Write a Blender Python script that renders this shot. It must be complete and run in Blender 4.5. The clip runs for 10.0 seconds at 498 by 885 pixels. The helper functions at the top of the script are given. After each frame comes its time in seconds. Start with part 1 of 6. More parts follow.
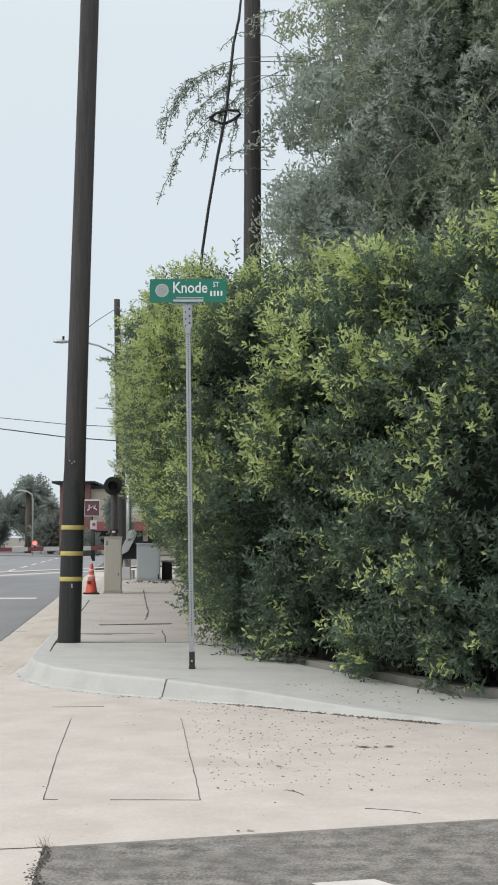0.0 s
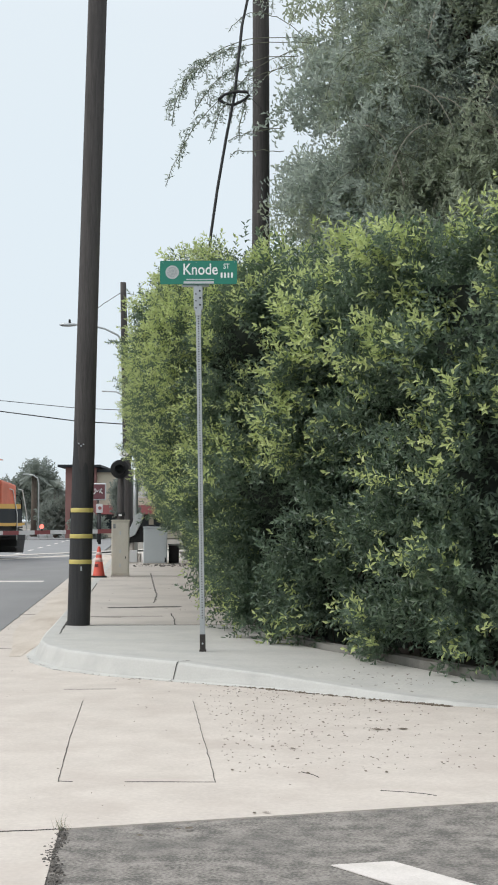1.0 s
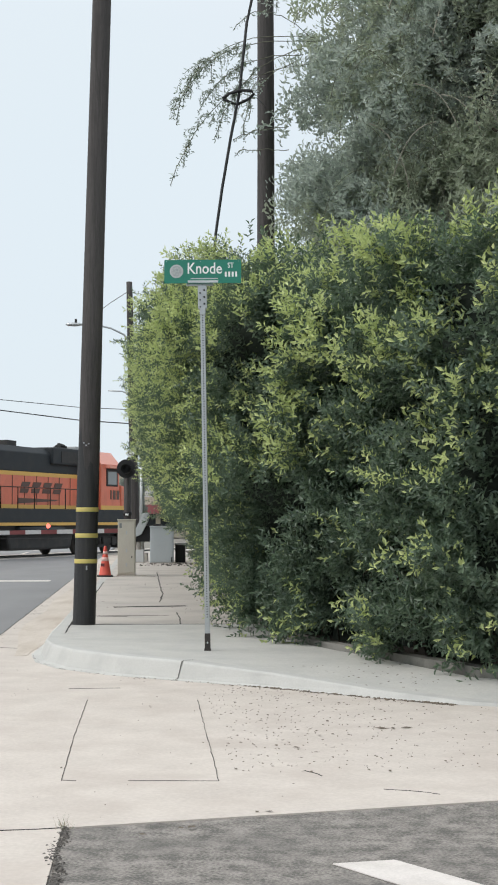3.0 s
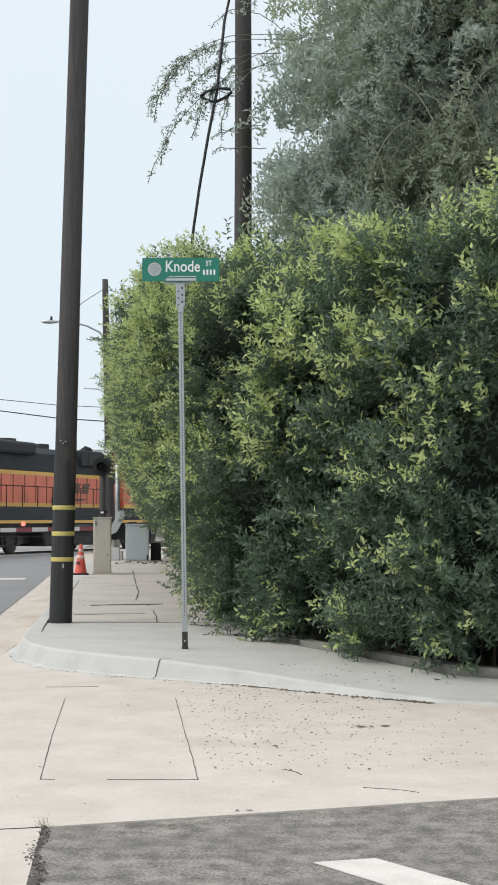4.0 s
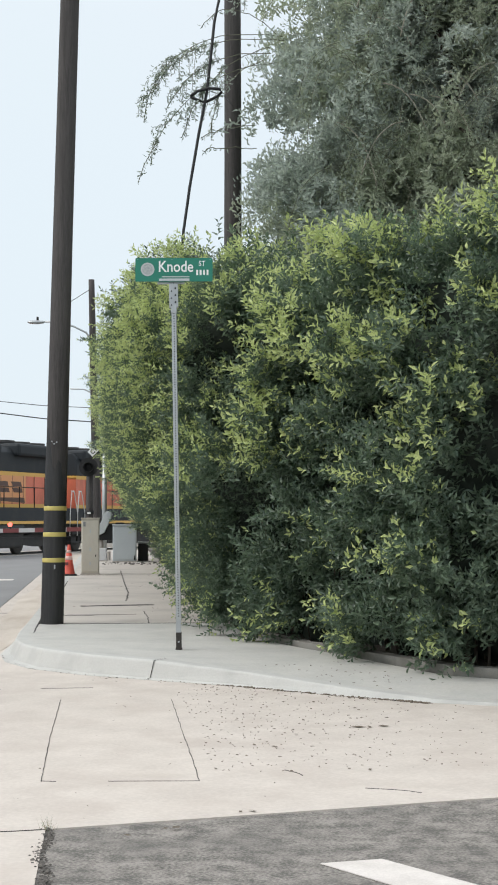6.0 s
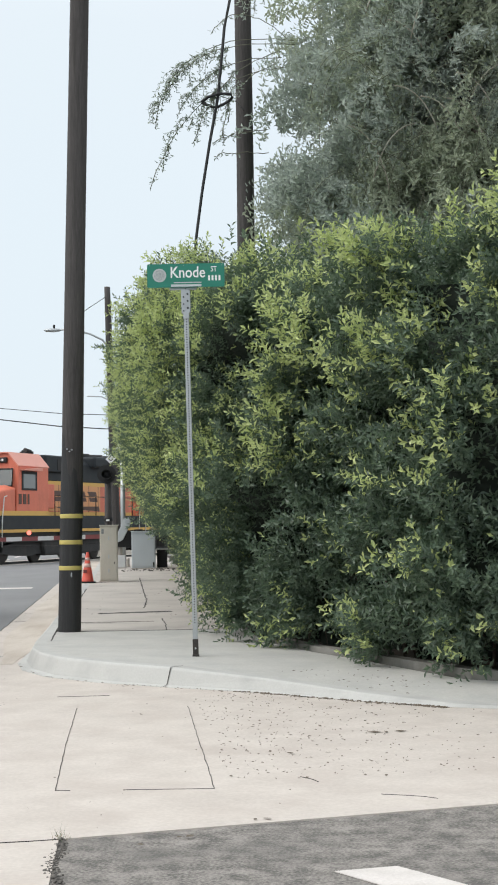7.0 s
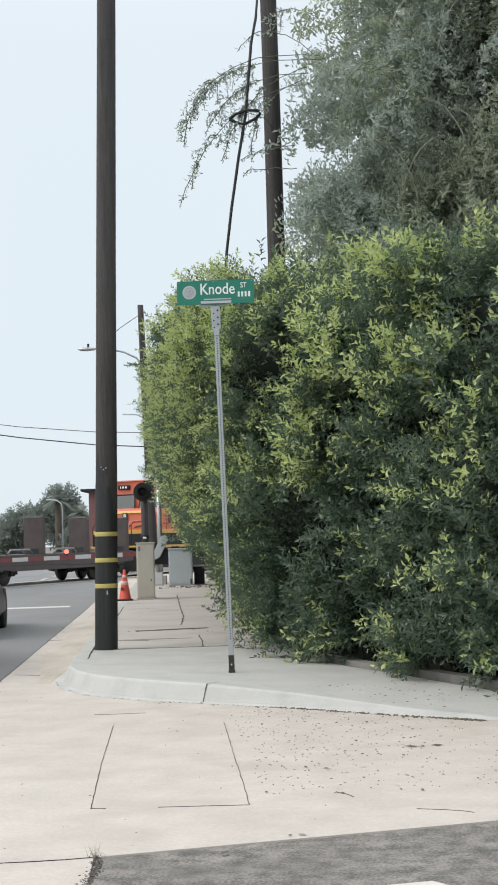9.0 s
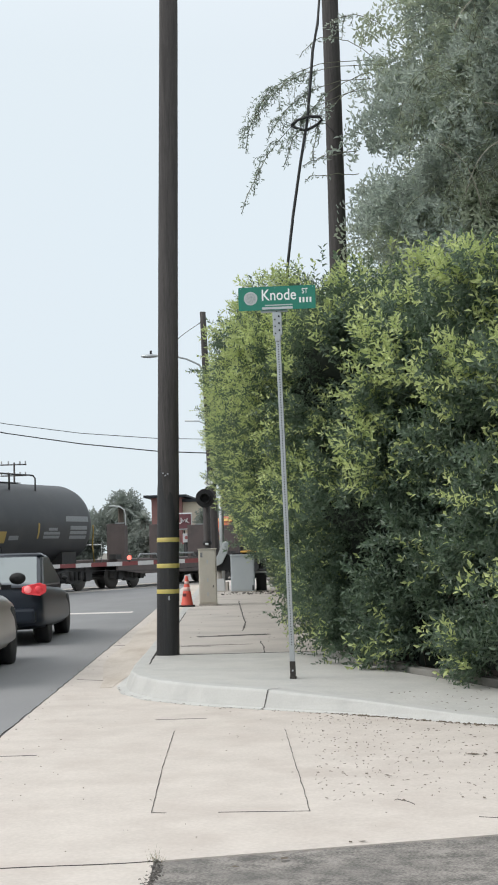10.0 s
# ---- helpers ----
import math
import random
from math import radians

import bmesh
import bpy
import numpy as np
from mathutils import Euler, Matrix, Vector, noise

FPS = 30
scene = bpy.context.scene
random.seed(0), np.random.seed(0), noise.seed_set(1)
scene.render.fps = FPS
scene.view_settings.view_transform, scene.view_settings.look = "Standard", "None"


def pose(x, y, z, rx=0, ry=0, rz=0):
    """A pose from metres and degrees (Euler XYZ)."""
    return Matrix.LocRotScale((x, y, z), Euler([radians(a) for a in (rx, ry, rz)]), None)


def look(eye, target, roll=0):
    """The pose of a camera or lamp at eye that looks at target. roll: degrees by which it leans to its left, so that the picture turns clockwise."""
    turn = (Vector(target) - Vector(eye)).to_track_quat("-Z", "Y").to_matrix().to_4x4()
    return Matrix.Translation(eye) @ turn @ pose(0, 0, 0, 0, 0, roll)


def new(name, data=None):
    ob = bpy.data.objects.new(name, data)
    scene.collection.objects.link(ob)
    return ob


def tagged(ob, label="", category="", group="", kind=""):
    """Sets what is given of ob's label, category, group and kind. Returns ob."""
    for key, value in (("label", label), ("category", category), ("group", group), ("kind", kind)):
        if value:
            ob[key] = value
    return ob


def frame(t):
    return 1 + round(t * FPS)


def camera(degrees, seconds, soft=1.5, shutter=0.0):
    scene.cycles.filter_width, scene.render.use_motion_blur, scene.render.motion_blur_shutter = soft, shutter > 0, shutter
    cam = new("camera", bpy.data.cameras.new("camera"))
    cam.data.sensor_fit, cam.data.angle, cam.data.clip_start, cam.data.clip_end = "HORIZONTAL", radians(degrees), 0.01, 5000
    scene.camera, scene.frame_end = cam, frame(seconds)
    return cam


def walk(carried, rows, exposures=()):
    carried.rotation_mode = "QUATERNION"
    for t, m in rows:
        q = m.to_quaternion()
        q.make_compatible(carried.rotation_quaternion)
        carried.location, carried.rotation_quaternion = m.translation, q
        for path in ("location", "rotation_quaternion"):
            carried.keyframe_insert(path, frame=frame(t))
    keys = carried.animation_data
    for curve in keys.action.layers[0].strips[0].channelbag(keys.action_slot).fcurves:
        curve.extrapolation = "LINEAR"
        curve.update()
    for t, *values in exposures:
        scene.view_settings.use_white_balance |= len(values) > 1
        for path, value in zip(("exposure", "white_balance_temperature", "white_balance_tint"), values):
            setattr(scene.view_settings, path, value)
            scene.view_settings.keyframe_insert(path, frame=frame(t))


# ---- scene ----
cam = camera(20.0, 10.0, soft=1.9)
PATH = [
    (0, (0.056, -0.027, 1.472), (0.063, 1.968, 1.606), 0.1),
    (0.5, (-0.002, 0.006, 1.459), (0.025, 2.002, 1.576), -0.0),
    (1, (0.0, 0.012, 1.461), (0.0, 2.009, 1.572), 0.1),
    (1.5, (0.013, 0.003, 1.464), (-0.009, 2.0, 1.575), 0.1),
    (2, (0.001, 0.002, 1.463), (-0.029, 1.999, 1.575), 0.2),
    (2.5, (0.004, 0.008, 1.463), (-0.019, 2.005, 1.575), 0.2),
    (3, (0.025, 0.016, 1.458), (0.015, 2.013, 1.568), 0.0),
    (4.5, (-0.034, 0.025, 1.463), (0.008, 2.022, 1.57), 0.2),
    (5, (-0.07, 0.041, 1.456), (-0.018, 2.037, 1.564), 0.2),
    (5.5, (-0.099, 0.023, 1.46), (-0.045, 2.02, 1.566), 0.1),
    (7, (-0.049, 0.076, 1.465), (-0.028, 2.073, 1.58), -0.8),
    (7.5, (-0.005, 0.08, 1.459), (0.005, 2.076, 1.578), -1.3),
    (8, (0.0, 0.08, 1.458), (0.002, 2.077, 1.583), -1.5),
    (8.5, (0.005, 0.072, 1.461), (-0.007, 2.068, 1.591), -1.7),
    (9, (-0.009, 0.073, 1.463), (-0.039, 2.068, 1.601), -1.7),
    (9.5, (0.002, 0.066, 1.463), (-0.063, 2.06, 1.607), -1.7),
    (10, (0.002, 0.077, 1.454), (-0.116, 2.068, 1.604), -1.5),
]
walk(cam, [(t, look(eye, target, roll)) for t, eye, target, roll in PATH],
     exposures=[(0.0, -0.11), (0.5, -0.06), (1.0, 0.0), (3.0, 0.0), (4.5, 0.06), (7.0, 0.06), (10.0, 0.0)])

# ---------- light ----------
world = bpy.data.worlds.new("overcast_sky")
scene.world = world
world.use_nodes = True
wn, wl = world.node_tree.nodes, world.node_tree.links
wn.clear()
w_out, w_bg = wn.new("ShaderNodeOutputWorld"), wn.new("ShaderNodeBackground")
w_sky = wn.new("ShaderNodeTexSky")
w_sky.sky_type, w_sky.sun_disc = "NISHITA", False
w_sky.sun_elevation, w_sky.sun_rotation = radians(47), radians(254)
w_co, w_sep = wn.new("ShaderNodeTexCoord"), wn.new("ShaderNodeSeparateXYZ")
w_ramp, w_cloud, w_mix = wn.new("ShaderNodeValToRGB"), wn.new("ShaderNodeTexNoise"), wn.new("ShaderNodeMixRGB")
w_cm, w_scale = wn.new("ShaderNodeMixRGB"), wn.new("ShaderNodeMixRGB")
w_ramp.color_ramp.elements[0].position, w_ramp.color_ramp.elements[0].color = 0.0, (0.74, 0.82, 0.875, 1)
w_ramp.color_ramp.elements[1].position, w_ramp.color_ramp.elements[1].color = 0.9, (1.2, 1.25, 1.3, 1)
e_mid = w_ramp.color_ramp.elements.new(0.34)
e_mid.color = (0.77, 0.85, 0.915, 1)
w_cloud.inputs["Scale"].default_value, w_cloud.inputs["Detail"].default_value = 1.6, 3
w_cm.blend_type, w_cm.inputs[0].default_value = "MULTIPLY", 0.06
w_scale.blend_type, w_scale.inputs[0].default_value = "MULTIPLY", 1.0
w_scale.inputs[2].default_value = (0.09, 0.09, 0.09, 1)
w_mix.inputs[0].default_value = 0.93
wl.new(w_co.outputs["Generated"], w_sep.inputs[0])
wl.new(w_sep.outputs["Z"], w_ramp.inputs[0])
wl.new(w_co.outputs["Generated"], w_cloud.inputs["Vector"])
wl.new(w_ramp.outputs[0], w_cm.inputs[1])
wl.new(w_cloud.outputs["Color"], w_cm.inputs[2])
wl.new(w_sky.outputs[0], w_scale.inputs[1])
wl.new(w_scale.outputs[0], w_mix.inputs[1])
wl.new(w_cm.outputs[0], w_mix.inputs[2])
wl.new(w_mix.outputs[0], w_bg.inputs["Color"])
w_bg.inputs["Strength"].default_value = 1.09
wl.new(w_bg.outputs[0], w_out.inputs[0])

sun = new("sun", bpy.data.lights.new("sun", "SUN"))
sun.data.energy, sun.data.angle, sun.data.color = 1.95, radians(38), (1.0, 0.965, 0.91)
sun.matrix_world = look((-42, -4, 46), (0, 8, 0))


# ---------- materials ----------
def material(name, base, other=None, rough=0.7, metal=0.0, scale=6.0, fine=60.0, amount=0.5, bump=0.15, spec=0.5,
             stain=None, stain_scale=0.7, stain_amount=0.5, stretch=(1, 1, 1), rand=0.0):
    """A surface with variation at two scales, an optional stain colour and fine relief."""
    m = bpy.data.materials.new(name)
    m.use_nodes = True
    nt = m.node_tree
    n, l = nt.nodes, nt.links
    b = n["Principled BSDF"]
    b.inputs["Roughness"].default_value, b.inputs["Metallic"].default_value = rough, metal
    b.inputs["Specular IOR Level"].default_value = spec
    other = other or tuple(c * 0.72 for c in base)
    co, mp = n.new("ShaderNodeTexCoord"), n.new("ShaderNodeMapping")
    mp.inputs["Scale"].default_value = stretch
    l.new(co.outputs["Object"], mp.inputs["Vector"])
    a, c = n.new("ShaderNodeTexNoise"), n.new("ShaderNodeTexNoise")
    a.inputs["Scale"].default_value, a.inputs["Detail"].default_value = scale, 5
    c.inputs["Scale"].default_value, c.inputs["Detail"].default_value = fine, 4
    l.new(mp.outputs[0], a.inputs["Vector"])
    l.new(mp.outputs[0], c.inputs["Vector"])
    mx = n.new("ShaderNodeMath")
    mx.operation = "MULTIPLY_ADD"
    mx.inputs[1].default_value = 0.5
    half = n.new("ShaderNodeMath")
    half.operation, half.inputs[1].default_value = "MULTIPLY", 0.5
    l.new(c.outputs[0], half.inputs[0])
    l.new(a.outputs[0], mx.inputs[0])
    l.new(half.outputs[0], mx.inputs[2])
    rg = n.new("ShaderNodeMapRange")
    rg.inputs[1].default_value, rg.inputs[2].default_value = 0.5 - 0.16 / max(amount, 0.1), 0.5 + 0.16 / max(amount, 0.1)
    l.new(mx.outputs[0], rg.inputs[0])
    mix = n.new("ShaderNodeMixRGB")
    mix.inputs[1].default_value, mix.inputs[2].default_value = (*other, 1), (*base, 1)
    l.new(rg.outputs[0], mix.inputs[0])
    last = mix.outputs[0]
    if stain:
        s = n.new("ShaderNodeTexNoise")
        s.inputs["Scale"].default_value, s.inputs["Detail"].default_value, s.inputs["Roughness"].default_value = stain_scale, 7, 0.62
        l.new(mp.outputs[0], s.inputs["Vector"])
        r2 = n.new("ShaderNodeMapRange")
        r2.inputs[1].default_value, r2.inputs[2].default_value, r2.inputs[4].default_value = 0.48, 0.68, stain_amount
        l.new(s.outputs[0], r2.inputs[0])
        m2 = n.new("ShaderNodeMixRGB")
        m2.inputs[2].default_value = (*stain, 1)
        l.new(r2.outputs[0], m2.inputs[0])
        l.new(last, m2.inputs[1])
        last = m2.outputs[0]
    if rand:
        oi, hsv, mr = n.new("ShaderNodeObjectInfo"), n.new("ShaderNodeHueSaturation"), n.new("ShaderNodeMapRange")
        mr.inputs[3].default_value, mr.inputs[4].default_value = 1 - rand, 1 + rand
        l.new(oi.outputs["Random"], mr.inputs[0])
        l.new(mr.outputs[0], hsv.inputs["Value"])
        l.new(last, hsv.inputs["Color"])
        last = hsv.outputs[0]
    l.new(last, b.inputs["Base Color"])
    if bump:
        bp = n.new("ShaderNodeBump")
        bp.inputs["Strength"].default_value, bp.inputs["Distance"].default_value = bump, 0.02
        l.new(mx.outputs[0], bp.inputs["Height"])
        l.new(bp.outputs[0], b.inputs["Normal"])
    return m


def leaf_material(name, dark, light, through_colour, rough=0.45, amount=0.35):
    """Leaves that vary one by one, with some light passing through."""
    m = bpy.data.materials.new(name)
    m.use_nodes = True
    n, l = m.node_tree.nodes, m.node_tree.links
    b = n["Principled BSDF"]
    b.inputs["Roughness"].default_value = rough
    geo, ramp = n.new("ShaderNodeNewGeometry"), n.new("ShaderNodeMixRGB")
    ramp.inputs[1].default_value, ramp.inputs[2].default_value = (*dark, 1), (*light, 1)
    l.new(geo.outputs["Random Per Island"], ramp.inputs[0])
    l.new(ramp.outputs[0], b.inputs["Base Color"])
    tr, ms = n.new("ShaderNodeBsdfTranslucent"), n.new("ShaderNodeMixShader")
    tr.inputs["Color"].default_value = (*through_colour, 1)
    ms.inputs[0].default_value = amount
    l.new(b.outputs[0], ms.inputs[1])
    l.new(tr.outputs[0], ms.inputs[2])
    l.new(ms.outputs[0], n["Material Output"].inputs["Surface"])
    return m


def glowing(name, colour, strength):
    m = bpy.data.materials.new(name)
    m.use_nodes = True
    b = m.node_tree.nodes["Principled BSDF"]
    b.inputs["Base Color"].default_value = (*colour, 1)
    b.inputs["Emission Color"].default_value, b.inputs["Emission Strength"].default_value = (*colour, 1), strength
    return m


def glass(name, colour=(0.03, 0.04, 0.045), rough=0.06):
    m = bpy.data.materials.new(name)
    m.use_nodes = True
    b = m.node_tree.nodes["Principled BSDF"]
    b.inputs["Base Color"].default_value, b.inputs["Roughness"].default_value = (*colour, 1), rough
    b.inputs["Specular IOR Level"].default_value = 0.8
    return m


CONCRETE_NEW = material("pale_new_concrete", (0.525, 0.512, 0.482), (0.43, 0.42, 0.395), 0.85, scale=2.2, fine=38, amount=0.9, bump=0.1,
                        stain=(0.35, 0.355, 0.345), stain_scale=1.6, stain_amount=0.5)
CONCRETE_KERB = material("stained_kerb_concrete", (0.535, 0.53, 0.505), (0.42, 0.415, 0.395), 0.88, scale=2.6, fine=70, amount=0.6, bump=0.1,
                         stain=(0.36, 0.355, 0.345), stain_scale=2.4, stain_amount=0.5)
CONCRETE_OLD = material("weathered_concrete", (0.55, 0.505, 0.46), (0.44, 0.405, 0.37), 0.9, scale=2.2, fine=40, amount=0.9, bump=0.12,
                        stain=(0.30, 0.28, 0.26), stain_scale=1.1, stain_amount=0.55)
CONCRETE_PAN = material("warm_worn_gutter_concrete", (0.60, 0.545, 0.492), (0.47, 0.42, 0.378), 0.88, scale=3.2, fine=55, amount=0.85, bump=0.14,
                        stain=(0.44, 0.38, 0.338), stain_scale=2.1, stain_amount=0.55, stretch=(0.8, 0.8, 1))
CONCRETE_GUTTER = material("brown_stained_gutter_concrete", (0.585, 0.525, 0.465), (0.48, 0.42, 0.36), 0.9, scale=2.2, fine=45, amount=1.3, bump=0.12,
                           stain=(0.36, 0.29, 0.23), stain_scale=0.9, stain_amount=0.6, stretch=(1.6, 0.35, 1))
CONCRETE_LOW = material("dirty_low_wall_concrete", (0.30, 0.29, 0.265), (0.2, 0.19, 0.17), 0.9, scale=3, fine=90, bump=0.2,
                        stain=(0.1, 0.095, 0.08), stain_scale=2.0, stain_amount=0.7)
ASPHALT = material("grey_smooth_asphalt", (0.25, 0.25, 0.252), (0.205, 0.205, 0.207), 0.88, scale=1.2, fine=60, amount=0.8, bump=0.2,
                   stain=(0.165, 0.165, 0.168), stain_scale=0.35, stain_amount=0.5, stretch=(1, 0.35, 1))
ASPHALT_OLD = material("worn_grey_asphalt", (0.30, 0.275, 0.25), (0.105, 0.098, 0.09), 0.92, scale=9, fine=75, amount=1.7, bump=0.7,
                       stain=(0.12, 0.113, 0.105), stain_scale=1.6, stain_amount=0.6, stretch=(0.9, 0.9, 1))
PAINT_WHITE = material("worn_white_road_paint", (0.69, 0.645, 0.61), (0.55, 0.51, 0.48), 0.7, scale=7, fine=90, amount=1.0, bump=0.1)
GROUND_DIRT = material("far_ground", (0.22, 0.2, 0.17), (0.16, 0.15, 0.13), 0.95, scale=0.2, fine=4)
SOIL = material("dark_soil", (0.07, 0.055, 0.042), (0.035, 0.03, 0.024), 0.95, scale=6, fine=50, bump=0.5)
CRACK = material("dirt_in_joint", (0.05, 0.045, 0.04), (0.025, 0.022, 0.02), 0.95, scale=20)
DRY_GRASS = material("dry_straw_grass", (0.36, 0.31, 0.2), (0.24, 0.2, 0.13), 0.9, scale=30)
LITTER = material("dry_fallen_leaf", (0.17, 0.135, 0.10), (0.09, 0.072, 0.055), 0.85, scale=30)
POLE_WOOD = material("weathered_pole_wood", (0.09, 0.081, 0.078), (0.04, 0.036, 0.035), 0.85, scale=5, fine=26, amount=1.0, bump=0.5,
                     stain=(0.03, 0.027, 0.026), stain_scale=1.2, stain_amount=0.7, stretch=(6, 6, 0.35))
POLE_TAR = material("tarred_pole_foot", (0.026, 0.026, 0.027), (0.014, 0.014, 0.015), 0.6, scale=5, fine=26, amount=1.0, bump=0.5,
                    stain=(0.05, 0.046, 0.043), stain_scale=1.6, stain_amount=0.6, stretch=(6, 6, 0.35))
BAND_YELLOW = material("reflective_yellow_band", (0.64, 0.53, 0.16), (0.5, 0.41, 0.13), 0.45, scale=12, fine=80)
GALV = material("galvanised_steel", (0.50, 0.52, 0.53), (0.38, 0.40, 0.41), 0.42, metal=0.75, scale=14, fine=90, bump=0.05)
HOLE = material("dark_hole", (0.02, 0.02, 0.02), rough=0.9)
SIGN_GREEN = material("green_reflective_sheet", (0.016, 0.205, 0.142), (0.013, 0.178, 0.122), 0.4, scale=3, fine=40, amount=0.5, bump=0.02)
SIGN_WHITE = material("white_reflective_sheet", (0.84, 0.85, 0.84), (0.78, 0.79, 0.78), 0.45, scale=6, bump=0.0)
SEAL_GREY = material("faded_seal_print", (0.27, 0.3, 0.31), (0.45, 0.47, 0.46), 0.5, scale=60, fine=150, amount=1.3, bump=0)
RUST = material("rusty_steel", (0.07, 0.06, 0.052), (0.025, 0.023, 0.022), 0.9, scale=18, fine=90, bump=0.3)
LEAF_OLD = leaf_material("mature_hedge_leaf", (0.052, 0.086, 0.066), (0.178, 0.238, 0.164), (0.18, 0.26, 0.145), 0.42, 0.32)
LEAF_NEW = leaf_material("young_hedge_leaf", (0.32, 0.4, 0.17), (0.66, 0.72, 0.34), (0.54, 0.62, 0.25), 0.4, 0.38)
LEAF_CORE = material("shade_dark_hedge_core", (0.05, 0.062, 0.05), (0.022, 0.028, 0.022), 0.95, scale=5, fine=30, bump=0.8, spec=0.1)
TREE_CORE = material("shade_toned_tree_core", (0.15, 0.17, 0.155), (0.08, 0.092, 0.084), 0.95, scale=3, fine=14, amount=1.4, bump=0.8, spec=0.1)
SIGN_MAROON = material("dark_maroon_sign_face", (0.15, 0.05, 0.06), (0.12, 0.045, 0.05), 0.5, scale=3)
PANEL_ORANGE = material("pale_orange_emblem_panel", (0.72, 0.33, 0.13), (0.62, 0.28, 0.11), 0.45, scale=3, fine=30, bump=0.02)
GRAVEL = material("crumbled_asphalt_dirt", (0.16, 0.145, 0.13), (0.06, 0.055, 0.05), 0.95, scale=40, fine=120, amount=1.2)
# tree and far leaves: base colours lightened to carry veiling haze
LEAF_TREE = leaf_material("haze_paled_tree_leaf", (0.24, 0.285, 0.26), (0.58, 0.635, 0.56), (0.5, 0.56, 0.47), 0.5, 0.36)
LEAF_OLIVE = leaf_material("haze_paled_olive_leaf", (0.26, 0.298, 0.23), (0.56, 0.6, 0.46), (0.5, 0.56, 0.4), 0.55, 0.36)
LEAF_FAR = leaf_material("haze_paled_far_leaf", (0.17, 0.195, 0.18), (0.27, 0.295, 0.26), (0.24, 0.28, 0.235), 0.6, 0.3)
BARK = material("grey_brown_bark", (0.15, 0.12, 0.095), (0.07, 0.055, 0.045), 0.9, scale=8, fine=40, bump=0.6, stretch=(3, 3, 0.6))
PALE_TWIG = material("pale_dry_hanging_twig", (0.42, 0.40, 0.33), (0.3, 0.28, 0.22), 0.85, scale=20)
TWIG = material("green_brown_twig", (0.17, 0.17, 0.12), rough=0.8)
ORANGE = material("orange_locomotive_paint", (0.72, 0.185, 0.105), (0.6, 0.15, 0.085), 0.45, scale=1.5, fine=22, amount=0.8, bump=0.03,
                  stain=(0.27, 0.09, 0.045), stain_scale=1.3, stain_amount=0.4, stretch=(1, 1, 0.4))
ORANGE_ROOF = material("pale_orange_paint", (0.76, 0.33, 0.25), (0.68, 0.27, 0.2), 0.4, scale=2, fine=30, bump=0.02)
LOCO_BLACK = material("dull_black_locomotive_paint", (0.03, 0.035, 0.04), (0.022, 0.026, 0.03), 0.6, scale=1.5, fine=24, bump=0.04, spec=0.22,
                      stain=(0.045, 0.044, 0.043), stain_scale=1.4, stain_amount=0.5)
LOCO_YELLOW = material("yellow_stripe_paint", (0.70, 0.42, 0.09), (0.58, 0.34, 0.08), 0.5, scale=4, fine=40, bump=0.02)
UNDER = material("grimy_running_gear", (0.042, 0.041, 0.041), (0.022, 0.022, 0.022), 0.8, scale=5, fine=40, bump=0.3,
                 stain=(0.06, 0.052, 0.045), stain_scale=2.5, stain_amount=0.5)
WHEEL_STEEL = material("worn_wheel_steel", (0.10, 0.095, 0.09), (0.05, 0.048, 0.045), 0.55, metal=0.5, scale=9)
BRIGHT_RIM = material("bright_wheel_tread", (0.62, 0.62, 0.62), (0.45, 0.45, 0.45), 0.25, metal=0.9, scale=12)
RAIL_WHITE = material("white_handrail_paint", (0.72, 0.72, 0.70), (0.6, 0.6, 0.58), 0.5, scale=10)
GREY_ROOF = material("light_grey_roof_unit", (0.42, 0.43, 0.43), (0.3, 0.31, 0.31), 0.6, scale=4)
LETTER_DARK = material("dark_lettering_paint", (0.10, 0.045, 0.03), (0.07, 0.035, 0.025), 0.5, scale=6, bump=0)
CAR_BROWN = material("faded_red_brown_freight_paint", (0.1, 0.078, 0.074), (0.075, 0.06, 0.058), 0.75, scale=3, fine=40, bump=0.2,
                     stain=(0.05, 0.042, 0.04), stain_scale=1.6, stain_amount=0.6)
TANK_BLACK = material("dusty_black_tank_paint", (0.036, 0.039, 0.043), (0.026, 0.028, 0.031), 0.5, scale=0.9, fine=14, bump=0.03,
                      stain=(0.065, 0.064, 0.062), stain_scale=0.8, stain_amount=0.45)
STENCIL = material("faded_stencil_white", (0.27, 0.285, 0.29), (0.16, 0.17, 0.175), 0.6, scale=40, fine=120, amount=1.2, bump=0)
STENCIL_PALE = material("faded_pale_print", (0.5, 0.53, 0.53), (0.4, 0.43, 0.43), 0.5, scale=30, bump=0)
STENCIL_YELLOW = material("faded_yellow_placard", (0.42, 0.30, 0.08), (0.30, 0.21, 0.06), 0.6, scale=20, bump=0)
GLASS_MID = glass("grey_green_windscreen_glass", (0.055, 0.066, 0.064), 0.22)
GLASS = glass("dark_window_glass")
# pale base colour imitates the sky mirrored in the rear window
GLASS_SKY = glass("rear_glass_with_sky_tint", (0.2, 0.23, 0.23), 0.12)
GLASS_SIDE = glass("smoked_side_glass", (0.035, 0.04, 0.045), 0.4)
GLASS_PALE = glass("pale_reflecting_glass", (0.16, 0.18, 0.18), 0.1)
STRIPE_RED = material("red_reflective_stripe", (0.21, 0.055, 0.055), (0.17, 0.045, 0.045), 0.45, scale=8, bump=0)
STRIPE_WHITE = material("white_reflective_stripe", (0.56, 0.56, 0.56), (0.47, 0.47, 0.47), 0.45, scale=8, bump=0)
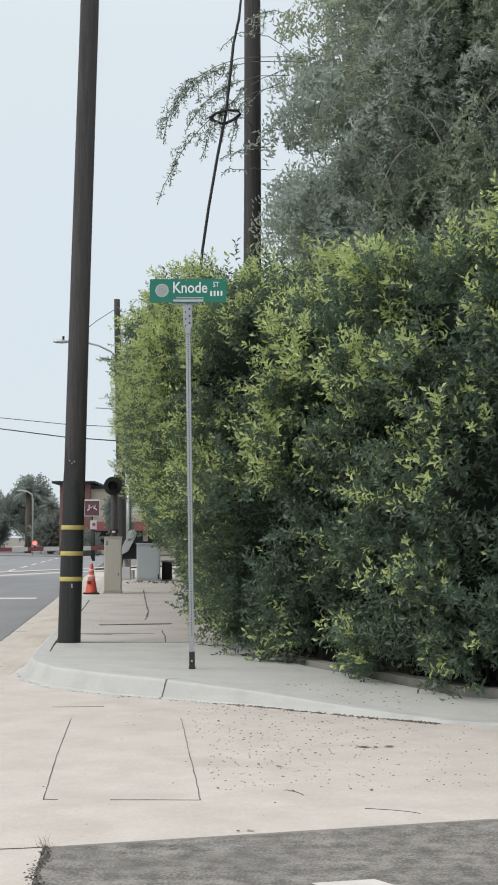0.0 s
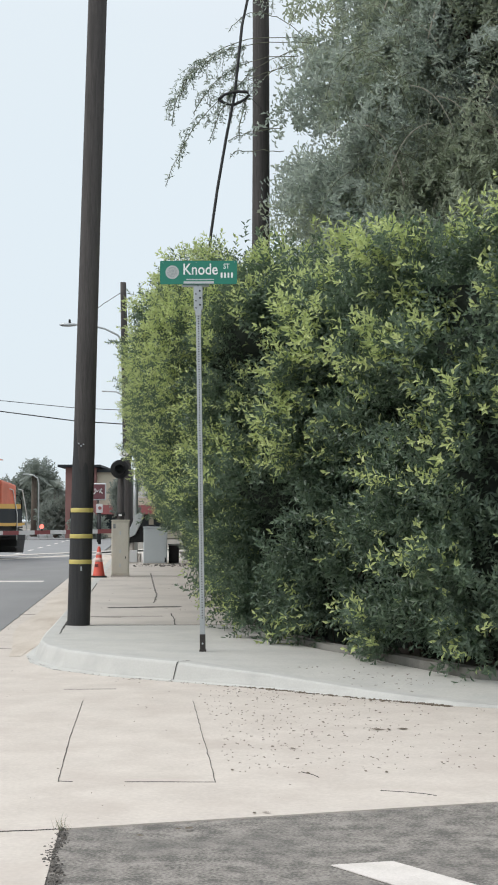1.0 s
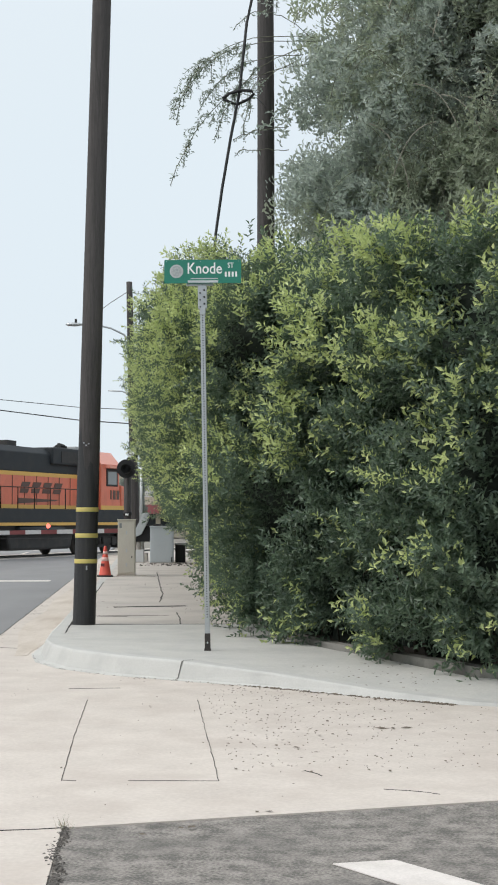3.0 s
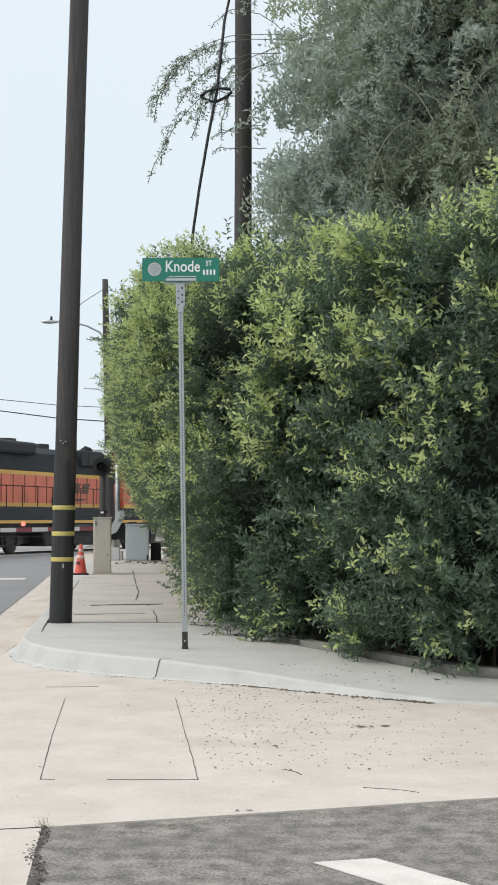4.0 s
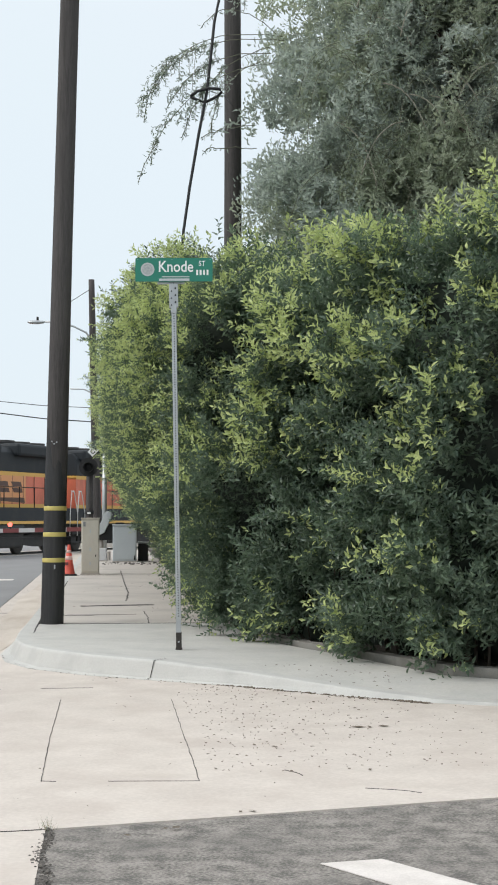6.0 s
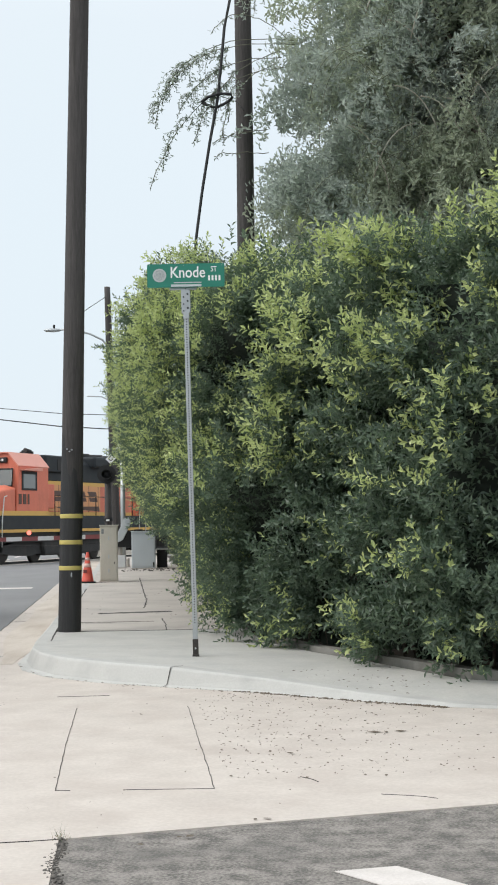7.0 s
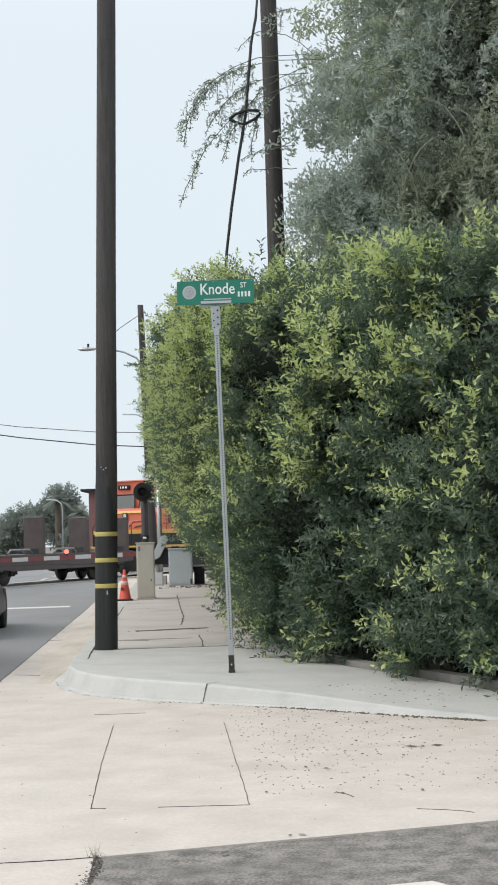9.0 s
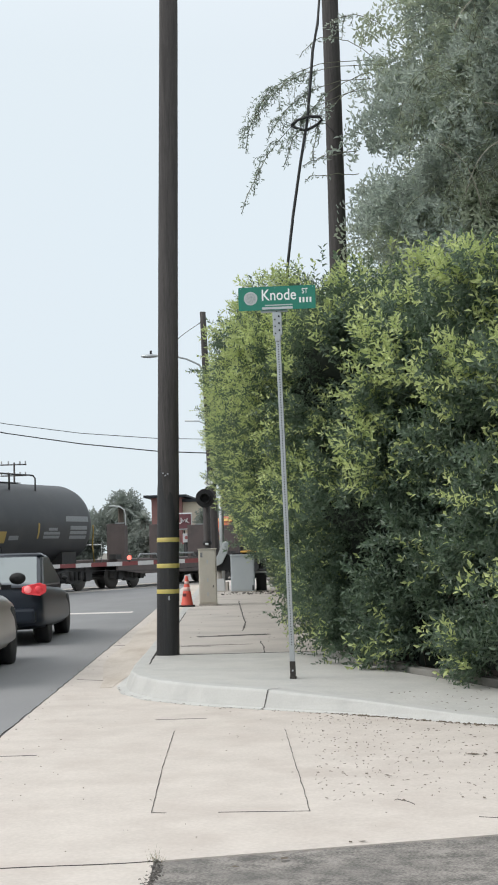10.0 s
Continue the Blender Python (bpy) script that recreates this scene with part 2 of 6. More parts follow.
ALU = material("brushed_aluminium", (0.55, 0.57, 0.57), (0.46, 0.48, 0.48), 0.4, metal=0.5, scale=8)
SIGNAL_BLACK = material("matt_black_signal", (0.014, 0.014, 0.015), (0.01, 0.01, 0.01), 0.7, scale=10)
CAB_BEIGE = material("beige_cabinet_paint", (0.60, 0.57, 0.49), (0.52, 0.49, 0.42), 0.55, scale=3, fine=40, amount=0.6, bump=0.03,
                     stain=(0.40, 0.36, 0.29), stain_scale=2.0, stain_amount=0.4, stretch=(1, 1, 0.4))
CAB_GREY = material("blue_grey_steel_cabinet", (0.52, 0.56, 0.58), (0.46, 0.5, 0.52), 0.5, scale=2.5, fine=30, amount=0.6, bump=0.03)
CONE_ORANGE = material("orange_cone_plastic", (0.76, 0.125, 0.085), (0.62, 0.1, 0.07), 0.5, scale=9, fine=50, bump=0.03)
CONE_PINK = material("dirty_reflective_collar", (0.72, 0.5, 0.46), (0.62, 0.38, 0.34), 0.5, scale=14, bump=0)
RUBBER = material("black_rubber", (0.022, 0.021, 0.02), (0.015, 0.015, 0.015), 0.85, scale=20)
SEDAN_PAINT = material("dark_blue_grey_car_paint", (0.02, 0.026, 0.037), (0.016, 0.021, 0.031), 0.34, scale=2, fine=40, bump=0.01, spec=0.35)
SUV_PAINT = material("silver_brown_car_paint", (0.40, 0.37, 0.34), (0.36, 0.335, 0.31), 0.3, metal=0.25, scale=2, bump=0, spec=0.6)
TAIL_RED = glowing("lit_tail_lamp", (0.6, 0.05, 0.06), 0.38)
TAIL_CLEAR = glowing("lit_reverse_lens", (0.8, 0.22, 0.22), 0.5)
LAMP_RED = glowing("red_gate_lamp", (1.0, 0.16, 0.12), 1.9)
LENS_CLEAR = material("clear_lamp_lens", (0.62, 0.64, 0.64), (0.5, 0.52, 0.52), 0.12, scale=30)
BEIGE_WALL = material("beige_stucco", (0.56, 0.51, 0.40), (0.48, 0.44, 0.35), 0.9, scale=1, fine=12)
MAROON_WALL = material("maroon_stucco", (0.24, 0.12, 0.11), (0.19, 0.10, 0.09), 0.85, scale=1, fine=12)
RED_BAND = material("red_fascia", (0.30, 0.09, 0.09), (0.25, 0.08, 0.08), 0.6, scale=2)
WHITE_WALL = material("white_plaster", (0.66, 0.66, 0.64), (0.56, 0.56, 0.55), 0.9, scale=1, fine=10)
CABLE_BLACK = material("black_cable_jacket", (0.018, 0.018, 0.02), rough=0.6, scale=10)


# ---------- builders ----------
class Shape:
    """Collects the faces of one mesh."""

    def __init__(self):
        self.v, self.f, self.s, self.m = [], [], [], []

    def add(self, verts, faces, smooth=False, slot=0, at=None):
        o = len(self.v)
        self.v += [tuple(at @ Vector(p)) if at else tuple(p) for p in verts]
        self.f += [tuple(i + o for i in f) for f in faces]
        flags = smooth if isinstance(smooth, list) else [smooth] * len(faces)
        self.s += flags
        self.m += [slot] * len(faces)
        return self

    def box(self, x0, x1, y0, y1, z0, z1, slot=0, at=None):
        v = [(x, y, z) for x in (x0, x1) for y in (y0, y1) for z in (z0, z1)]
        return self.add(v, [(0, 1, 3, 2), (4, 6, 7, 5), (0, 4, 5, 1), (2, 3, 7, 6), (0, 2, 6, 4), (1, 5, 7, 3)], False, slot, at)

    def tube(self, p0, p1, r0, r1=None, n=12, slot=0, caps=True):
        r1 = r0 if r1 is None else r1
        p0, p1 = Vector(p0), Vector(p1)
        q = (p1 - p0).to_track_quat("Z", "Y")
        v = [p0 + q @ Vector((r0 * math.cos(a), r0 * math.sin(a), 0)) for a in (2 * math.pi * i / n for i in range(n))]
        v += [p1 + q @ Vector((r1 * math.cos(a), r1 * math.sin(a), 0)) for a in (2 * math.pi * i / n for i in range(n))]
        f = [(i, (i + 1) % n, n + (i + 1) % n, n + i) for i in range(n)]
        sm = [True] * n
        if caps:
            f += [tuple(range(n - 1, -1, -1)), tuple(range(n, 2 * n))]
            sm += [False, False]
        return self.add(v, f, sm, slot)

    def path(self, points, r, n=8, slot=0):
        """A bent tube through points."""
        pts = [Vector(p) for p in points]
        v, f = [], []
        for i, p in enumerate(pts):
            d = (pts[min(i + 1, len(pts) - 1)] - pts[max(i - 1, 0)]).normalized()
            side = d.cross(Vector((0.13, 0.29, 0.95))).normalized()
            up = side.cross(d)
            v += [p + (side * math.cos(a) + up * math.sin(a)) * r for a in (2 * math.pi * k / n for k in range(n))]
        for i in range(len(pts) - 1):
            f += [(i * n + k, i * n + (k + 1) % n, (i + 1) * n + (k + 1) % n, (i + 1) * n + k) for k in range(n)]
        sm = [True] * len(f) + [False, False]
        f += [tuple(range(n - 1, -1, -1)), tuple(range((len(pts) - 1) * n, len(pts) * n))]
        return self.add(v, f, sm, slot)

    def prism(self, outline, y0, y1, slot=0, at=None):
        """An outline in x and z, drawn out along y."""
        n = len(outline)
        v = [(x, y0, z) for x, z in outline] + [(x, y1, z) for x, z in outline]
        f = [(i, (i + 1) % n, n + (i + 1) % n, n + i) for i in range(n)] + [tuple(range(n - 1, -1, -1)), tuple(range(n, 2 * n))]
        return self.add(v, f, False, slot, at)

    def slab(self, outline, z0, z1, slot=0):
        """An outline in x and y, from z0 up to z1 (a number, or one for each corner)."""
        n = len(outline)
        top = z1 if isinstance(z1, (list, tuple)) else [z1] * n
        v = [(x, y, z0) for x, y in outline] + [(x, y, z) for (x, y), z in zip(outline, top)]
        f = [(i, (i + 1) % n, n + (i + 1) % n, n + i) for i in range(n)] + [tuple(range(n - 1, -1, -1)), tuple(range(n, 2 * n))]
        return self.add(v, f, False, slot)

    def lathe(self, rings, axis="z", n=24, slot=0, at=None):
        """Rings of (radius, height) about an axis."""
        v, f = [], []
        for r, h in rings:
            for i in range(n):
                a = 2 * math.pi * i / n
                c, s = r * math.cos(a), r * math.sin(a)
                v.append({"z": (c, s, h), "y": (c, h, s), "x": (h, c, s)}[axis])
        for k in range(len(rings) - 1):
            f += [(k * n + i, k * n + (i + 1) % n, (k + 1) * n + (i + 1) % n, (k + 1) * n + i) for i in range(n)]
        sm = [True] * len(f) + [False, False]
        f += [tuple(range(n - 1, -1, -1)), tuple(range((len(rings) - 1) * n, len(rings) * n))]
        return self.add(v, f, sm, slot, at)

    def mesh(self, name, mats):
        me = bpy.data.meshes.new(name)
        me.from_pydata(self.v, [], self.f)
        me.polygons.foreach_set("use_smooth", self.s)
        me.polygons.foreach_set("material_index", self.m)
        for m in mats if isinstance(mats, (list, tuple)) else [mats]:
            me.materials.append(m)
        bm = bmesh.new()
        bm.from_mesh(me)
        bmesh.ops.recalc_face_normals(bm, faces=bm.faces)
        bm.to_mesh(me)
        bm.free()
        return me


def part(name, shape, mats, parent=None, label="", bevel=0.0):
    ob = new(name, shape.mesh(name, mats))
    if parent:
        ob.parent = parent
    if bevel:
        bv = ob.modifiers.new("worn_edges", "BEVEL")
        bv.width, bv.segments, bv.limit_method, bv.angle_limit = bevel, 2, "ANGLE", radians(40)
        bv.harden_normals = False
    return tagged(ob, label) if label else ob


def root(name, label, category, m=None, group="", kind=""):
    ob = new(name)
    ob.empty_display_size = 0.2
    if m:
        ob.matrix_basis = m
    return tagged(ob, label, category, group, kind)


def raw(name, verts, faces, mats, parent=None, slots=None, smooth=False):
    """A large mesh from arrays; all faces have the same number of corners."""
    me = bpy.data.meshes.new(name)
    k = faces.shape[1]
    me.vertices.add(len(verts))
    me.vertices.foreach_set("co", np.asarray(verts, np.float32).ravel())
    me.loops.add(faces.size)
    me.loops.foreach_set("vertex_index", np.asarray(faces, np.int32).ravel())
    me.polygons.add(len(faces))
    me.polygons.foreach_set("loop_start", np.arange(0, faces.size, k, dtype=np.int32))
    for m in mats:
        me.materials.append(m)
    if slots is not None:
        me.polygons.foreach_set("material_index", np.asarray(slots, np.int32))
    me.polygons.foreach_set("use_smooth", np.full(len(faces), smooth))
    me.update(calc_edges=True)
    ob = new(name, me)
    ob.parent = parent
    return ob


def lettering(name, words, size, mats, parent, m, label="", bold=0.0):
    """Words as a flat mesh, lying in the x-y plane of the pose m."""
    cu = bpy.data.curves.new(name, "FONT")
    cu.body, cu.size, cu.align_x, cu.align_y, cu.offset, cu.extrude, cu.resolution_u = words, size, "LEFT", "BOTTOM_BASELINE", bold, 0.0008, 3
    tmp = bpy.data.objects.new(name, cu)
    scene.collection.objects.link(tmp)
    bpy.context.view_layer.update()
    me = bpy.data.meshes.new_from_object(tmp.evaluated_get(bpy.context.evaluated_depsgraph_get()))
    bpy.data.objects.remove(tmp)
    me.materials.clear()
    me.materials.append(mats)
    ob = new(name, me)
    ob.parent, ob.matrix_basis = parent, m
    return tagged(ob, label) if label else ob


LEAN = (-0.0754, 0.99715)


def street(s, n, z=None):
    """World place of a point s metres along the street and n metres to the right of the line of sight's foot."""
    x, y = LEAN[0] * s + LEAN[1] * n, LEAN[1] * s - LEAN[0] * n
    return (x, y) if z is None else (x, y, z)


STREET_TURN = math.degrees(math.atan2(-LEAN[0], LEAN[1]))

# ---------- ground, road, pavement ----------
tagged(part("ground", Shape().slab([(-2500, -2500), (2500, -2500), (2500, 2500), (-2500, 2500)], -0.5, -0.06), GROUND_DIRT),
       "flat dry ground reaching the horizon", "ground", kind="structure")
tagged(part("road", Shape().slab([street(-40, -16), street(-40, -1.85), street(420, -1.85), street(420, -16)], -0.3, 0.0), ASPHALT),
       "wide dark grey asphalt road with a concrete gutter", "road", kind="structure")
tagged(part("side_road", Shape().slab([street(-40, -0.38), street(-40, 40), street(12.5, 40), street(8.6, 8), street(7.33, 1.86), street(6.83, -0.38)], -0.3, -0.002),
            ASPHALT_OLD), "worn patchy grey asphalt side road", "road", kind="structure")

ARC = [(60, -1.1), (40, -1.1), (26, -1.1), (18.5, -1.12), (16.6, -1.13), (15.5, -1.1), (14.75, -0.98), (14.1, -0.74), (13.5, -0.27), (12.98, 0.32), (12.36, 1.13), (11.66, 1.81), (11.13, 2.45), (10.8, 3.1), (10.2, 5.0), (9.6, 10.0), (8.5, 40)]
CURB_Z = [0.15, 0.15, 0.15, 0.15, 0.155, 0.17, 0.185, 0.19, 0.187, 0.178, 0.125, 0.075, 0.035, 0.02, 0.015, 0.015, 0.015]

pan = [street(-40, -1.85), street(60, -1.85)] + [street(s, n) for s, n in ARC] + [street(12.5, 40), street(8.6, 8), street(7.33, 1.86), street(6.83, -0.38), street(-40, -0.38)]
pan_ob = tagged(part("gutter_pan", Shape().slab(pan, -0.3, 0.006), CONCRETE_PAN), "cream worn concrete cross gutter with joints and cracks", "concrete gutter", kind="structure")


def strip(points, width, z, h=0.003):
    """A thin flat ribbon along points (s, n)."""
    sh = Shape()
    pts = [Vector(street(s, n)) for s, n in points]
    for a, b in zip(pts, pts[1:]):
        side = Vector((-(b - a).y, (b - a).x)).normalized() * width / 2
        sh.slab([tuple(a + side), tuple(b + side), tuple(b - side), tuple(a - side)], z, z + h)
    return sh


def crack(points, width, z, parent, wob=0.012, seed=0):
    """A joint or crack: an uneven dark line through world points."""
    rnd, pts = random.Random(seed), []
    for (x0, y0), (x1, y1) in zip(points, points[1:]):
        steps = max(2, int(math.dist((x0, y0), (x1, y1)) / 0.12))
        for i in range(steps):
            t = i / steps
            pts.append((x0 + (x1 - x0) * t + rnd.uniform(-wob, wob), y0 + (y1 - y0) * t + rnd.uniform(-wob, wob)))
    pts.append(points[-1])
    sh, last = Shape(), None
    edge = []
    for i, p in enumerate(pts):
        a, b = Vector(pts[max(i - 1, 0)]), Vector(pts[min(i + 1, len(pts) - 1)])
        side = Vector((-(b - a).y, (b - a).x)).normalized() * width * rnd.uniform(0.3, 0.75)
        edge.append((Vector(p) + side, Vector(p) - side))
    for (a, b), (c, d) in zip(edge, edge[1:]):
        sh.slab([tuple(a), tuple(c), tuple(d), tuple(b)], z - 0.002, z + 0.0015)
    return part("joint", sh, CRACK, parent)


Z_PAN = 0.0075
for i, (pts, w, wob) in enumerate([
        ([(-1.34, 11.53), (-1.20, 9.6), (-1.062, 7.99)], 0.0034, 0.0025), ([(-0.448, 11.53), (-0.33, 9.95), (-0.183, 7.98)], 0.003, 0.004), ([(-1.6, 12.3), (-1.15, 12.34)], 0.0025, 0.006), ([(-1.06, 8.0), (-0.98, 7.985)], 0.003, 0.002), ([(0.72, 7.75), (0.86, 7.7), (1.0, 7.6)], 0.0016, 0.01),
        ([(-0.69, 7.98), (-0.183, 7.98)], 0.0022, 0.004), ([(0.30, 8.3), (0.36, 8.25), (0.4, 8.13)], 0.003, 0.012),
        ([(-0.89, 6.78), (-1.17, 6.72), (-1.5, 6.68), (-2.2, 6.6)], 0.007, 0.012),
        ([(-3.0, 16.3), (-2.62, 16.1), (-2.45, 16.15)], 0.008, 0.006), ([(-3.55, 22), (-2.9, 22.05)], 0.012, 0.006),
        ([(-2.2, 10.3), (-3.1, 10.2)], 0.006, 0.006)]):
    crack(pts, w, Z_PAN, pan_ob, wob, i)
# debris line along the foot of the kerb
rnd = random.Random(5)
for i, (a, b) in enumerate([((13.0, 0.28), (12.72, 0.75)), ((12.7, 0.8), (12.2, 1.27)), ((12.1, 1.36), (11.2, 2.33))]):
    crack([street(a[0] - 0.02, a[1] - 0.02), street((a[0] + b[0]) / 2 - 0.03, (a[1] + b[1]) / 2), street(b[0] - 0.02, b[1] - 0.02)], 0.03 if i == 2 else 0.02, Z_PAN, pan_ob, 0.02, 40 + i)

# the street gutter, stained brown by standing water
wet = [15.4, 16, 17, 18.5, 20, 23, 26, 30, 36, 44, 60]
stained = [street(q, -1.3 + 0.11 * min(1, (q - 14.6) / 2.5) - 0.02 * math.sin(q * 1.7)) for q in wet] + [street(q, -1.42 - 0.24 * min(1, (q - 14.6) / 5) + 0.05 * math.sin(q * 0.9)) for q in reversed(wet)]
tagged(part("street_gutter", Shape().slab(stained, -0.05, 0.0095), CONCRETE_GUTTER), "brown water-stained concrete street gutter", "concrete gutter", kind="structure")
# brown leaf mould caught where the ramp meets the gutter
rnd_m = random.Random(91)
mould = Shape()
for k in range(420):
    t = rnd_m.random()
    s_, n_ = 12.72 - 1.62 * t, 0.72 + 1.75 * t
    off = abs(rnd_m.gauss(0, 0.022)) + 0.015
    q = rnd_m.uniform(0.008, 0.026)
    x_, y_ = street(s_ - off, n_ - off)
    mould.lathe([(q, 0), (q * 0.7, q * 0.3), (q * 0.2, q * 0.4)], n=5, at=pose(x_, y_, 0.005, rnd_m.uniform(-12, 12), rnd_m.uniform(-12, 12), rnd_m.uniform(0, 90)) @ Matrix.Diagonal((1.5, 0.6, 1, 1)))
tagged(part("leaf_mould", mould, LITTER), "brown leaf mould caught along the foot of the ramp", "leaf mould", kind="stuff")
crack([street(6, -1.855), street(12, -1.86), street(20, -1.85), street(34, -1.855)], 0.009, 0.007, pan_ob, 0.012, 77)
crack([street(15.55, -0.86), street(16.2, -0.93), street(17.9, -0.955), street(24, -0.955)], 0.014, 0.158, pan_ob, 0.004, 78)

# kerb and corner pavement
# how far the sloping foot of the kerb reaches out round the corner
APRON = [0, 0, 0, 0.02, 0.05, 0.11, 0.13, 0.11, 0.08, 0.05, 0.03, 0.01, 0, 0, 0, 0, 0]
kerb, walkway, inner = Shape(), Shape(), {}
for i in range(len(ARC) - 1):
    (s0, n0), (s1, n1) = ARC[i], ARC[i + 1]
    d = Vector((s1 - s0, n1 - n0)).normalized()
    inn = Vector((d.y, -d.x))
    if i == 0:
        prev_in = inn
    nxt = Vector((ARC[min(i + 2, len(ARC) - 1)][0] - s1, ARC[min(i + 2, len(ARC) - 1)][1] - n1))
    nxt = nxt.normalized() if nxt.length else d
    inn1 = ((inn + Vector((nxt.y, -nxt.x))) / 2).normalized()
    inn0 = prev_in
    prev_in = inn1

    def at(s, n, inward, q, z):
        return (*street(s + inward.x * q, n + inward.y * q), z)
    rows = []
    for (s, n, w, z, e) in ((s0, n0, inn0, CURB_Z[i], APRON[i]), (s1, n1, inn1, CURB_Z[i + 1], APRON[i + 1])):
        prof = [(-0.03 - e, -0.05), (-0.028 - e, 0.009), (-0.024 - e * 0.2, 0.022 if e > 0.015 else 0.012), (0.008, max(z * 0.85, 0.023)), (0.018, z * 0.96 + 0.001), (0.036, z), (0.15, z + 0.002), (0.2, z - 0.004)]
        rows.append([at(s, n, w, q, h) for q, h in prof])
    inner[i + 1] = (at(s1, n1, inn1, 0.145, CURB_Z[i + 1] + 0.003))
    k = len(rows[0])
    kerb.add(rows[0] + rows[1], [(j, j + 1, k + j + 1, k + j) for j in range(k - 1)], [False, False, False, True, True, False, False])
kerb_ob = tagged(part("kerb", kerb, CONCRETE_KERB), "pale concrete kerb curving round the corner and dropping to a ramp", "kerb", kind="structure")

BACK = [(17.9, 1.45), (17.0, 1.45), (16.4, 1.47), (15.9, 1.5), (15.5, 1.55), (15.0, 1.68), (14.44, 1.84), (13.6, 2.2), (12.9, 2.45), (12.0, 2.79), (11.6, 3.3), (11.2, 5.1), (10.9, 10.05)]
BK_Z = [0.15] * 7 + [0.14, 0.13, 0.12, 0.115, 0.11, 0.11]
verts = [(*street(17.9, -0.968), 0.153)] + [inner[i] for i in range(4, 16)] + [(*street(*p), z) for p, z in zip(BACK, BK_Z)]
k = len(BACK)
walkway.add(verts, [(i, i + 1, k + i + 1, k + i) for i in range(k - 1)])
walkway.add([(x, y, -0.1) for x, y, z in verts], [(i, k + i, k + i + 1, i + 1) for i in range(k - 1)])
walk_ob = tagged(part("corner_pavement", walkway, CONCRETE_NEW), "smooth pale new concrete corner pavement with a ramp", "pavement", kind="structure")
old = Shape().slab([street(17.905, -0.94), street(60, -0.94), street(60, 1.6), street(17.905, 1.46)], -0.1, 0.149)
old_ob = tagged(part("pavement", old, CONCRETE_OLD), "old stained concrete pavement beside the hedge", "pavement", kind="structure")
Z_OLD, Z_NEW = 0.1505, 0.1535
for i, (pts, w, wob) in enumerate([
        ([street(17.9, -0.94), street(17.9, 1.45)], 0.012, 0.003),
        ([street(21.52, -0.5), street(21.77, 0.6)], 0.17, 0.02), ([street(19.5, -0.68), street(19.4, -0.27)], 0.02, 0.006), ([street(20.19, 0.42), street(19.0, 0.44), street(17.95, 0.42)], 0.011, 0.008),
        ([street(35.9, 0.23), street(28.3, 0.25), street(25, 0.27), street(22.8, 0.2)], 0.016, 0.015), ([street(19.6, -0.9), street(19.6, 0.3)], 0.005, 0.003),
        ([street(16.75, -0.93), street(17.5, -0.95), street(20, -0.93), street(30, -0.93)], 0.018, 0.006), ([street(33.3, -0.9), street(33.3, 0.2)], 0.05, 0.01)]):
    crack(pts, w, Z_OLD if i else Z_NEW, old_ob, wob, 60 + i)
# expansion joint across the kerb
ks = Shape()
for s_, n_, inw in ((12.98, 0.32, Vector((0.63, 0.777))), (15.3, -1.07, Vector((-0.08, 0.99)))):
    tang = Vector((-inw.y, inw.x)) * 0.005
    ring = [(s_ + inw.x * q, n_ + inw.y * q, z_) for q, z_ in ((-0.08, 0.012), (-0.036, 0.024), (0.004, 0.155), (0.014, 0.174), (0.034, 0.181), (0.16, 0.1825))]
    vv = [(*street(a - tang.x, b - tang.y), z_) for a, b, z_ in ring] + [(*street(a + tang.x, b + tang.y), z_) for a, b, z_ in ring]
    ks.add(vv, [(j, j + 1, 6 + j + 1, 6 + j) for j in range(5)])
    break
part("joint", ks, CRACK, kerb_ob)

# low wall behind the pavement
low = Shape()
WALL = [(16.4, 1.52), (15.9, 1.56), (15.5, 1.61), (15.0, 1.74), (14.44, 1.9), (13.6, 2.26), (12.9, 2.51), (12.0, 2.85), (11.6, 3.36), (11.2, 5.1), (10.9, 10.05)]
for i in range(len(WALL) - 1):
    (s0, n0), (s1, n1) = WALL[i], WALL[i + 1]
    low.slab([street(s0, n0), street(s1, n1), street(s1 + 0.06, n1 + 0.13), street(s0 + 0.06, n0 + 0.13)], -0.1, [0.2, 0.2, 0.2, 0.2])
tagged(part("low_wall", low, CONCRETE_LOW), "low dirty concrete garden wall below the hedge", "low wall", kind="structure")
bed = Shape().slab([street(60, 1.55), street(17.9, 1.5)] + [street(s + 0.06, n + 0.1) for s, n in WALL] + [street(40, 14), street(60, 14)], -0.1, 0.16)
tagged(part("planting_bed", bed, SOIL), "dark soil bed under the hedge and tree", "soil", kind="structure")

# road paint
line = Shape().slab([(0.35, 6.1), (0.62, 6.17), (1.35, 5.2), (1.0, 5.2)], 0.0, 0.004)
tagged(part("limit_line", line, PAINT_WHITE), "worn white painted limit line on asphalt", "road marking", kind="structure")
tagged(part("stop_line", Shape().slab([street(34.1, -2.35), street(34.75, -2.35), street(34.75, -9), street(34.1, -9)], 0.0, 0.004), PAINT_WHITE),
       "white stop line across the lanes before the railway crossing", "road marking", kind="structure")
dash = Shape()
for i in range(14):
    dash.slab([street(62 + i * 7, -5.4), street(65 + i * 7, -5.4), street(65 + i * 7, -5.55), street(62 + i * 7, -5.55)], 0.0, 0.004)
tagged(part("lane_dashes", dash, PAINT_WHITE), "white dashed lane line beyond the crossing", "road marking", kind="stuff")

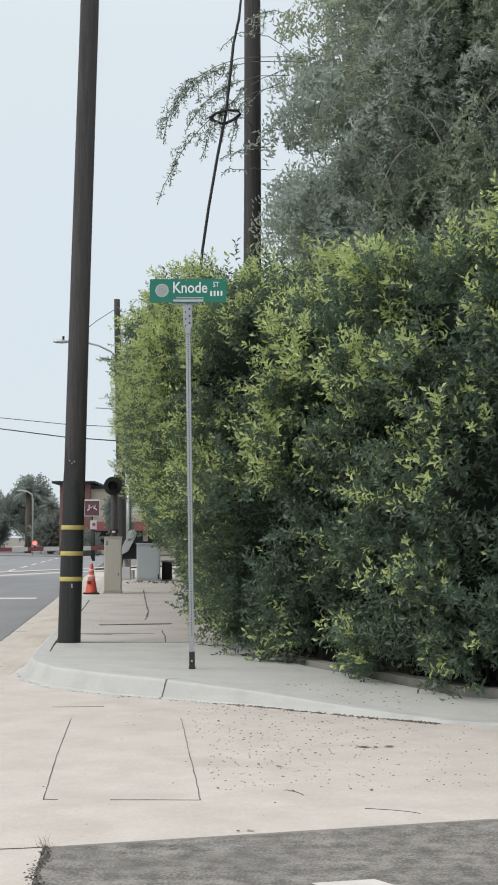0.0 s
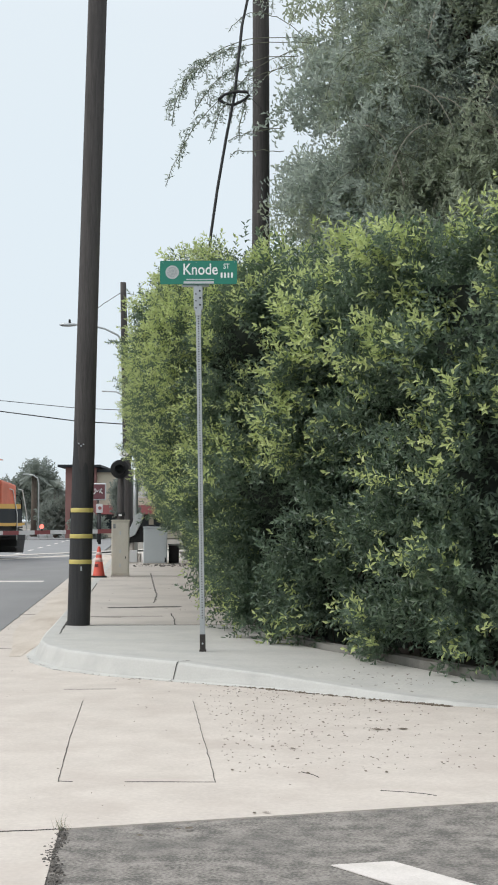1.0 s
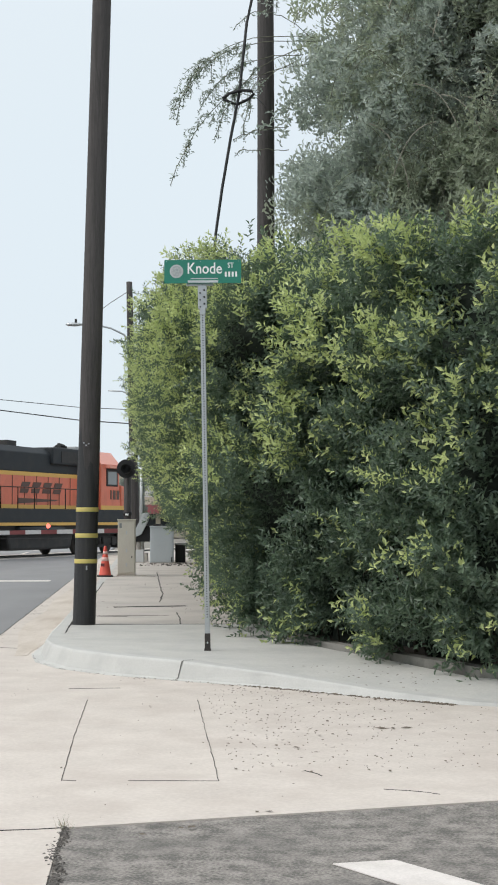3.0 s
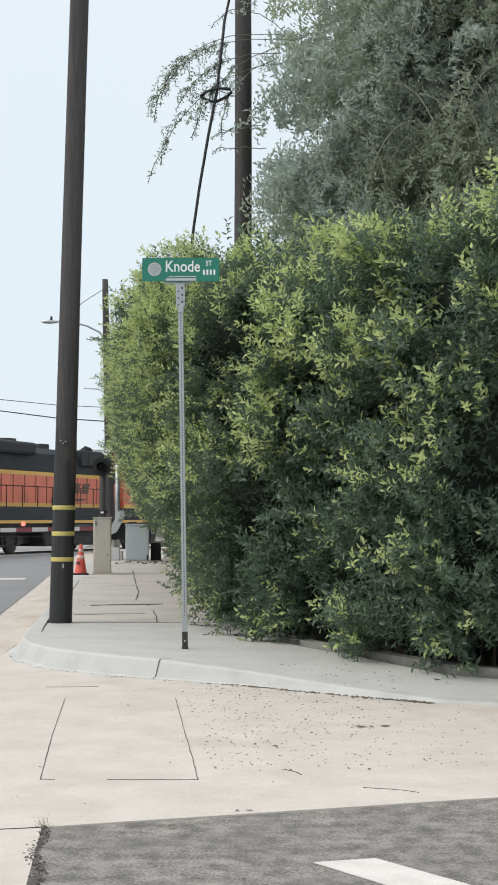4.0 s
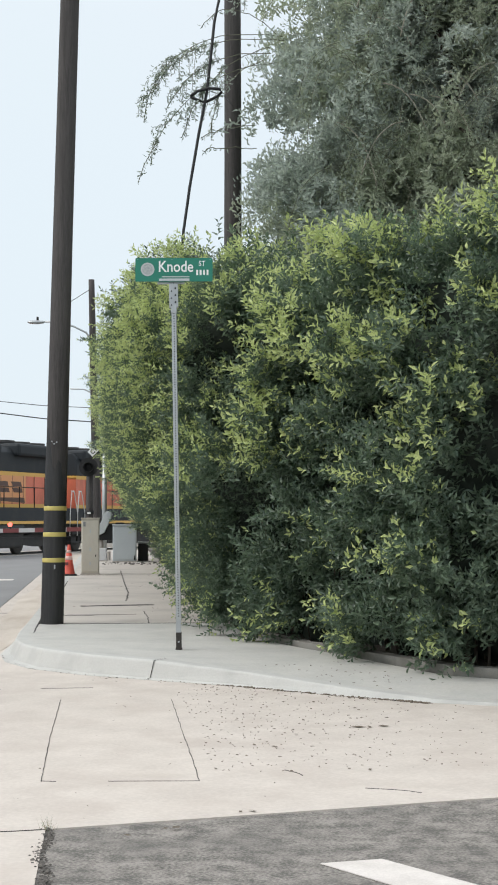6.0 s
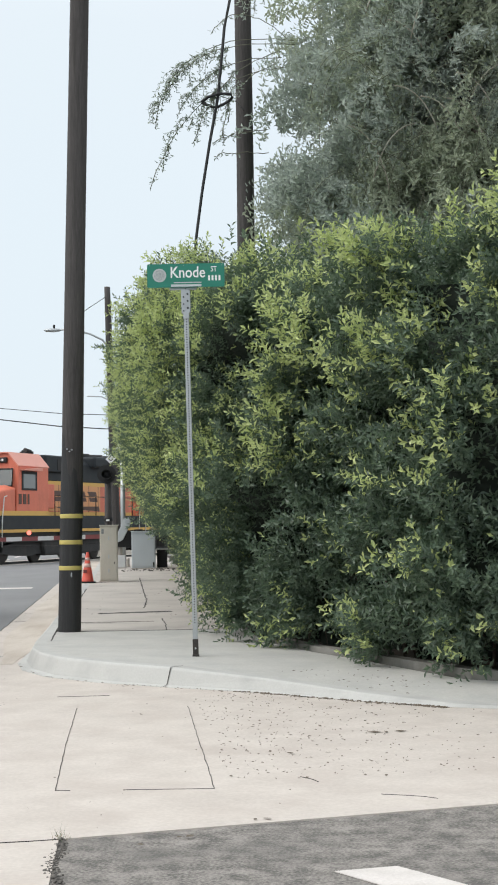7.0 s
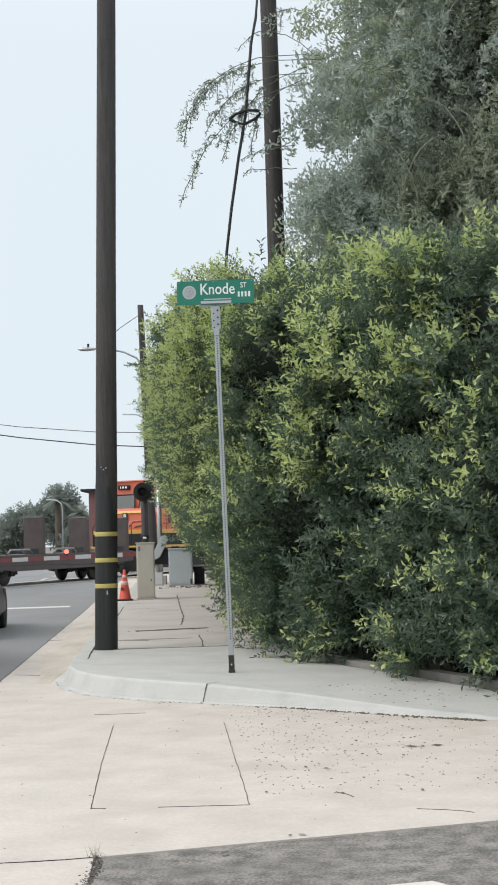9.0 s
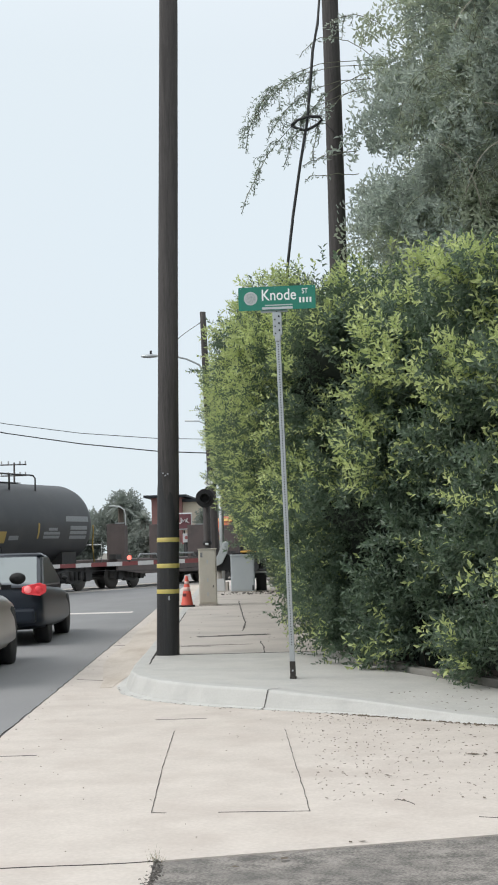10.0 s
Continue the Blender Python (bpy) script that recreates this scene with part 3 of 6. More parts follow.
# crumbled edge of the asphalt with weeds
edge = Shape()
rnd = random.Random(23)
for k in range(1100):
    t = rnd.random() ** 0.8
    x, y = -0.885 + 0.26 * t + rnd.gauss(0, 0.016) - 0.012 + 0.02 * math.sin(t * 23), 6.8 - 2.6 * t
    q = rnd.uniform(0.002, 0.0085) * (1.6 if rnd.random() < 0.08 else 1)
    edge.lathe([(q, 0), (q * 0.8, q * 0.4), (q * 0.3, q * 0.7)], n=5, at=pose(x, y, 0.004, rnd.uniform(-25, 25), rnd.uniform(-25, 25), rnd.uniform(0, 90)))
tagged(part("crumbled_edge", edge, [GRAVEL]), "crumbled dark asphalt and dirt along the concrete edge", "rubble", kind="stuff")
weed = root("weed_tuft", "small dry straw-coloured weed tuft growing in the joint", "weed", pose(-0.885, 6.8, 0.0))
for k in range(34):
    a, l_ = rnd.uniform(0, 6.28), rnd.uniform(0.02, 0.075)
    bx, by = rnd.gauss(0, 0.02), rnd.gauss(0, 0.03)
    part("blade", Shape().add([(bx - 0.001, by, 0), (bx + 0.001, by, 0), (bx + 0.55 * l_ * math.cos(a), by + 0.55 * l_ * math.sin(a), l_)], [(0, 1, 2)]), LEAF_OLD if k % 3 == 0 else DRY_GRASS, weed)

# leaf litter
rnd = random.Random(11)
lv, lf = [], []
def litter(x, y, z, size):
    a, b = rnd.uniform(0, 6.3), size * rnd.uniform(0.3, 0.5)
    c, s = math.cos(a), math.sin(a)
    o = len(lv)
    for u, v, h in ((-size, 0, 0.001), (0, -b, 0.006), (size, 0, 0.004), (0, b, 0.001)):
        lv.append((x + u * c - v * s, y + u * s + v * c, z + h + 0.003))
    lf.append((o, o + 1, o + 2, o + 3))
for _ in range(620):
    s, n = rnd.uniform(8.2, 12.4), abs(rnd.gauss(0, 1)) * 1.1 + 0.5
    if n < 3.6 and s < 12.9 - max(0, n - 0.3) * 0.72:
        litter(*street(s, n), 0.006, rnd.uniform(0.004, 0.013) * (2.0 if rnd.random() < 0.12 else 1))
for _ in range(90):
    litter(*street(rnd.uniform(7, 14), rnd.uniform(-1.7, 1)), 0.006, rnd.uniform(0.003, 0.011))
for _ in range(80):
    t = rnd.random()
    litter(*street(13.2 - 1.5 * t + rnd.uniform(-0.5, 0.2), 2.0 + 0.6 * t + rnd.uniform(-0.7, 0.25)), 0.135 - 0.05 * t, rnd.uniform(0.008, 0.022))
for x, y, sz in ((0.98, 9.97, 0.05), (0.9, 9.96, 0.06), (1.08, 9.99, 0.05), (0.09, 7.15, 0.035), (0.03, 7.13, 0.025), (-0.28, 6.78, 0.035), (-0.33, 6.76, 0.02), (-0.5, 6.62, 0.02), (-0.26, 12.86, 0.05), (-0.18, 12.85, 0.06)):
    litter(x, y, 0.007, sz)
# grit washed along the kerb, the gutter's edge and the foot of the hedge
for _ in range(230):
    t = rnd.random() * 7
    i = int(t)
    (sa, na), (sb, nb) = ARC[5 + i], ARC[6 + i]
    off = 0.02 + abs(rnd.gauss(0, 0.06))
    ds, dn = sb - sa, nb - na
    q = math.hypot(ds, dn)
    litter(*street(sa + ds * (t - i) - off * dn / q - 0.02, na + dn * (t - i) + off * ds / q * (1 if ds > 0 else 1) - 0.02), 0.0065, rnd.uniform(0.005, 0.02))
for _ in range(110):
    litter(*street(rnd.uniform(8, 30), -1.85 + rnd.gauss(0.04, 0.07)), 0.006, rnd.uniform(0.005, 0.016))
for _ in range(260):
    litter(*street(rnd.uniform(17.5, 34), 1.45 - abs(rnd.gauss(0, 0.3))), 0.15, rnd.uniform(0.012, 0.034))
for _ in range(40):
    litter(*street(rnd.uniform(19, 32), rnd.uniform(-0.8, 1.2)), 0.15, rnd.uniform(0.012, 0.03))
tagged(raw("leaf_litter", np.array(lv), np.array(lf), [LITTER]), "small dry brown leaves and grit scattered on concrete", "leaf litter", kind="stuff")


# ---------- poles and sign ----------
def wooden_pole(label, foot, head, r0, r1, group="wooden utility poles"):
    ob = root("utility_pole", label, "utility pole", pose(*foot), group)
    d = Vector(head) - Vector(foot)
    sh, rings = Shape(), 14
    rr = random.Random(int(foot[1] * 10))
    pts = []
    n = 20
    v, f = [], []
    for k in range(rings + 1):
        t = k / rings
        r = r0 + (r1 - r0) * t
        for i in range(n):
            a = 2 * math.pi * i / n
            q = r * (1 + 0.02 * math.sin(3 * a + k) + rr.uniform(-0.012, 0.012))
            v.append((d.x * t + q * math.cos(a), d.y * t + q * math.sin(a), d.z * t - (0.15 if k == 0 else 0)))
    for k in range(rings):
        f += [(k * n + i, k * n + (i + 1) % n, (k + 1) * n + (i + 1) % n, (k + 1) * n + i) for i in range(n)]
    f.append(tuple(range(rings * n, (rings + 1) * n)))
    sh.add(v, f, [True] * (rings * n) + [False])
    part("pole_shaft", sh, POLE_WOOD, ob)
    return ob, d


near_pole, lean1 = wooden_pole("tall dark creosoted wooden utility pole with three yellow bands", (-2.135, 17.83, 0.14), (-1.83, 17.83, 14.0), 0.139, 0.105)
for z in (1.60, 1.275, 0.955):
    t = (z - 0.14) / 13.86
    r = 0.139 + (0.105 - 0.139) * t + 0.0075
    part("yellow_band", Shape().lathe([(r, z - 0.175), (r + 0.001, z - 0.172), (r + 0.001, z - 0.124), (r, z - 0.121)], n=28, at=Matrix.Translation((lean1.x * t, 0, 0))), BAND_YELLOW, near_pole, "reflective yellow band")
tar = Shape()
tv, tf, tn = [], [], 24
for k in range(7):
    for i in range(tn):
        a = 6.2832 * i / tn
        zz = (2.05 + 0.25 * math.sin(2 * a) + 0.2 * math.sin(5 * a + 1)) * k / 6
        q = 0.139 - 0.034 * zz / 13.86 + 0.0045
        tv.append((lean1.x * zz / 13.86 + q * math.cos(a), q * math.sin(a), zz))
for k in range(6):
    tf += [(k * tn + i, k * tn + (i + 1) % tn, (k + 1) * tn + (i + 1) % tn, (k + 1) * tn + i) for i in range(tn)]
part("tar_coating", tar.add(tv, tf, True), POLE_TAR, near_pole, "black tarred foot")
for z, dx in ((2.25, 0.03), (2.27, 0.06), (2.28, 0.0), (0.70, 0.045)):
    part("nail_plate", Shape().box(dx - 0.008, dx + 0.008, -0.155, -0.12, z, z + (0.05 if z > 2.3 or z < 1 else 0.015)), GALV, near_pole)

back_pole, _ = wooden_pole("dark brown wooden utility pole rising behind the hedge", (0.19, 22.0, 0.15), (0.17, 22.0, 14.0), 0.15, 0.12)
far_pole, _ = wooden_pole("weathered wooden street light pole beside the railway crossing", (-4.22, 50.0, 0.15), (-4.5, 50.0, 9.95), 0.17, 0.105)
part("lamp_arm", Shape().path([(-0.2, 0, 7.55), (-0.45, -0.05, 7.9), (-0.9, -0.1, 8.12), (-1.5, -0.15, 8.26), (-1.9, -0.2, 8.27)], 0.035), GALV, far_pole, "curved grey steel arm")
part("lamp_head", Shape().lathe([(0.02, -0.26), (0.06, -0.16), (0.075, 0.08), (0.05, 0.3), (0.02, 0.36)], axis="x", n=12, at=pose(-2.25, -0.2, 8.25)), GALV, far_pole)
part("photocell", Shape().tube((-2.15, -0.2, 8.31), (-2.15, -0.2, 8.44), 0.04), SIGNAL_BLACK, far_pole)
part("service_bracket", Shape().path([(-0.1, 0, 5.68), (-0.5, -0.05, 5.88), (-1.0, -0.08, 5.9)], 0.025), GALV, far_pole)
part("guy_wire", Shape().path([(-0.25, 0, 9.5), (-0.9, -0.6, 8.95), (-1.35, -1.0, 8.5)], 0.012, 5), CABLE_BLACK, far_pole)

# cable that climbs to the back pole, with its storage loop
cable = root("drop_cable", "thick black cable slanting up with a lens-shaped storage loop", "cable", pose(0, 0, 0))
part("cable_run", Shape().path([(-0.62, 20, 4.6), (-0.55, 20, 5.55), (-0.46, 20, 6.2), (-0.335, 20, 6.95), (-0.22, 20, 7.55), (-0.16, 20, 8.1), (-0.11, 20, 8.6), (-0.03, 20, 8.98), (0.02, 20.3, 9.6), (0.05, 21.9, 10.6)], 0.021), CABLE_BLACK, cable)
part("storage_loop", Shape().path([(-0.45, 19.98, 7.50), (-0.36, 19.97, 7.57), (-0.2, 19.96, 7.615), (-0.04, 19.97, 7.61), (-0.005, 19.98, 7.565), (-0.08, 20.0, 7.5), (-0.24, 20.02, 7.43), (-0.34, 20.01, 7.45), (-0.45, 19.98, 7.50)], 0.021), CABLE_BLACK, cable)
part("tie_wire", Shape().path([(-0.2, 20, 7.6), (0.05, 20.8, 7.75), (0.17, 21.9, 7.95)], 0.006, 5), CABLE_BLACK, cable)

# street sign
sign = root("street_sign", "green street name sign on a perforated galvanised steel post", "street sign", pose(-0.452, 14.044, 0.145, 0, -0.95, 0))
post = Shape()
w = 0.0245
post.box(-w, w, -w, w, 0.02, 3.62)
post_ob = part("post", post, GALV, sign, "perforated square steel post", bevel=0.004)
for i in range(132):
    z = 0.36 + i * 0.0254
    part("hole", Shape().tube((0, -w - 0.0012, z), (0, -w + 0.002, z), 0.0058, n=8), HOLE, post_ob)
part("sleeve", Shape().box(-0.0275, 0.0275, -0.0275, 0.0275, -0.05, 0.2), RUST, sign, "rusty square anchor sleeve", bevel=0.004)
part("sleeve_collar", Shape().box(-0.033, 0.033, -0.033, 0.033, 0.0, 0.05), RUST, sign, bevel=0.003)
part("sleeve_bolt", Shape().tube((0, -0.05, 0.11), (0, -0.034, 0.11), 0.009, n=8), GALV, sign)
SIGN = pose(0.005, -0.045, 3.675, 0, 0.95, -2.0)
clamp = part("bracket", Shape().box(-0.045, 0.045, -0.03, 0.03, 3.42, 3.66).box(-0.03, 0.03, -0.036, 0.036, 3.36, 3.44).box(-0.16, 0.11, -0.012, 0.012, 3.655, 3.69), GALV, sign, "cast aluminium sign bracket", bevel=0.006)
for z in (3.47, 3.54, 3.61):
    part("bracket_bolt", Shape().tube((0.018, -0.045, z), (0.018, -0.03, z), 0.009, n=8), HOLE, clamp)
    part("bracket_bolt", Shape().tube((-0.022, -0.045, z - 0.03), (-0.022, -0.03, z - 0.03), 0.007, n=8), HOLE, clamp)
blade = Shape()
W2, H2, R = 0.385, 0.2365, 0.012
outline = []
for cx, cz, a0 in ((W2 - R, R, -90), (W2 - R, H2 - R, 0), (-W2 + R, H2 - R, 90), (-W2 + R, R, 180)):
    outline += [(cx + R * math.cos(radians(a0 + a)), cz + R * math.sin(radians(a0 + a))) for a in (0, 30, 60, 90)]
blade.prism(outline, -0.002, 0.002)
blade_ob = part("sign_blade", blade, SIGN_GREEN, sign, "flat green reflective blade")
blade_ob.matrix_basis = SIGN
UP = pose(0, 0, 0, 90)
lettering("street_name", "Knode", 0.158, SIGN_WHITE, blade_ob, pose(-0.158, -0.0035, 0.098) @ UP @ Matrix.Diagonal((0.83, 1, 1, 1)), "white street name lettering", 0.0018)
lettering("street_suffix", "ST", 0.074, SIGN_WHITE, blade_ob, pose(0.248, -0.0035, 0.155) @ UP @ Matrix.Diagonal((0.8, 1, 1, 1)), "white suffix lettering", 0.0006)
for i in range(4):
    x = 0.222 + i * 0.0345
    part("number_bar", Shape().box(x, x + 0.019, -0.0035, -0.0022, 0.064, 0.116), SIGN_WHITE, blade_ob)
part("caption_bar", Shape().box(-0.12, 0.155, -0.0035, -0.0022, 0.042, 0.053), STENCIL_PALE, blade_ob, "unreadable small white caption")
part("caption_plate", Shape().box(-0.148, 0.155, -0.004, -0.0022, 0.006, 0.03), ALU, blade_ob, "bare aluminium lower strip")
part("seal_disc", Shape().lathe([(0.068, 0.0), (0.068, 0.0012)], axis="y", n=32, at=pose(-0.262, -0.0036, 0.122)), STENCIL_PALE, blade_ob, "pale grey round seal")
part("seal_print", Shape().lathe([(0.052, 0.0), (0.05, 0.001)], axis="y", n=24, at=pose(-0.262, -0.0048, 0.122)), SEAL_GREY, blade_ob)
for x in (-0.36, -0.02, 0.36):
    part("rivet", Shape().tube((x, -0.004, 0.222), (x, -0.002, 0.222), 0.004, n=8), GALV, blade_ob)


# ---------- foliage ----------
def spray_templates(count, leaves, length, leaf, width, seed, droop=0.0, rounded=False):
    """Short twigs with alternate leaves: arrays of corners, and the place of each leaf along its twig."""
    r = np.random.RandomState(seed)
    out = []
    for _ in range(count):
        v, along = [], []
        for i in range(leaves):
            t = (i + 0.6) / leaves
            base = np.array([0, 0, t * length]) + r.normal(0, 0.008, 3)
            a = i * 2.4 + r.uniform(-0.5, 0.5)
            out_dir = np.array([math.cos(a), math.sin(a), 0.55 + 0.9 * t ** 2 + r.uniform(-0.25, 0.25) - droop])
            out_dir /= np.linalg.norm(out_dir)
            side = np.cross(out_dir, [0, 0, 1.0])
            side /= np.linalg.norm(side) + 1e-6
            nrm = np.cross(side, out_dir)
            L = leaf * r.uniform(0.75, 1.2)
            wd = width * r.uniform(0.8, 1.15)
            if rounded:
                v += [base] + [base + out_dir * L * a_ + side * wd * b_ + nrm * wd * 0.2 - nrm * L * 0.1 * a_ ** 2 for a_, b_ in ((0.35, 0.4), (0.75, 0.46))] + [base + out_dir * L - nrm * L * 0.12]
                v += [base + out_dir * L * a_ - side * wd * b_ + nrm * wd * 0.2 - nrm * L * 0.1 * a_ ** 2 for a_, b_ in ((0.75, 0.46), (0.35, 0.4))]
            else:
                v += [base, base + out_dir * L * 0.5 + side * wd * 0.5 + nrm * wd * 0.22, base + out_dir * L - nrm * L * 0.12, base + out_dir * L * 0.5 - side * wd * 0.5 + nrm * wd * 0.22]
            along += [t]
        out.append((np.array(v), np.array(along)))
    return out


def frames_from(dirs, r):
    """Turn matrices whose third axis is each direction, with a random turn about it."""
    d = dirs / np.linalg.norm(dirs, axis=1, keepdims=True)
    a = np.cross(d, r.normal(0, 1, d.shape))
    a /= np.linalg.norm(a, axis=1, keepdims=True)
    return np.stack([a, np.cross(d, a), d], axis=2)


def scatter(templates, pos, dirs, size, r):
    turn = frames_from(dirs, r)
    pick = r.randint(0, len(templates), len(pos))
    vs, al, who = [], [], []
    for k, (tv, along) in enumerate(templates):
        idx = np.where(pick == k)[0]
        if not len(idx):
            continue
        v = np.einsum("nij,vj->nvi", turn[idx] * size[idx, None, None], tv) + pos[idx, None, :]
        vs.append(v.reshape(-1, 3))
        al.append(np.tile(along, len(idx)))
        who.append(np.repeat(idx, len(along)))
    v, al, who = np.concatenate(vs), np.concatenate(al), np.concatenate(who)
    if len(v) == 6 * len(al):
        q = np.arange(len(v)).reshape(-1, 6)
        f = np.concatenate([q[:, [0, 1, 2, 3]], q[:, [0, 3, 4, 5]]], axis=1).reshape(-1, 4)
    else:
        q = np.arange(len(v)).reshape(-1, 4)
        f = np.concatenate([q[:, [0, 1, 2]], q[:, [0, 2, 3]]], axis=1).reshape(-1, 3)
    return v, f, al, who


# outline of the hedge at its foot, and how far it bulges at each height
HEDGE = [(8.0, 8.0), (10.3, 5.3), (11.4, 3.9), (12.1, 3.05), (13.2, 2.5), (14.4, 2.05), (15.4, 1.6), (16.3, 1.32), (17.4, 1.3), (20, 1.35), (26, 1.4), (33, 1.45), (40, 1.5), (47, 1.6)]
seg = [math.dist(a, b) for a, b in zip(HEDGE, HEDGE[1:])]
acc = np.concatenate([[0], np.cumsum(seg)])


def hedge_point(u, z):
    """A place on the hedge's face u metres along it, and its outward normal (world)."""
    i = int(np.clip(np.searchsorted(acc, u) - 1, 0, len(seg) - 1))
    t = (u - acc[i]) / seg[i]
    s, n = HEDGE[i][0] + (HEDGE[i + 1][0] - HEDGE[i][0]) * t, HEDGE[i][1] + (HEDGE[i + 1][1] - HEDGE[i][1]) * t

    def normal(j):
        j = int(np.clip(j, 0, len(seg) - 1))
        ds, dn = HEDGE[j + 1][0] - HEDGE[j][0], HEDGE[j + 1][1] - HEDGE[j][1]
        return Vector((dn, -ds)).normalized()
    nr = normal(i).lerp(normal(i + 1 if t > 0.5 else i - 1), abs(t - 0.5))
    far = min(max((s - 15.5) / 6, 0), 1)
    top = float(np.interp(s, [9, 12.3, 13.4, 15, 16.4, 17.4, 20, 26, 36], [3.98, 3.95, 3.88, 3.9, 4.2, 4.72, 4.8, 4.92, 5.05]))
    h = z / top
    bulge = (0.08 + 0.36 * math.sin(min(h * 1.3, 1.0) * 1.5)) * (1 - far) + far * float(np.interp(z, [0, 0.5, 1.0, 1.6, 2.5, 4.0, 5.0], [0.0, 0.0, 0.17, 0.84, 1.22, 1.57, 1.45]))
    if h > 0.85:
        bulge -= (h - 0.85) * (2.6 if far < 0.5 else 2.2)
    x, y = street(s, n)
    nx, ny = LEAN[0] * nr.x + LEAN[1] * nr.y, LEAN[1] * nr.x - LEAN[0] * nr.y
    p = Vector((x, y, z))
    # ledges of growth that overhang the shaded hollows below them
    pl = Vector((p.x, p.y, p.z * 1.45))
    lump = noise.noise(pl * 0.62) * 0.5 + noise.noise(pl * 1.2 + Vector((7, 3, 1))) * 0.66 + noise.noise(pl * 2.7) * 0.26
    lump *= 1 - 0.68 * min(max((s - 16.0) / 3, 0), 1)
    return p, Vector((nx, ny, 0)), bulge, lump, top


hedge = root("hedge", "tall clipped-out evergreen hedge with yellow-green young shoots", "hedge")
LENGTH = acc[-1]
r = np.random.RandomState(3)
rn = random.Random(3)
pos, dirs, size, young = [], [], [], []
# side branches that push out of the face, each with its own bunch of sprays
for k in range(6200):
    u = rn.random()
    u = u * 15.0 if k < 3600 else 8.5 + (LENGTH - 8.5) * u ** 1.3
    z = 0.3 + 4.75 * rn.random()
    p, nr, bulge, lump, top = hedge_point(u, z)
    if z > top - 0.12 + lump * 0.3:
        continue
    if lump < -0.1 and rn.random() < 0.62:
        continue
    q = p + nr * (bulge + lump - 0.36 + rn.gauss(0, 0.13))
    up = 0.45 + 0.5 * max(0, (z - top + 0.8))
    way = (nr * 0.9 + Vector((rn.gauss(0, 0.38), rn.gauss(0, 0.38), up + rn.gauss(0, 0.3)))).normalized()
    reach_ = rn.uniform(0.26, 0.52)
    # young growth by lump and height; the u > 10 term paints in street-side sky light
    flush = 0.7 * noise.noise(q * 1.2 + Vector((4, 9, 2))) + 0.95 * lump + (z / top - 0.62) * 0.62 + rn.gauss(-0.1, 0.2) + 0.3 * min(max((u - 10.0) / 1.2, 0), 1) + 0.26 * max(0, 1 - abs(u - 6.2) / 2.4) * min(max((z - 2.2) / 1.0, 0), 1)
    for i in range(9):
        t = rn.random() ** 0.75
        pos.append(q + way * (t * reach_) + Vector((rn.gauss(0, 1), rn.gauss(0, 1), rn.gauss(0, 1))) * 0.075 * (1.1 - 0.6 * t))
        dirs.append(way + Vector((rn.gauss(0, 0.36), rn.gauss(0, 0.36), rn.gauss(0.05, 0.34))))
        size.append(rn.uniform(0.8, 1.2) * (0.76 if u > 10.3 else 1.0))
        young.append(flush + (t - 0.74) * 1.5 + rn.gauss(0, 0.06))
# shoots that hang over the low wall
for k in range(1300):
    u = 2 + 9.5 * rn.random()
    p, nr, bulge, lump, top = hedge_point(u, 0.4)
    if noise.noise(Vector((u * 1.3, 5, 2))) < (0.0 if u > 7.3 else 0.2):
        continue
    q = p + nr * (0.2 + 0.3 * lump + rn.uniform(-0.14, 0.1))
    q.z = 0.2 + 0.5 * rn.random() ** 0.7
    pos.append(q)
    dirs.append(nr * 1.0 + Vector((rn.gauss(0, 0.4), rn.gauss(0, 0.4), rn.gauss(-0.25, 0.35))))
    size.append(rn.uniform(0.8, 1.2))
    young.append(rn.gauss(0.05, 0.2))
# shoots along the top
for k in range(5200):
    u = 1 + (LENGTH - 1) * rn.random() ** (1.6)
    p, nr, bulge, lump, top = hedge_point(u, 4.1)
    back = rn.uniform(-0.1, 2.2)
    q = p - nr * back
    nz = noise.noise(Vector((q.x, q.y, 0)) * 0.9)
    q.z = top - 0.12 + 0.28 * nz + 0.16 * noise.noise(Vector((q.x, q.y, 3)) * 2.4) + rn.uniform(-0.25, 0.12) + (0.3 if rn.random() < 0.05 else 0)
    pos.append(q)
    dirs.append(Vector((rn.gauss(0, 0.35), rn.gauss(0, 0.35), 1.0)) + nr * 0.15)
    size.append(rn.uniform(0.9, 1.4))
    young.append(0.04 + nz * 0.6 + rn.gauss(0, 0.2))
templates = spray_templates(16, 12, 0.23, 0.074, 0.03, 21)
pos, dirs, size, young = np.array(pos), np.array(dirs), np.array(size), np.array(young)
v, f, al, who = scatter(templates, pos, dirs, size, r)
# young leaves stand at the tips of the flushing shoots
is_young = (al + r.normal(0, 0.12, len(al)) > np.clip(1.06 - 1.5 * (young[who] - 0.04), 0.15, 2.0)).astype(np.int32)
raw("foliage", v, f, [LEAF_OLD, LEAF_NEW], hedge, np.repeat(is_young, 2))
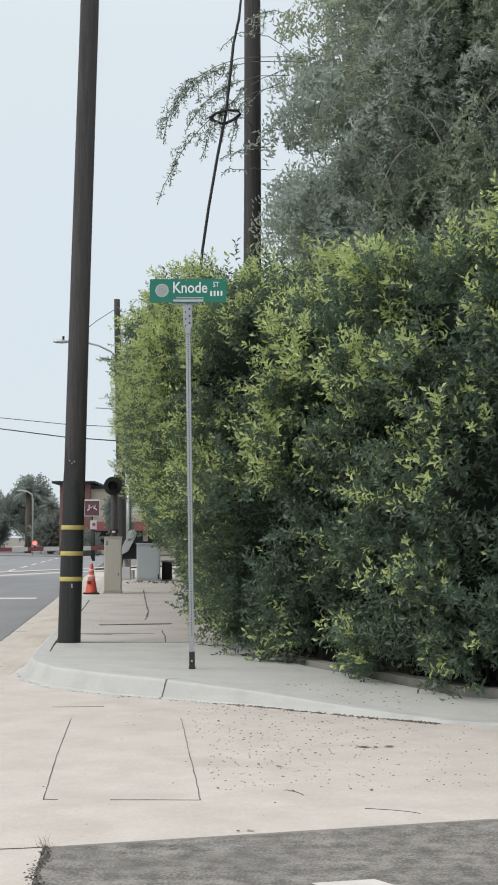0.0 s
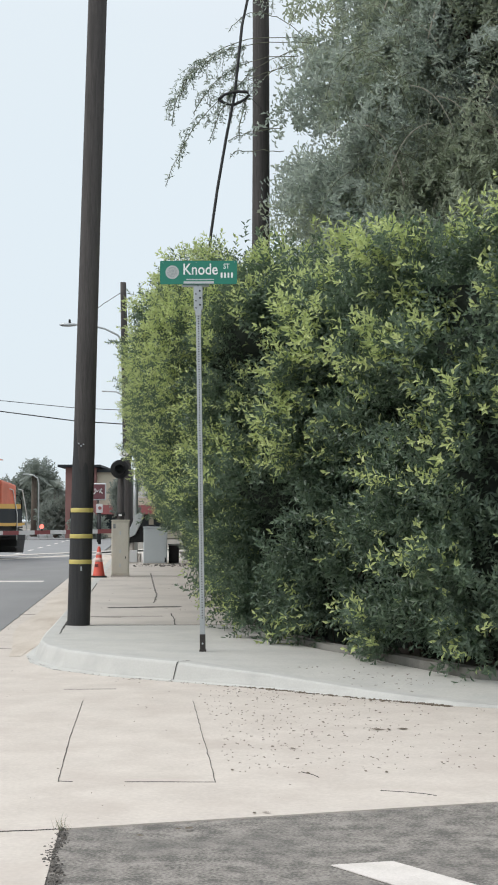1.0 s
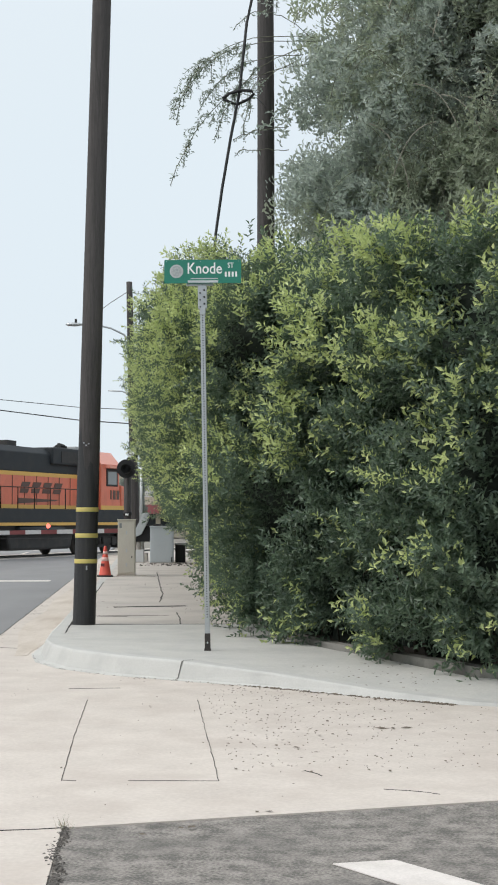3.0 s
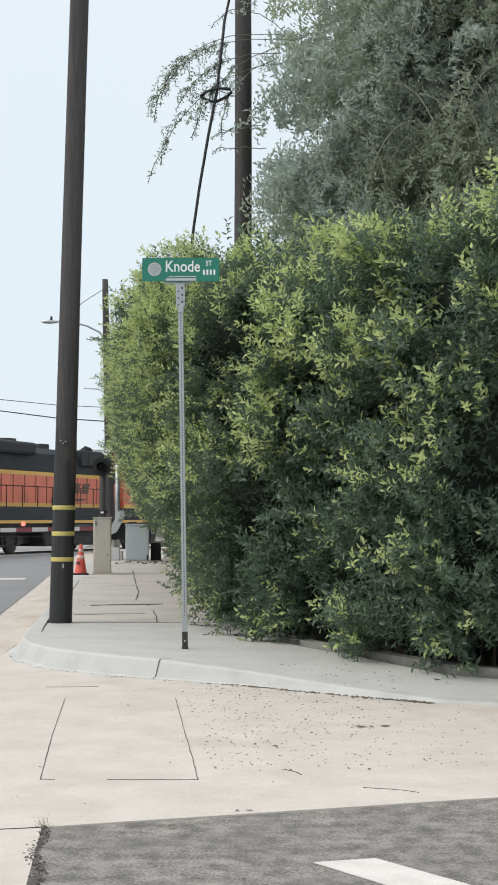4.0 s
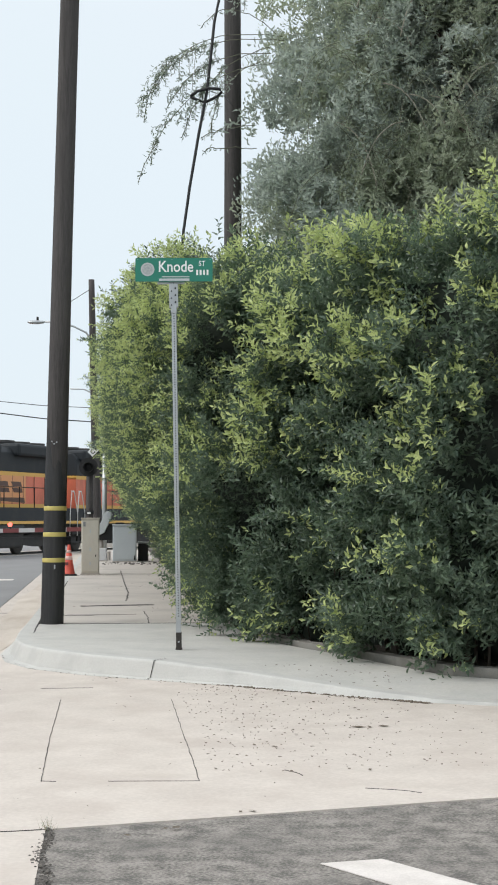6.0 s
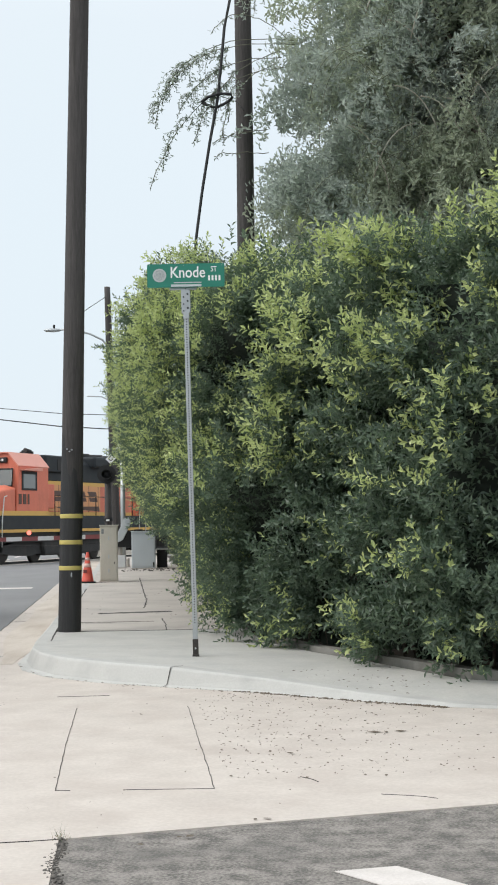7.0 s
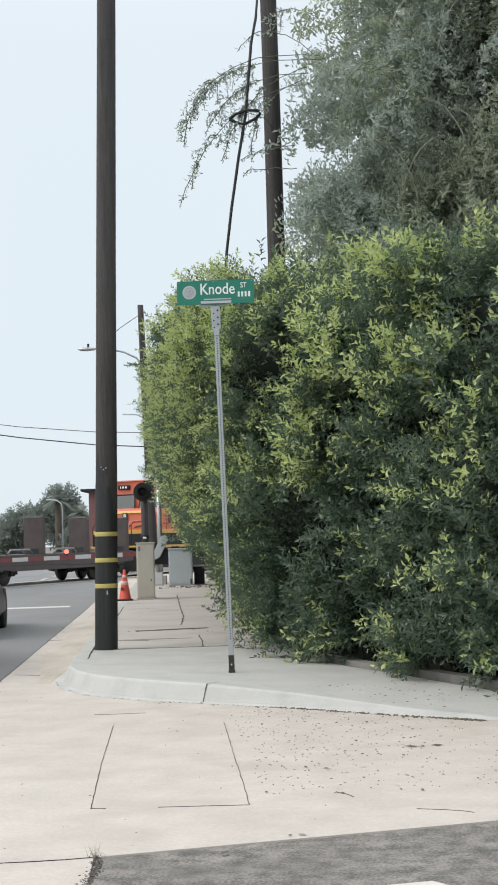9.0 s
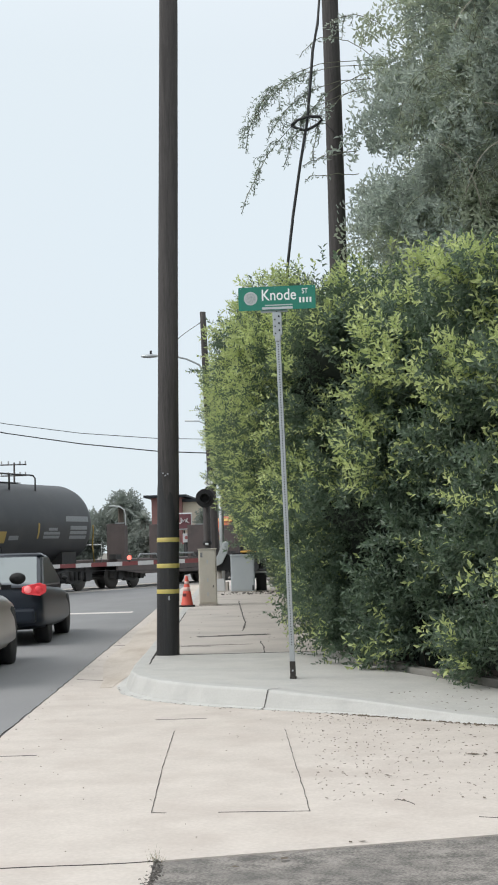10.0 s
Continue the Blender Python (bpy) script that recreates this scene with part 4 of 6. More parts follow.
# added shell behind the leaves, its dark colour standing for the shade in the hollows
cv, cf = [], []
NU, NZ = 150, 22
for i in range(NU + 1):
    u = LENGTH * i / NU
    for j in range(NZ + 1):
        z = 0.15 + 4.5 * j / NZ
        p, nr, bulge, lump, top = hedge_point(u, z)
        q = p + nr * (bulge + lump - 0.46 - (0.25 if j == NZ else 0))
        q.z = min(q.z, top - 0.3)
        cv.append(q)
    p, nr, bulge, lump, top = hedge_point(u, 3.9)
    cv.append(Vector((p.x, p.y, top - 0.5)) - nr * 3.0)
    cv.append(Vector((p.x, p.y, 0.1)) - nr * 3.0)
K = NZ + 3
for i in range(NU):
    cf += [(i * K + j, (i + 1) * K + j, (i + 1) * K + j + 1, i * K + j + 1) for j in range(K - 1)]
raw("shade_core", np.array(cv), np.array(cf), [LEAF_CORE], hedge, smooth=True)
stems = Shape()
for k in range(60):
    u = 2 + 14 * rn.random()
    p, nr, bulge, lump, top = hedge_point(u, 0.1)
    a = p + nr * (-0.25 - 0.3 * rn.random())
    b = a + Vector((rn.gauss(0, 0.15), rn.gauss(0, 0.15), rn.uniform(0.9, 1.8))) + nr * 0.2
    stems.tube((a.x, a.y, 0.1), b, rn.uniform(0.008, 0.022), 0.006, n=6)
tagged(part("woody_growth", stems, BARK, hedge), kind="stuff")


def limb(sh, p0, p1, r0, r1, sag=0.0, n=6, sides=8):
    pts = [Vector(p0).lerp(Vector(p1), i / n) + Vector((0, 0, sag * math.sin(math.pi * i / n))) for i in range(n + 1)]
    for i in range(n):
        sh.tube(pts[i], pts[i + 1], r0 + (r1 - r0) * i / n, r0 + (r1 - r0) * (i + 1) / n, n=sides, caps=False)
    return pts


# drooping tree behind the hedge
tree = root("weeping_tree", "large drooping grey-green tree rising behind the hedge", "tree", pose(0, 0, 0))
wood = Shape()
rn = random.Random(17)
limb(wood, (4.9, 21.5, 0.0), (4.7, 21.3, 5.0), 0.34, 0.24)
ends = []
for k in range(26):
    a = rn.uniform(0, 6.28)
    rad = rn.uniform(1.6, 4.6)
    e = (4.9 + rad * math.cos(a), 21.0 + 0.6 * rad * math.sin(a), rn.uniform(6.5, 12.5))
    ends.append(limb(wood, (4.7, 21.3, rn.uniform(3.8, 5.2)), e, 0.11, 0.02, rn.uniform(0.4, 1.2)))
part("trunk", wood, BARK, tree)


def strand(start, length, lean, rn_):
    """Places and directions of twigs down one hanging strand."""
    pts, p = [], Vector(start)
    d = Vector((lean.x, lean.y, 0.35))
    n = max(3, int(length / 0.13))
    for i in range(n):
        d = (d + Vector((0, 0, -0.32))).normalized() if i < 6 else (d + Vector((rn_.gauss(0, 0.05), rn_.gauss(0, 0.05), -0.25))).normalized()
        p = p + d * 0.13
        pts.append((p.copy(), d.copy()))
    return pts


tp, td, ts = [], [], []
fine = Shape()


def leafy(pts, spread, lo, hi, floor=4.3):
    for p, d in pts:
        if p.z < floor:
            break
        tp.append(p + Vector((rn.gauss(0, 0.03), rn.gauss(0, 0.03), rn.gauss(0, 0.03))))
        td.append(d + Vector((rn.gauss(0, spread), rn.gauss(0, spread), rn.gauss(0, spread * 0.6))))
        ts.append(rn.uniform(lo, hi))


# boughs: each carries a cascade of hanging shoots
tone = []
for k in range(1350):
    z = rn.uniform(4.7, 12.5)
    left = float(np.interp(z, [4.5, 5.5, 6.5, 7.5, 8.5, 9.2, 12.5], [0.66, 0.62, 0.62, 0.55, 0.68, 1.0, 2.6]))
    inward = 6.6 * rn.random() ** 1.35
    x, y = left + 0.1 + inward, rn.uniform(19.8, 22.6)
    gap = noise.noise(Vector((x * 1.1, y * 0.35, z * 1.1))) + 0.5 * noise.noise(Vector((x * 2.3, y * 0.6, z * 2.3 + 5)))
    if gap < float(np.interp(inward, [0.0, 0.5, 1.1, 1.8], [0.14, 0.04, -0.22, -0.8])):
        continue
    bough = Vector((rn.gauss(-0.3 if inward > 0.6 else 0.05, 0.5 if inward > 0.6 else 0.25), rn.gauss(-0.5, 0.35), 0))
    olive = noise.noise(Vector((x * 0.9, y * 0.5, z * 0.7 + 11))) > 0.08
    for i in range(8):
        s_ = Vector((x, y, z)) + bough * rn.uniform(0, 0.45) + Vector((rn.gauss(0, 0.12), rn.gauss(0, 0.14), rn.gauss(0, 0.12)))
        reach_ = 0.2 + 0.35 * rn.random() if inward < 0.6 else 0.35 + 1.0 * rn.random() ** 1.3
        pts = strand(s_, reach_, bough * 0.5 + Vector((rn.gauss(0, 0.3), rn.gauss(0, 0.3), 0)), rn)
        before = len(tp)
        leafy(pts, 0.45, 0.75, 1.2)
        tone += [1 if olive else 0] * (len(tp) - before)
# long strands that hang free in front of the crown, some of them bare and pale
dry = Shape()
for k in range(60):
    x, z = rn.uniform(1.2, 4.6), rn.uniform(6.2, 9.6)
    pts = strand((x, 19.3, z), rn.uniform(0.7, 1.7), Vector((rn.choice((-1, 1)) * rn.uniform(0.2, 0.7), 0, 0)), rn)
    bare = k % 5 == 0
    (dry if bare else fine).path([p for p, d in pts], 0.011 if bare else 0.005, 4)
    before = len(tp)
    leafy(pts[:3] if bare else pts, 0.4, 0.45, 0.75, 4.8)
    tone += [1] * (len(tp) - before)
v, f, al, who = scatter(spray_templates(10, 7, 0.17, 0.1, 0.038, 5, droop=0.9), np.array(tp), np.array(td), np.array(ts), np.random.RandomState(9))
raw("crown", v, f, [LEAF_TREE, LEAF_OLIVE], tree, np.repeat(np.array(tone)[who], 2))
tagged(part("dry_strand", dry, PALE_TWIG, tree, "pale bare hanging strands"), kind="stuff")
# thin arching sprays that reach out past the pole and droop, with small paired leaflets
lp, ld, lz = [], [], []


def leaflets(points, step, size_):
    for p0, p1 in zip(points, points[1:]):
        n_ = max(1, round((p1 - p0).length / step))
        for i in range(n_):
            q = p0.lerp(p1, (i + rn.random() * 0.5) / n_)
            for side in (-1, 1):
                lp.append(q)
                ld.append((p1 - p0).normalized() * 0.55 + Vector((side * rn.uniform(0.3, 0.8), rn.gauss(0, 0.4), -0.35 + rn.gauss(0, 0.25))))
                lz.append(size_ * rn.uniform(0.75, 1.2))


def arch(p0, p1, p2, n=14):
    return [Vector(p0).lerp(Vector(p1), t).lerp(Vector(p1).lerp(Vector(p2), t), t) + Vector((rn.gauss(0, 0.008), 0, rn.gauss(0, 0.008))) for t in (i / n for i in range(n + 1))]


for p0, p1, p2, side_twigs in (((0.9, 20.3, 8.5), (-0.95, 20, 8.6), (-1.13, 20, 7.14), 26), ((0.8, 20.3, 8.1), (-0.6, 20, 7.95), (-1.2, 20, 6.25), 18),
                               ((0.7, 20.2, 8.3), (-0.28, 20, 8.0), (-0.58, 20, 6.9), 18), ((0.6, 20.2, 8.1), (-0.12, 20, 7.8), (-0.16, 20, 6.99), 9),
                               ((0.9, 20.2, 8.4), (-0.66, 20, 8.5), (-1.03, 20, 7.48), 24), ((0.7, 20.2, 8.2), (-0.4, 20, 8.2), (-0.8, 20, 7.3), 20),
                               ((0.5, 20.2, 7.15), (-0.08, 20, 7.06), (-0.31, 20, 6.91), 0), ((0.5, 20.2, 6.8), (-0.1, 20, 6.8), (-0.28, 20, 6.72), 0),
                               ((0.8, 20.2, 8.5), (0.05, 20, 9.1), (-0.3, 20, 8.5), 0), ((0.9, 20.2, 9.0), (0.5, 20, 9.25), (0.1, 20, 8.95), 6)):
    twig = Shape()
    pts_ = arch(p0, p1, p2)
    twig.path(pts_, 0.006, 5)
    leaflets(pts_[6:], 0.045, 1.0)
    for k in range(side_twigs):
        q = pts_[rn.randint(5, 12)]
        tip = q + Vector((rn.uniform(-0.22, 0.06), rn.uniform(-0.1, 0.1), -rn.uniform(0.08, 0.34)))
        sub_ = arch(q, q + Vector(((tip.x - q.x) * 0.9, 0, 0.02)), tip, 5)
        twig.path(sub_, 0.003, 4)
        leaflets(sub_, 0.042, 0.9)
    part("branch", twig, TWIG, tree)
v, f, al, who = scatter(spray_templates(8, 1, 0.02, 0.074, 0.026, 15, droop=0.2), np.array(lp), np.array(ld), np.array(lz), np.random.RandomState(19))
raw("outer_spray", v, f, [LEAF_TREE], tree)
tagged(part("fine_twig", fine, TWIG, tree), kind="stuff")
# filler lumps that close the crown, coloured like hazy shade between leaves
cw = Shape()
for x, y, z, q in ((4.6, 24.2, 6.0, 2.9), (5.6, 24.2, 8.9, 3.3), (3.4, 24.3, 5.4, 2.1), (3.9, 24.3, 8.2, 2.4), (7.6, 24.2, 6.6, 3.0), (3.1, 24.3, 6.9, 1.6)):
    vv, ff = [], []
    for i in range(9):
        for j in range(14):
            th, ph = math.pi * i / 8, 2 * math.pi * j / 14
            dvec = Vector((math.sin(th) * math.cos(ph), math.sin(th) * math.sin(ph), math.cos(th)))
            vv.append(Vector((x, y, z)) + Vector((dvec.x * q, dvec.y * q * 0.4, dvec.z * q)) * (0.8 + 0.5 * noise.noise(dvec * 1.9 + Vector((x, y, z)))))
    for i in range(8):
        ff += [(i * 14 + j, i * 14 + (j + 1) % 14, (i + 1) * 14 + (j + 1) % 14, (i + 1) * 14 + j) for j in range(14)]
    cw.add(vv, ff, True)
part("crown_shade_core", cw, TREE_CORE, tree)


# ---------- railway crossing ----------
TRACK = Vector((-9.78, 56.35, 0))
A_TRK = radians(20.3)
ALONG = Vector((math.sin(A_TRK), math.cos(A_TRK), 0))
TURN = 90 - 20.3
T_POSE = Matrix.Translation(TRACK) @ pose(0, 0, 0, 0, 0, TURN)


def on_track(k, off=0.0, z=0.0):
    return tuple(T_POSE @ Vector((k, off, z)))


track = root("railway_track", "steel rails set in pale concrete crossing panels", "railway track", T_POSE, kind="structure")
for y in (-0.7525, 0.7525):
    part("rail", Shape().prism([(-150, -0.05), (150, -0.05), (150, 0.012), (-150, 0.012)], y - 0.035, y + 0.035), WHEEL_STEEL, track)
part("crossing_panel", Shape().box(-14, 22, -1.75, -0.80, -0.2, 0.008), CONCRETE_OLD, track)
part("crossing_panel", Shape().box(-14, 22, 0.80, 1.75, -0.2, 0.008), CONCRETE_OLD, track)
part("ballast", Shape().box(-150, -14.02, -2.2, 2.2, -0.2, 0.002).box(22.02, 150, -2.2, 2.2, -0.2, 0.002), GROUND_DIRT, track)

# gate mechanism with its arm lowered
GX, GY = -3.42, 45.0
gate = root("crossing_gate", "lowered red and white striped railway crossing gate", "crossing gate", pose(GX, GY, 0.0))
part("mast", Shape().tube((-0.2, 0.15, 0.0), (-0.2, 0.15, 3.95), 0.08, 0.075), ALU, gate, "pale aluminium mast", bevel=0)
part("base", Shape().box(-0.42, -0.02, -0.1, 0.4, 0.0, 0.42).tube((-0.3, 0.1, 0.4), (-0.3, 0.1, 0.9), 0.09, 0.07), CONCRETE_OLD, gate)
part("gate_motor", Shape().box(-0.52, 0.15, -0.05, 0.45, 0.78, 1.3).box(0.15, 0.42, 0, 0.4, 1.0, 1.34), SIGNAL_BLACK, gate, "dark steel gate motor housing", bevel=0.03)
arm_sup = Shape()
arm_sup.prism([(-0.60, 0.93), (-0.42, 0.90), (-0.18, 1.02), (0.02, 1.42), (0.08, 1.60), (0.0, 1.72), (-0.14, 1.68), (-0.26, 1.42), (-0.38, 1.18), (-0.62, 1.08)], -0.16, -0.08)
part("arm_support", arm_sup, ALU, gate, "curved pale arm support", bevel=0.015)
part("pivot", Shape().lathe([(0.075, 0), (0.075, 0.03), (0.04, 0.05)], axis="y", n=20, at=pose(-0.03, -0.21, 1.58)), GALV, gate)
def arm_edge(x):
    """Lower and upper edge of the gate arm at x; it sinks a little towards its tip."""
    return 1.07 - (-x - 0.55) * 0.0175, 1.205 - (-x - 0.55) * 0.019


arm = part("gate_arm", Shape().prism([(-0.55, arm_edge(-0.55)[0]), (-0.55, arm_edge(-0.55)[1]), (-9.2, arm_edge(-9.2)[1]), (-9.2, arm_edge(-9.2)[0])], -0.15, -0.11), STRIPE_WHITE, gate, "tapered striped gate arm")
for i in range(9):
    x, x2 = -0.87 - i, -1.37 - i
    (lo, hi), (lo2, hi2) = arm_edge(x), arm_edge(x2)
    part("red_stripe", Shape().prism([(x, lo), (x, hi), (x2, hi2), (x2, lo2)], -0.156, -0.104), STRIPE_RED, arm, "red reflective stripe")
for x, m in ((-3.14, LAMP_RED), (-5.8, STRIPE_RED), (-9.1, LAMP_RED)):
    h = arm_edge(x)[1]
    lamp = part("gate_lamp", Shape().lathe([(0.05, -0.06), (0.065, -0.03), (0.065, 0.04), (0.05, 0.06)], axis="y", n=14, at=pose(x, -0.13, h + 0.12)), SIGNAL_BLACK, arm)
    part("lamp_bracket", Shape().box(x - 0.02, x + 0.02, -0.16, -0.1, h - 0.02, h + 0.1), SIGNAL_BLACK, arm)
    part("lens", Shape().lathe([(0.068, -0.075), (0.072, -0.06)], axis="y", n=14, at=pose(x, -0.13, h + 0.12)), m, lamp, "red lamp lens")
part("arm_cable", Shape().path([(-0.5, -0.17, 0.96), (-2, -0.17, 0.86), (-4, -0.17, 0.88), (-7, -0.17, 0.87), (-9, -0.17, 0.9)], 0.008, 5), CABLE_BLACK, arm)

# flashing light and crossbuck on its post
SX, SY = -4.30, 47.5
signal = root("crossing_signal", "black railway crossing signal with crossbuck on a dark post", "crossing signal", pose(SX, SY, 0))
part("signal_post", Shape().tube((0.0, 0, 0), (0.0, 0, 3.2), 0.125, 0.115, n=18), POLE_WOOD, signal, "dark brown post")
part("post_collar", Shape().tube((0.0, 0, 1.62), (0.0, 0, 1.74), 0.15, n=18), SIGNAL_BLACK, signal)
part("reflector", Shape().box(-0.06, 0.05, -0.18, -0.13, 1.62, 1.68), SIGN_WHITE, signal)
disc = part("background_disc", Shape().lathe([(0.315, 0.0), (0.315, 0.02)], axis="y", n=36, at=pose(-0.02, -0.28, 3.18)), SIGNAL_BLACK, signal, "round black background disc")
part("hood", Shape().lathe([(0.17, 0.0), (0.165, -0.2), (0.155, -0.2), (0.15, -0.02)], axis="y", n=28, at=pose(-0.02, -0.28, 3.18)), SIGNAL_BLACK, disc)
part("lens", Shape().lathe([(0.14, 0.0), (0.09, -0.03), (0.02, -0.04)], axis="y", n=24, at=pose(-0.02, -0.29, 3.18)), HOLE, disc, "unlit dark lens")
part("lamp_housing", Shape().tube((-0.02, -0.26, 3.18), (-0.02, 0.05, 3.18), 0.15, 0.12, n=20), SIGNAL_BLACK, disc)
buck = part("crossbuck", Shape().box(0.28, 0.36, -0.24, -0.16, 3.5, 4.3).box(0.0, 0.36, -0.2, 0.0, 3.5, 3.56), SIGNAL_BLACK, signal, "white crossbuck boards with black lettering")
for turn, words, dy, x0 in ((46, "C R O S S I N G", -0.3, -0.66), (-46, "", -0.27, 0.06)):
    board = part("board", Shape().prism([(x0, -0.115), (0.66, -0.115), (0.66, 0.115), (x0, 0.115)], 0, 0.006), SIGN_WHITE, buck, "white crossbuck board")
    board.matrix_basis = pose(0.49, dy, 4.08) @ pose(0, 0, 0, 0, -turn, 0)
    if words:
        lettering("board_lettering", words, 0.215, SIGNAL_BLACK, signal, board.matrix_basis @ pose(-0.60, -0.004, -0.07) @ UP @ Matrix.Diagonal((0.78, 1, 1, 1)), "black lettering", 0.006)


def cabinet(name, label, m, w, d, h, mats, group=""):
    ob = root(name, label, "utility cabinet", m, group)
    part("plinth", Shape().box(-w / 2 - 0.02, w / 2 + 0.02, -0.02, d + 0.02, -0.03, 0.03), CONCRETE_OLD, ob)
    part("body", Shape().box(-w / 2, w / 2, 0, d, 0.03, h), mats, ob, bevel=0.012)
    return ob


box1 = cabinet("signal_cabinet", "tall narrow beige steel cabinet with a scuffed door", pose(-3.03, 33.4, 0.15, 0, 0, 4.3), 0.42, 0.42, 1.31, CAB_BEIGE)
door = part("door", Shape().box(-0.185, 0.185, -0.012, 0.002, 0.07, 1.27), CAB_BEIGE, box1, bevel=0.005)
for z in (0.22, 0.55, 0.98):
    part("latch", Shape().box(-0.02, 0.012, -0.022, -0.012, z, z + 0.085), ALU, door)
part("keyhole", Shape().box(0.115, 0.135, -0.02, -0.012, 0.42, 0.47), HOLE, door)
part("sticker", Shape().box(-0.17, -0.115, -0.0145, -0.012, 1.13, 1.24), STENCIL, door, "faded label")
part("top_cap", Shape().box(-0.225, 0.225, -0.02, 0.44, 1.31, 1.335), CAB_BEIGE, box1, bevel=0.006)

box2 = cabinet("relay_cabinet", "squat blue-grey steel relay cabinet", pose(-2.83, 42.9, 0.15, 0, 0, 4.3), 0.72, 0.6, 1.1, CAB_GREY)
part("door", Shape().box(-0.33, 0.33, -0.012, 0.002, 0.08, 1.05), CAB_GREY, box2, bevel=0.005)
part("hinge", Shape().tube((0.3, -0.02, 0.06), (0.3, -0.02, 0.2), 0.02, n=8), SIGNAL_BLACK, box2)
part("lid", Shape().box(-0.38, 0.38, -0.03, 0.64, 1.1, 1.135), CAB_GREY, box2, bevel=0.01)
box3 = cabinet("battery_box", "small dark battery box with a pale lid", pose(-2.3, 43.3, 0.15), 0.3, 0.4, 0.56, SIGNAL_BLACK)
part("lid", Shape().box(-0.17, 0.17, -0.02, 0.42, 0.56, 0.61), STRIPE_WHITE, box3, bevel=0.01)
box4 = cabinet("junction_box", "low white junction box beside the gate", pose(-3.62, 43.6, 0.15), 0.36, 0.3, 0.4, STRIPE_WHITE)

cone = root("traffic_cone", "scuffed orange traffic cone with pinkish reflective collars", "traffic cone", pose(-3.48, 32.9, 0.152, 0, 0, 8))
part("base", Shape().box(-0.185, 0.185, -0.185, 0.185, 0, 0.035), RUBBER, cone, "black rubber base", bevel=0.015)
part("body", Shape().lathe([(0.145, 0.035), (0.14, 0.05), (0.105, 0.25), (0.10, 0.28), (0.035, 0.68), (0.028, 0.71), (0.02, 0.712)], n=24), CONE_ORANGE, cone)
part("collar", Shape().lathe([(0.0885, 0.36), (0.0725, 0.45)], n=24), CONE_PINK, cone, "dirty reflective collar")
part("collar", Shape().lathe([(0.063, 0.52), (0.0525, 0.585)], n=24), CONE_PINK, cone)
part("dirt_patch", Shape().box(-0.1, -0.02, -0.13, -0.1, 0.24, 0.31), STRIPE_RED, cone)

# rubble and weeds at the pavement's end
rubble = Shape()
rn = random.Random(8)
for k in range(150):
    x, y = rn.uniform(-3.4, -0.4), rn.uniform(40.6, 43)
    q = rn.uniform(0.012, 0.045)
    rubble.lathe([(q * 0.6, 0), (q, q * 0.4), (q * 0.5, q * 0.9)], n=6, at=pose(x, y, 0.14, rn.uniform(-20, 20), rn.uniform(-20, 20), rn.uniform(0, 90)))
tagged(part("rubble", rubble, GRAVEL), "dark broken stones and grit at the end of the pavement", "rubble", kind="stuff")


def wire(label, points, r=0.016):
    ob = part("overhead_wire", Shape().path(points, r, 6), CABLE_BLACK)
    return tagged(ob, label, "overhead wire", "overhead wires")


wire("thin sagging overhead wire crossing the road", [(-40, 50.5, 15.0), (-24, 50.3, 9.6), (-16, 50.2, 7.1), (-11.7, 50.1, 6.16), (-9, 50.1, 5.74), (-6.2, 50, 5.46), (-4.4, 50, 5.38)], 0.012)
wire("thicker sagging overhead cable crossing the road", [(-40, 50.5, 14.5), (-24, 50.3, 9.3), (-16, 50.2, 6.8), (-11.7, 50.1, 5.82), (-9, 50.1, 5.36), (-6.2, 50, 5.0), (-4.4, 50, 4.88)], 0.019)


# ---------- train ----------
def wheelset(parent, x, r, bright=False):
    ax = part("wheelset", Shape().tube((0, -0.75, 0), (0, 0.75, 0), 0.09, n=10)
              .lathe([(r * 0.3, -0.84), (r * 0.92, -0.84), (r, -0.80), (r, -0.71), (r + 0.025, -0.69), (r * 0.5, -0.68)], axis="y", n=28)
              .lathe([(r * 0.5, 0.68), (r + 0.025, 0.69), (r, 0.71), (r, 0.80), (r * 0.92, 0.84), (r * 0.3, 0.84)], axis="y", n=28), WHEEL_STEEL, parent)
    if bright:
        part("tread", Shape().lathe([(r + 0.001, -0.805), (r + 0.002, -0.8), (r + 0.002, -0.715), (r + 0.001, -0.71)], axis="y", n=28), BRIGHT_RIM, ax, "bright worn wheel tread")
    ax.matrix_basis = pose(x, 0, r)
    return ax


SPINNING = []


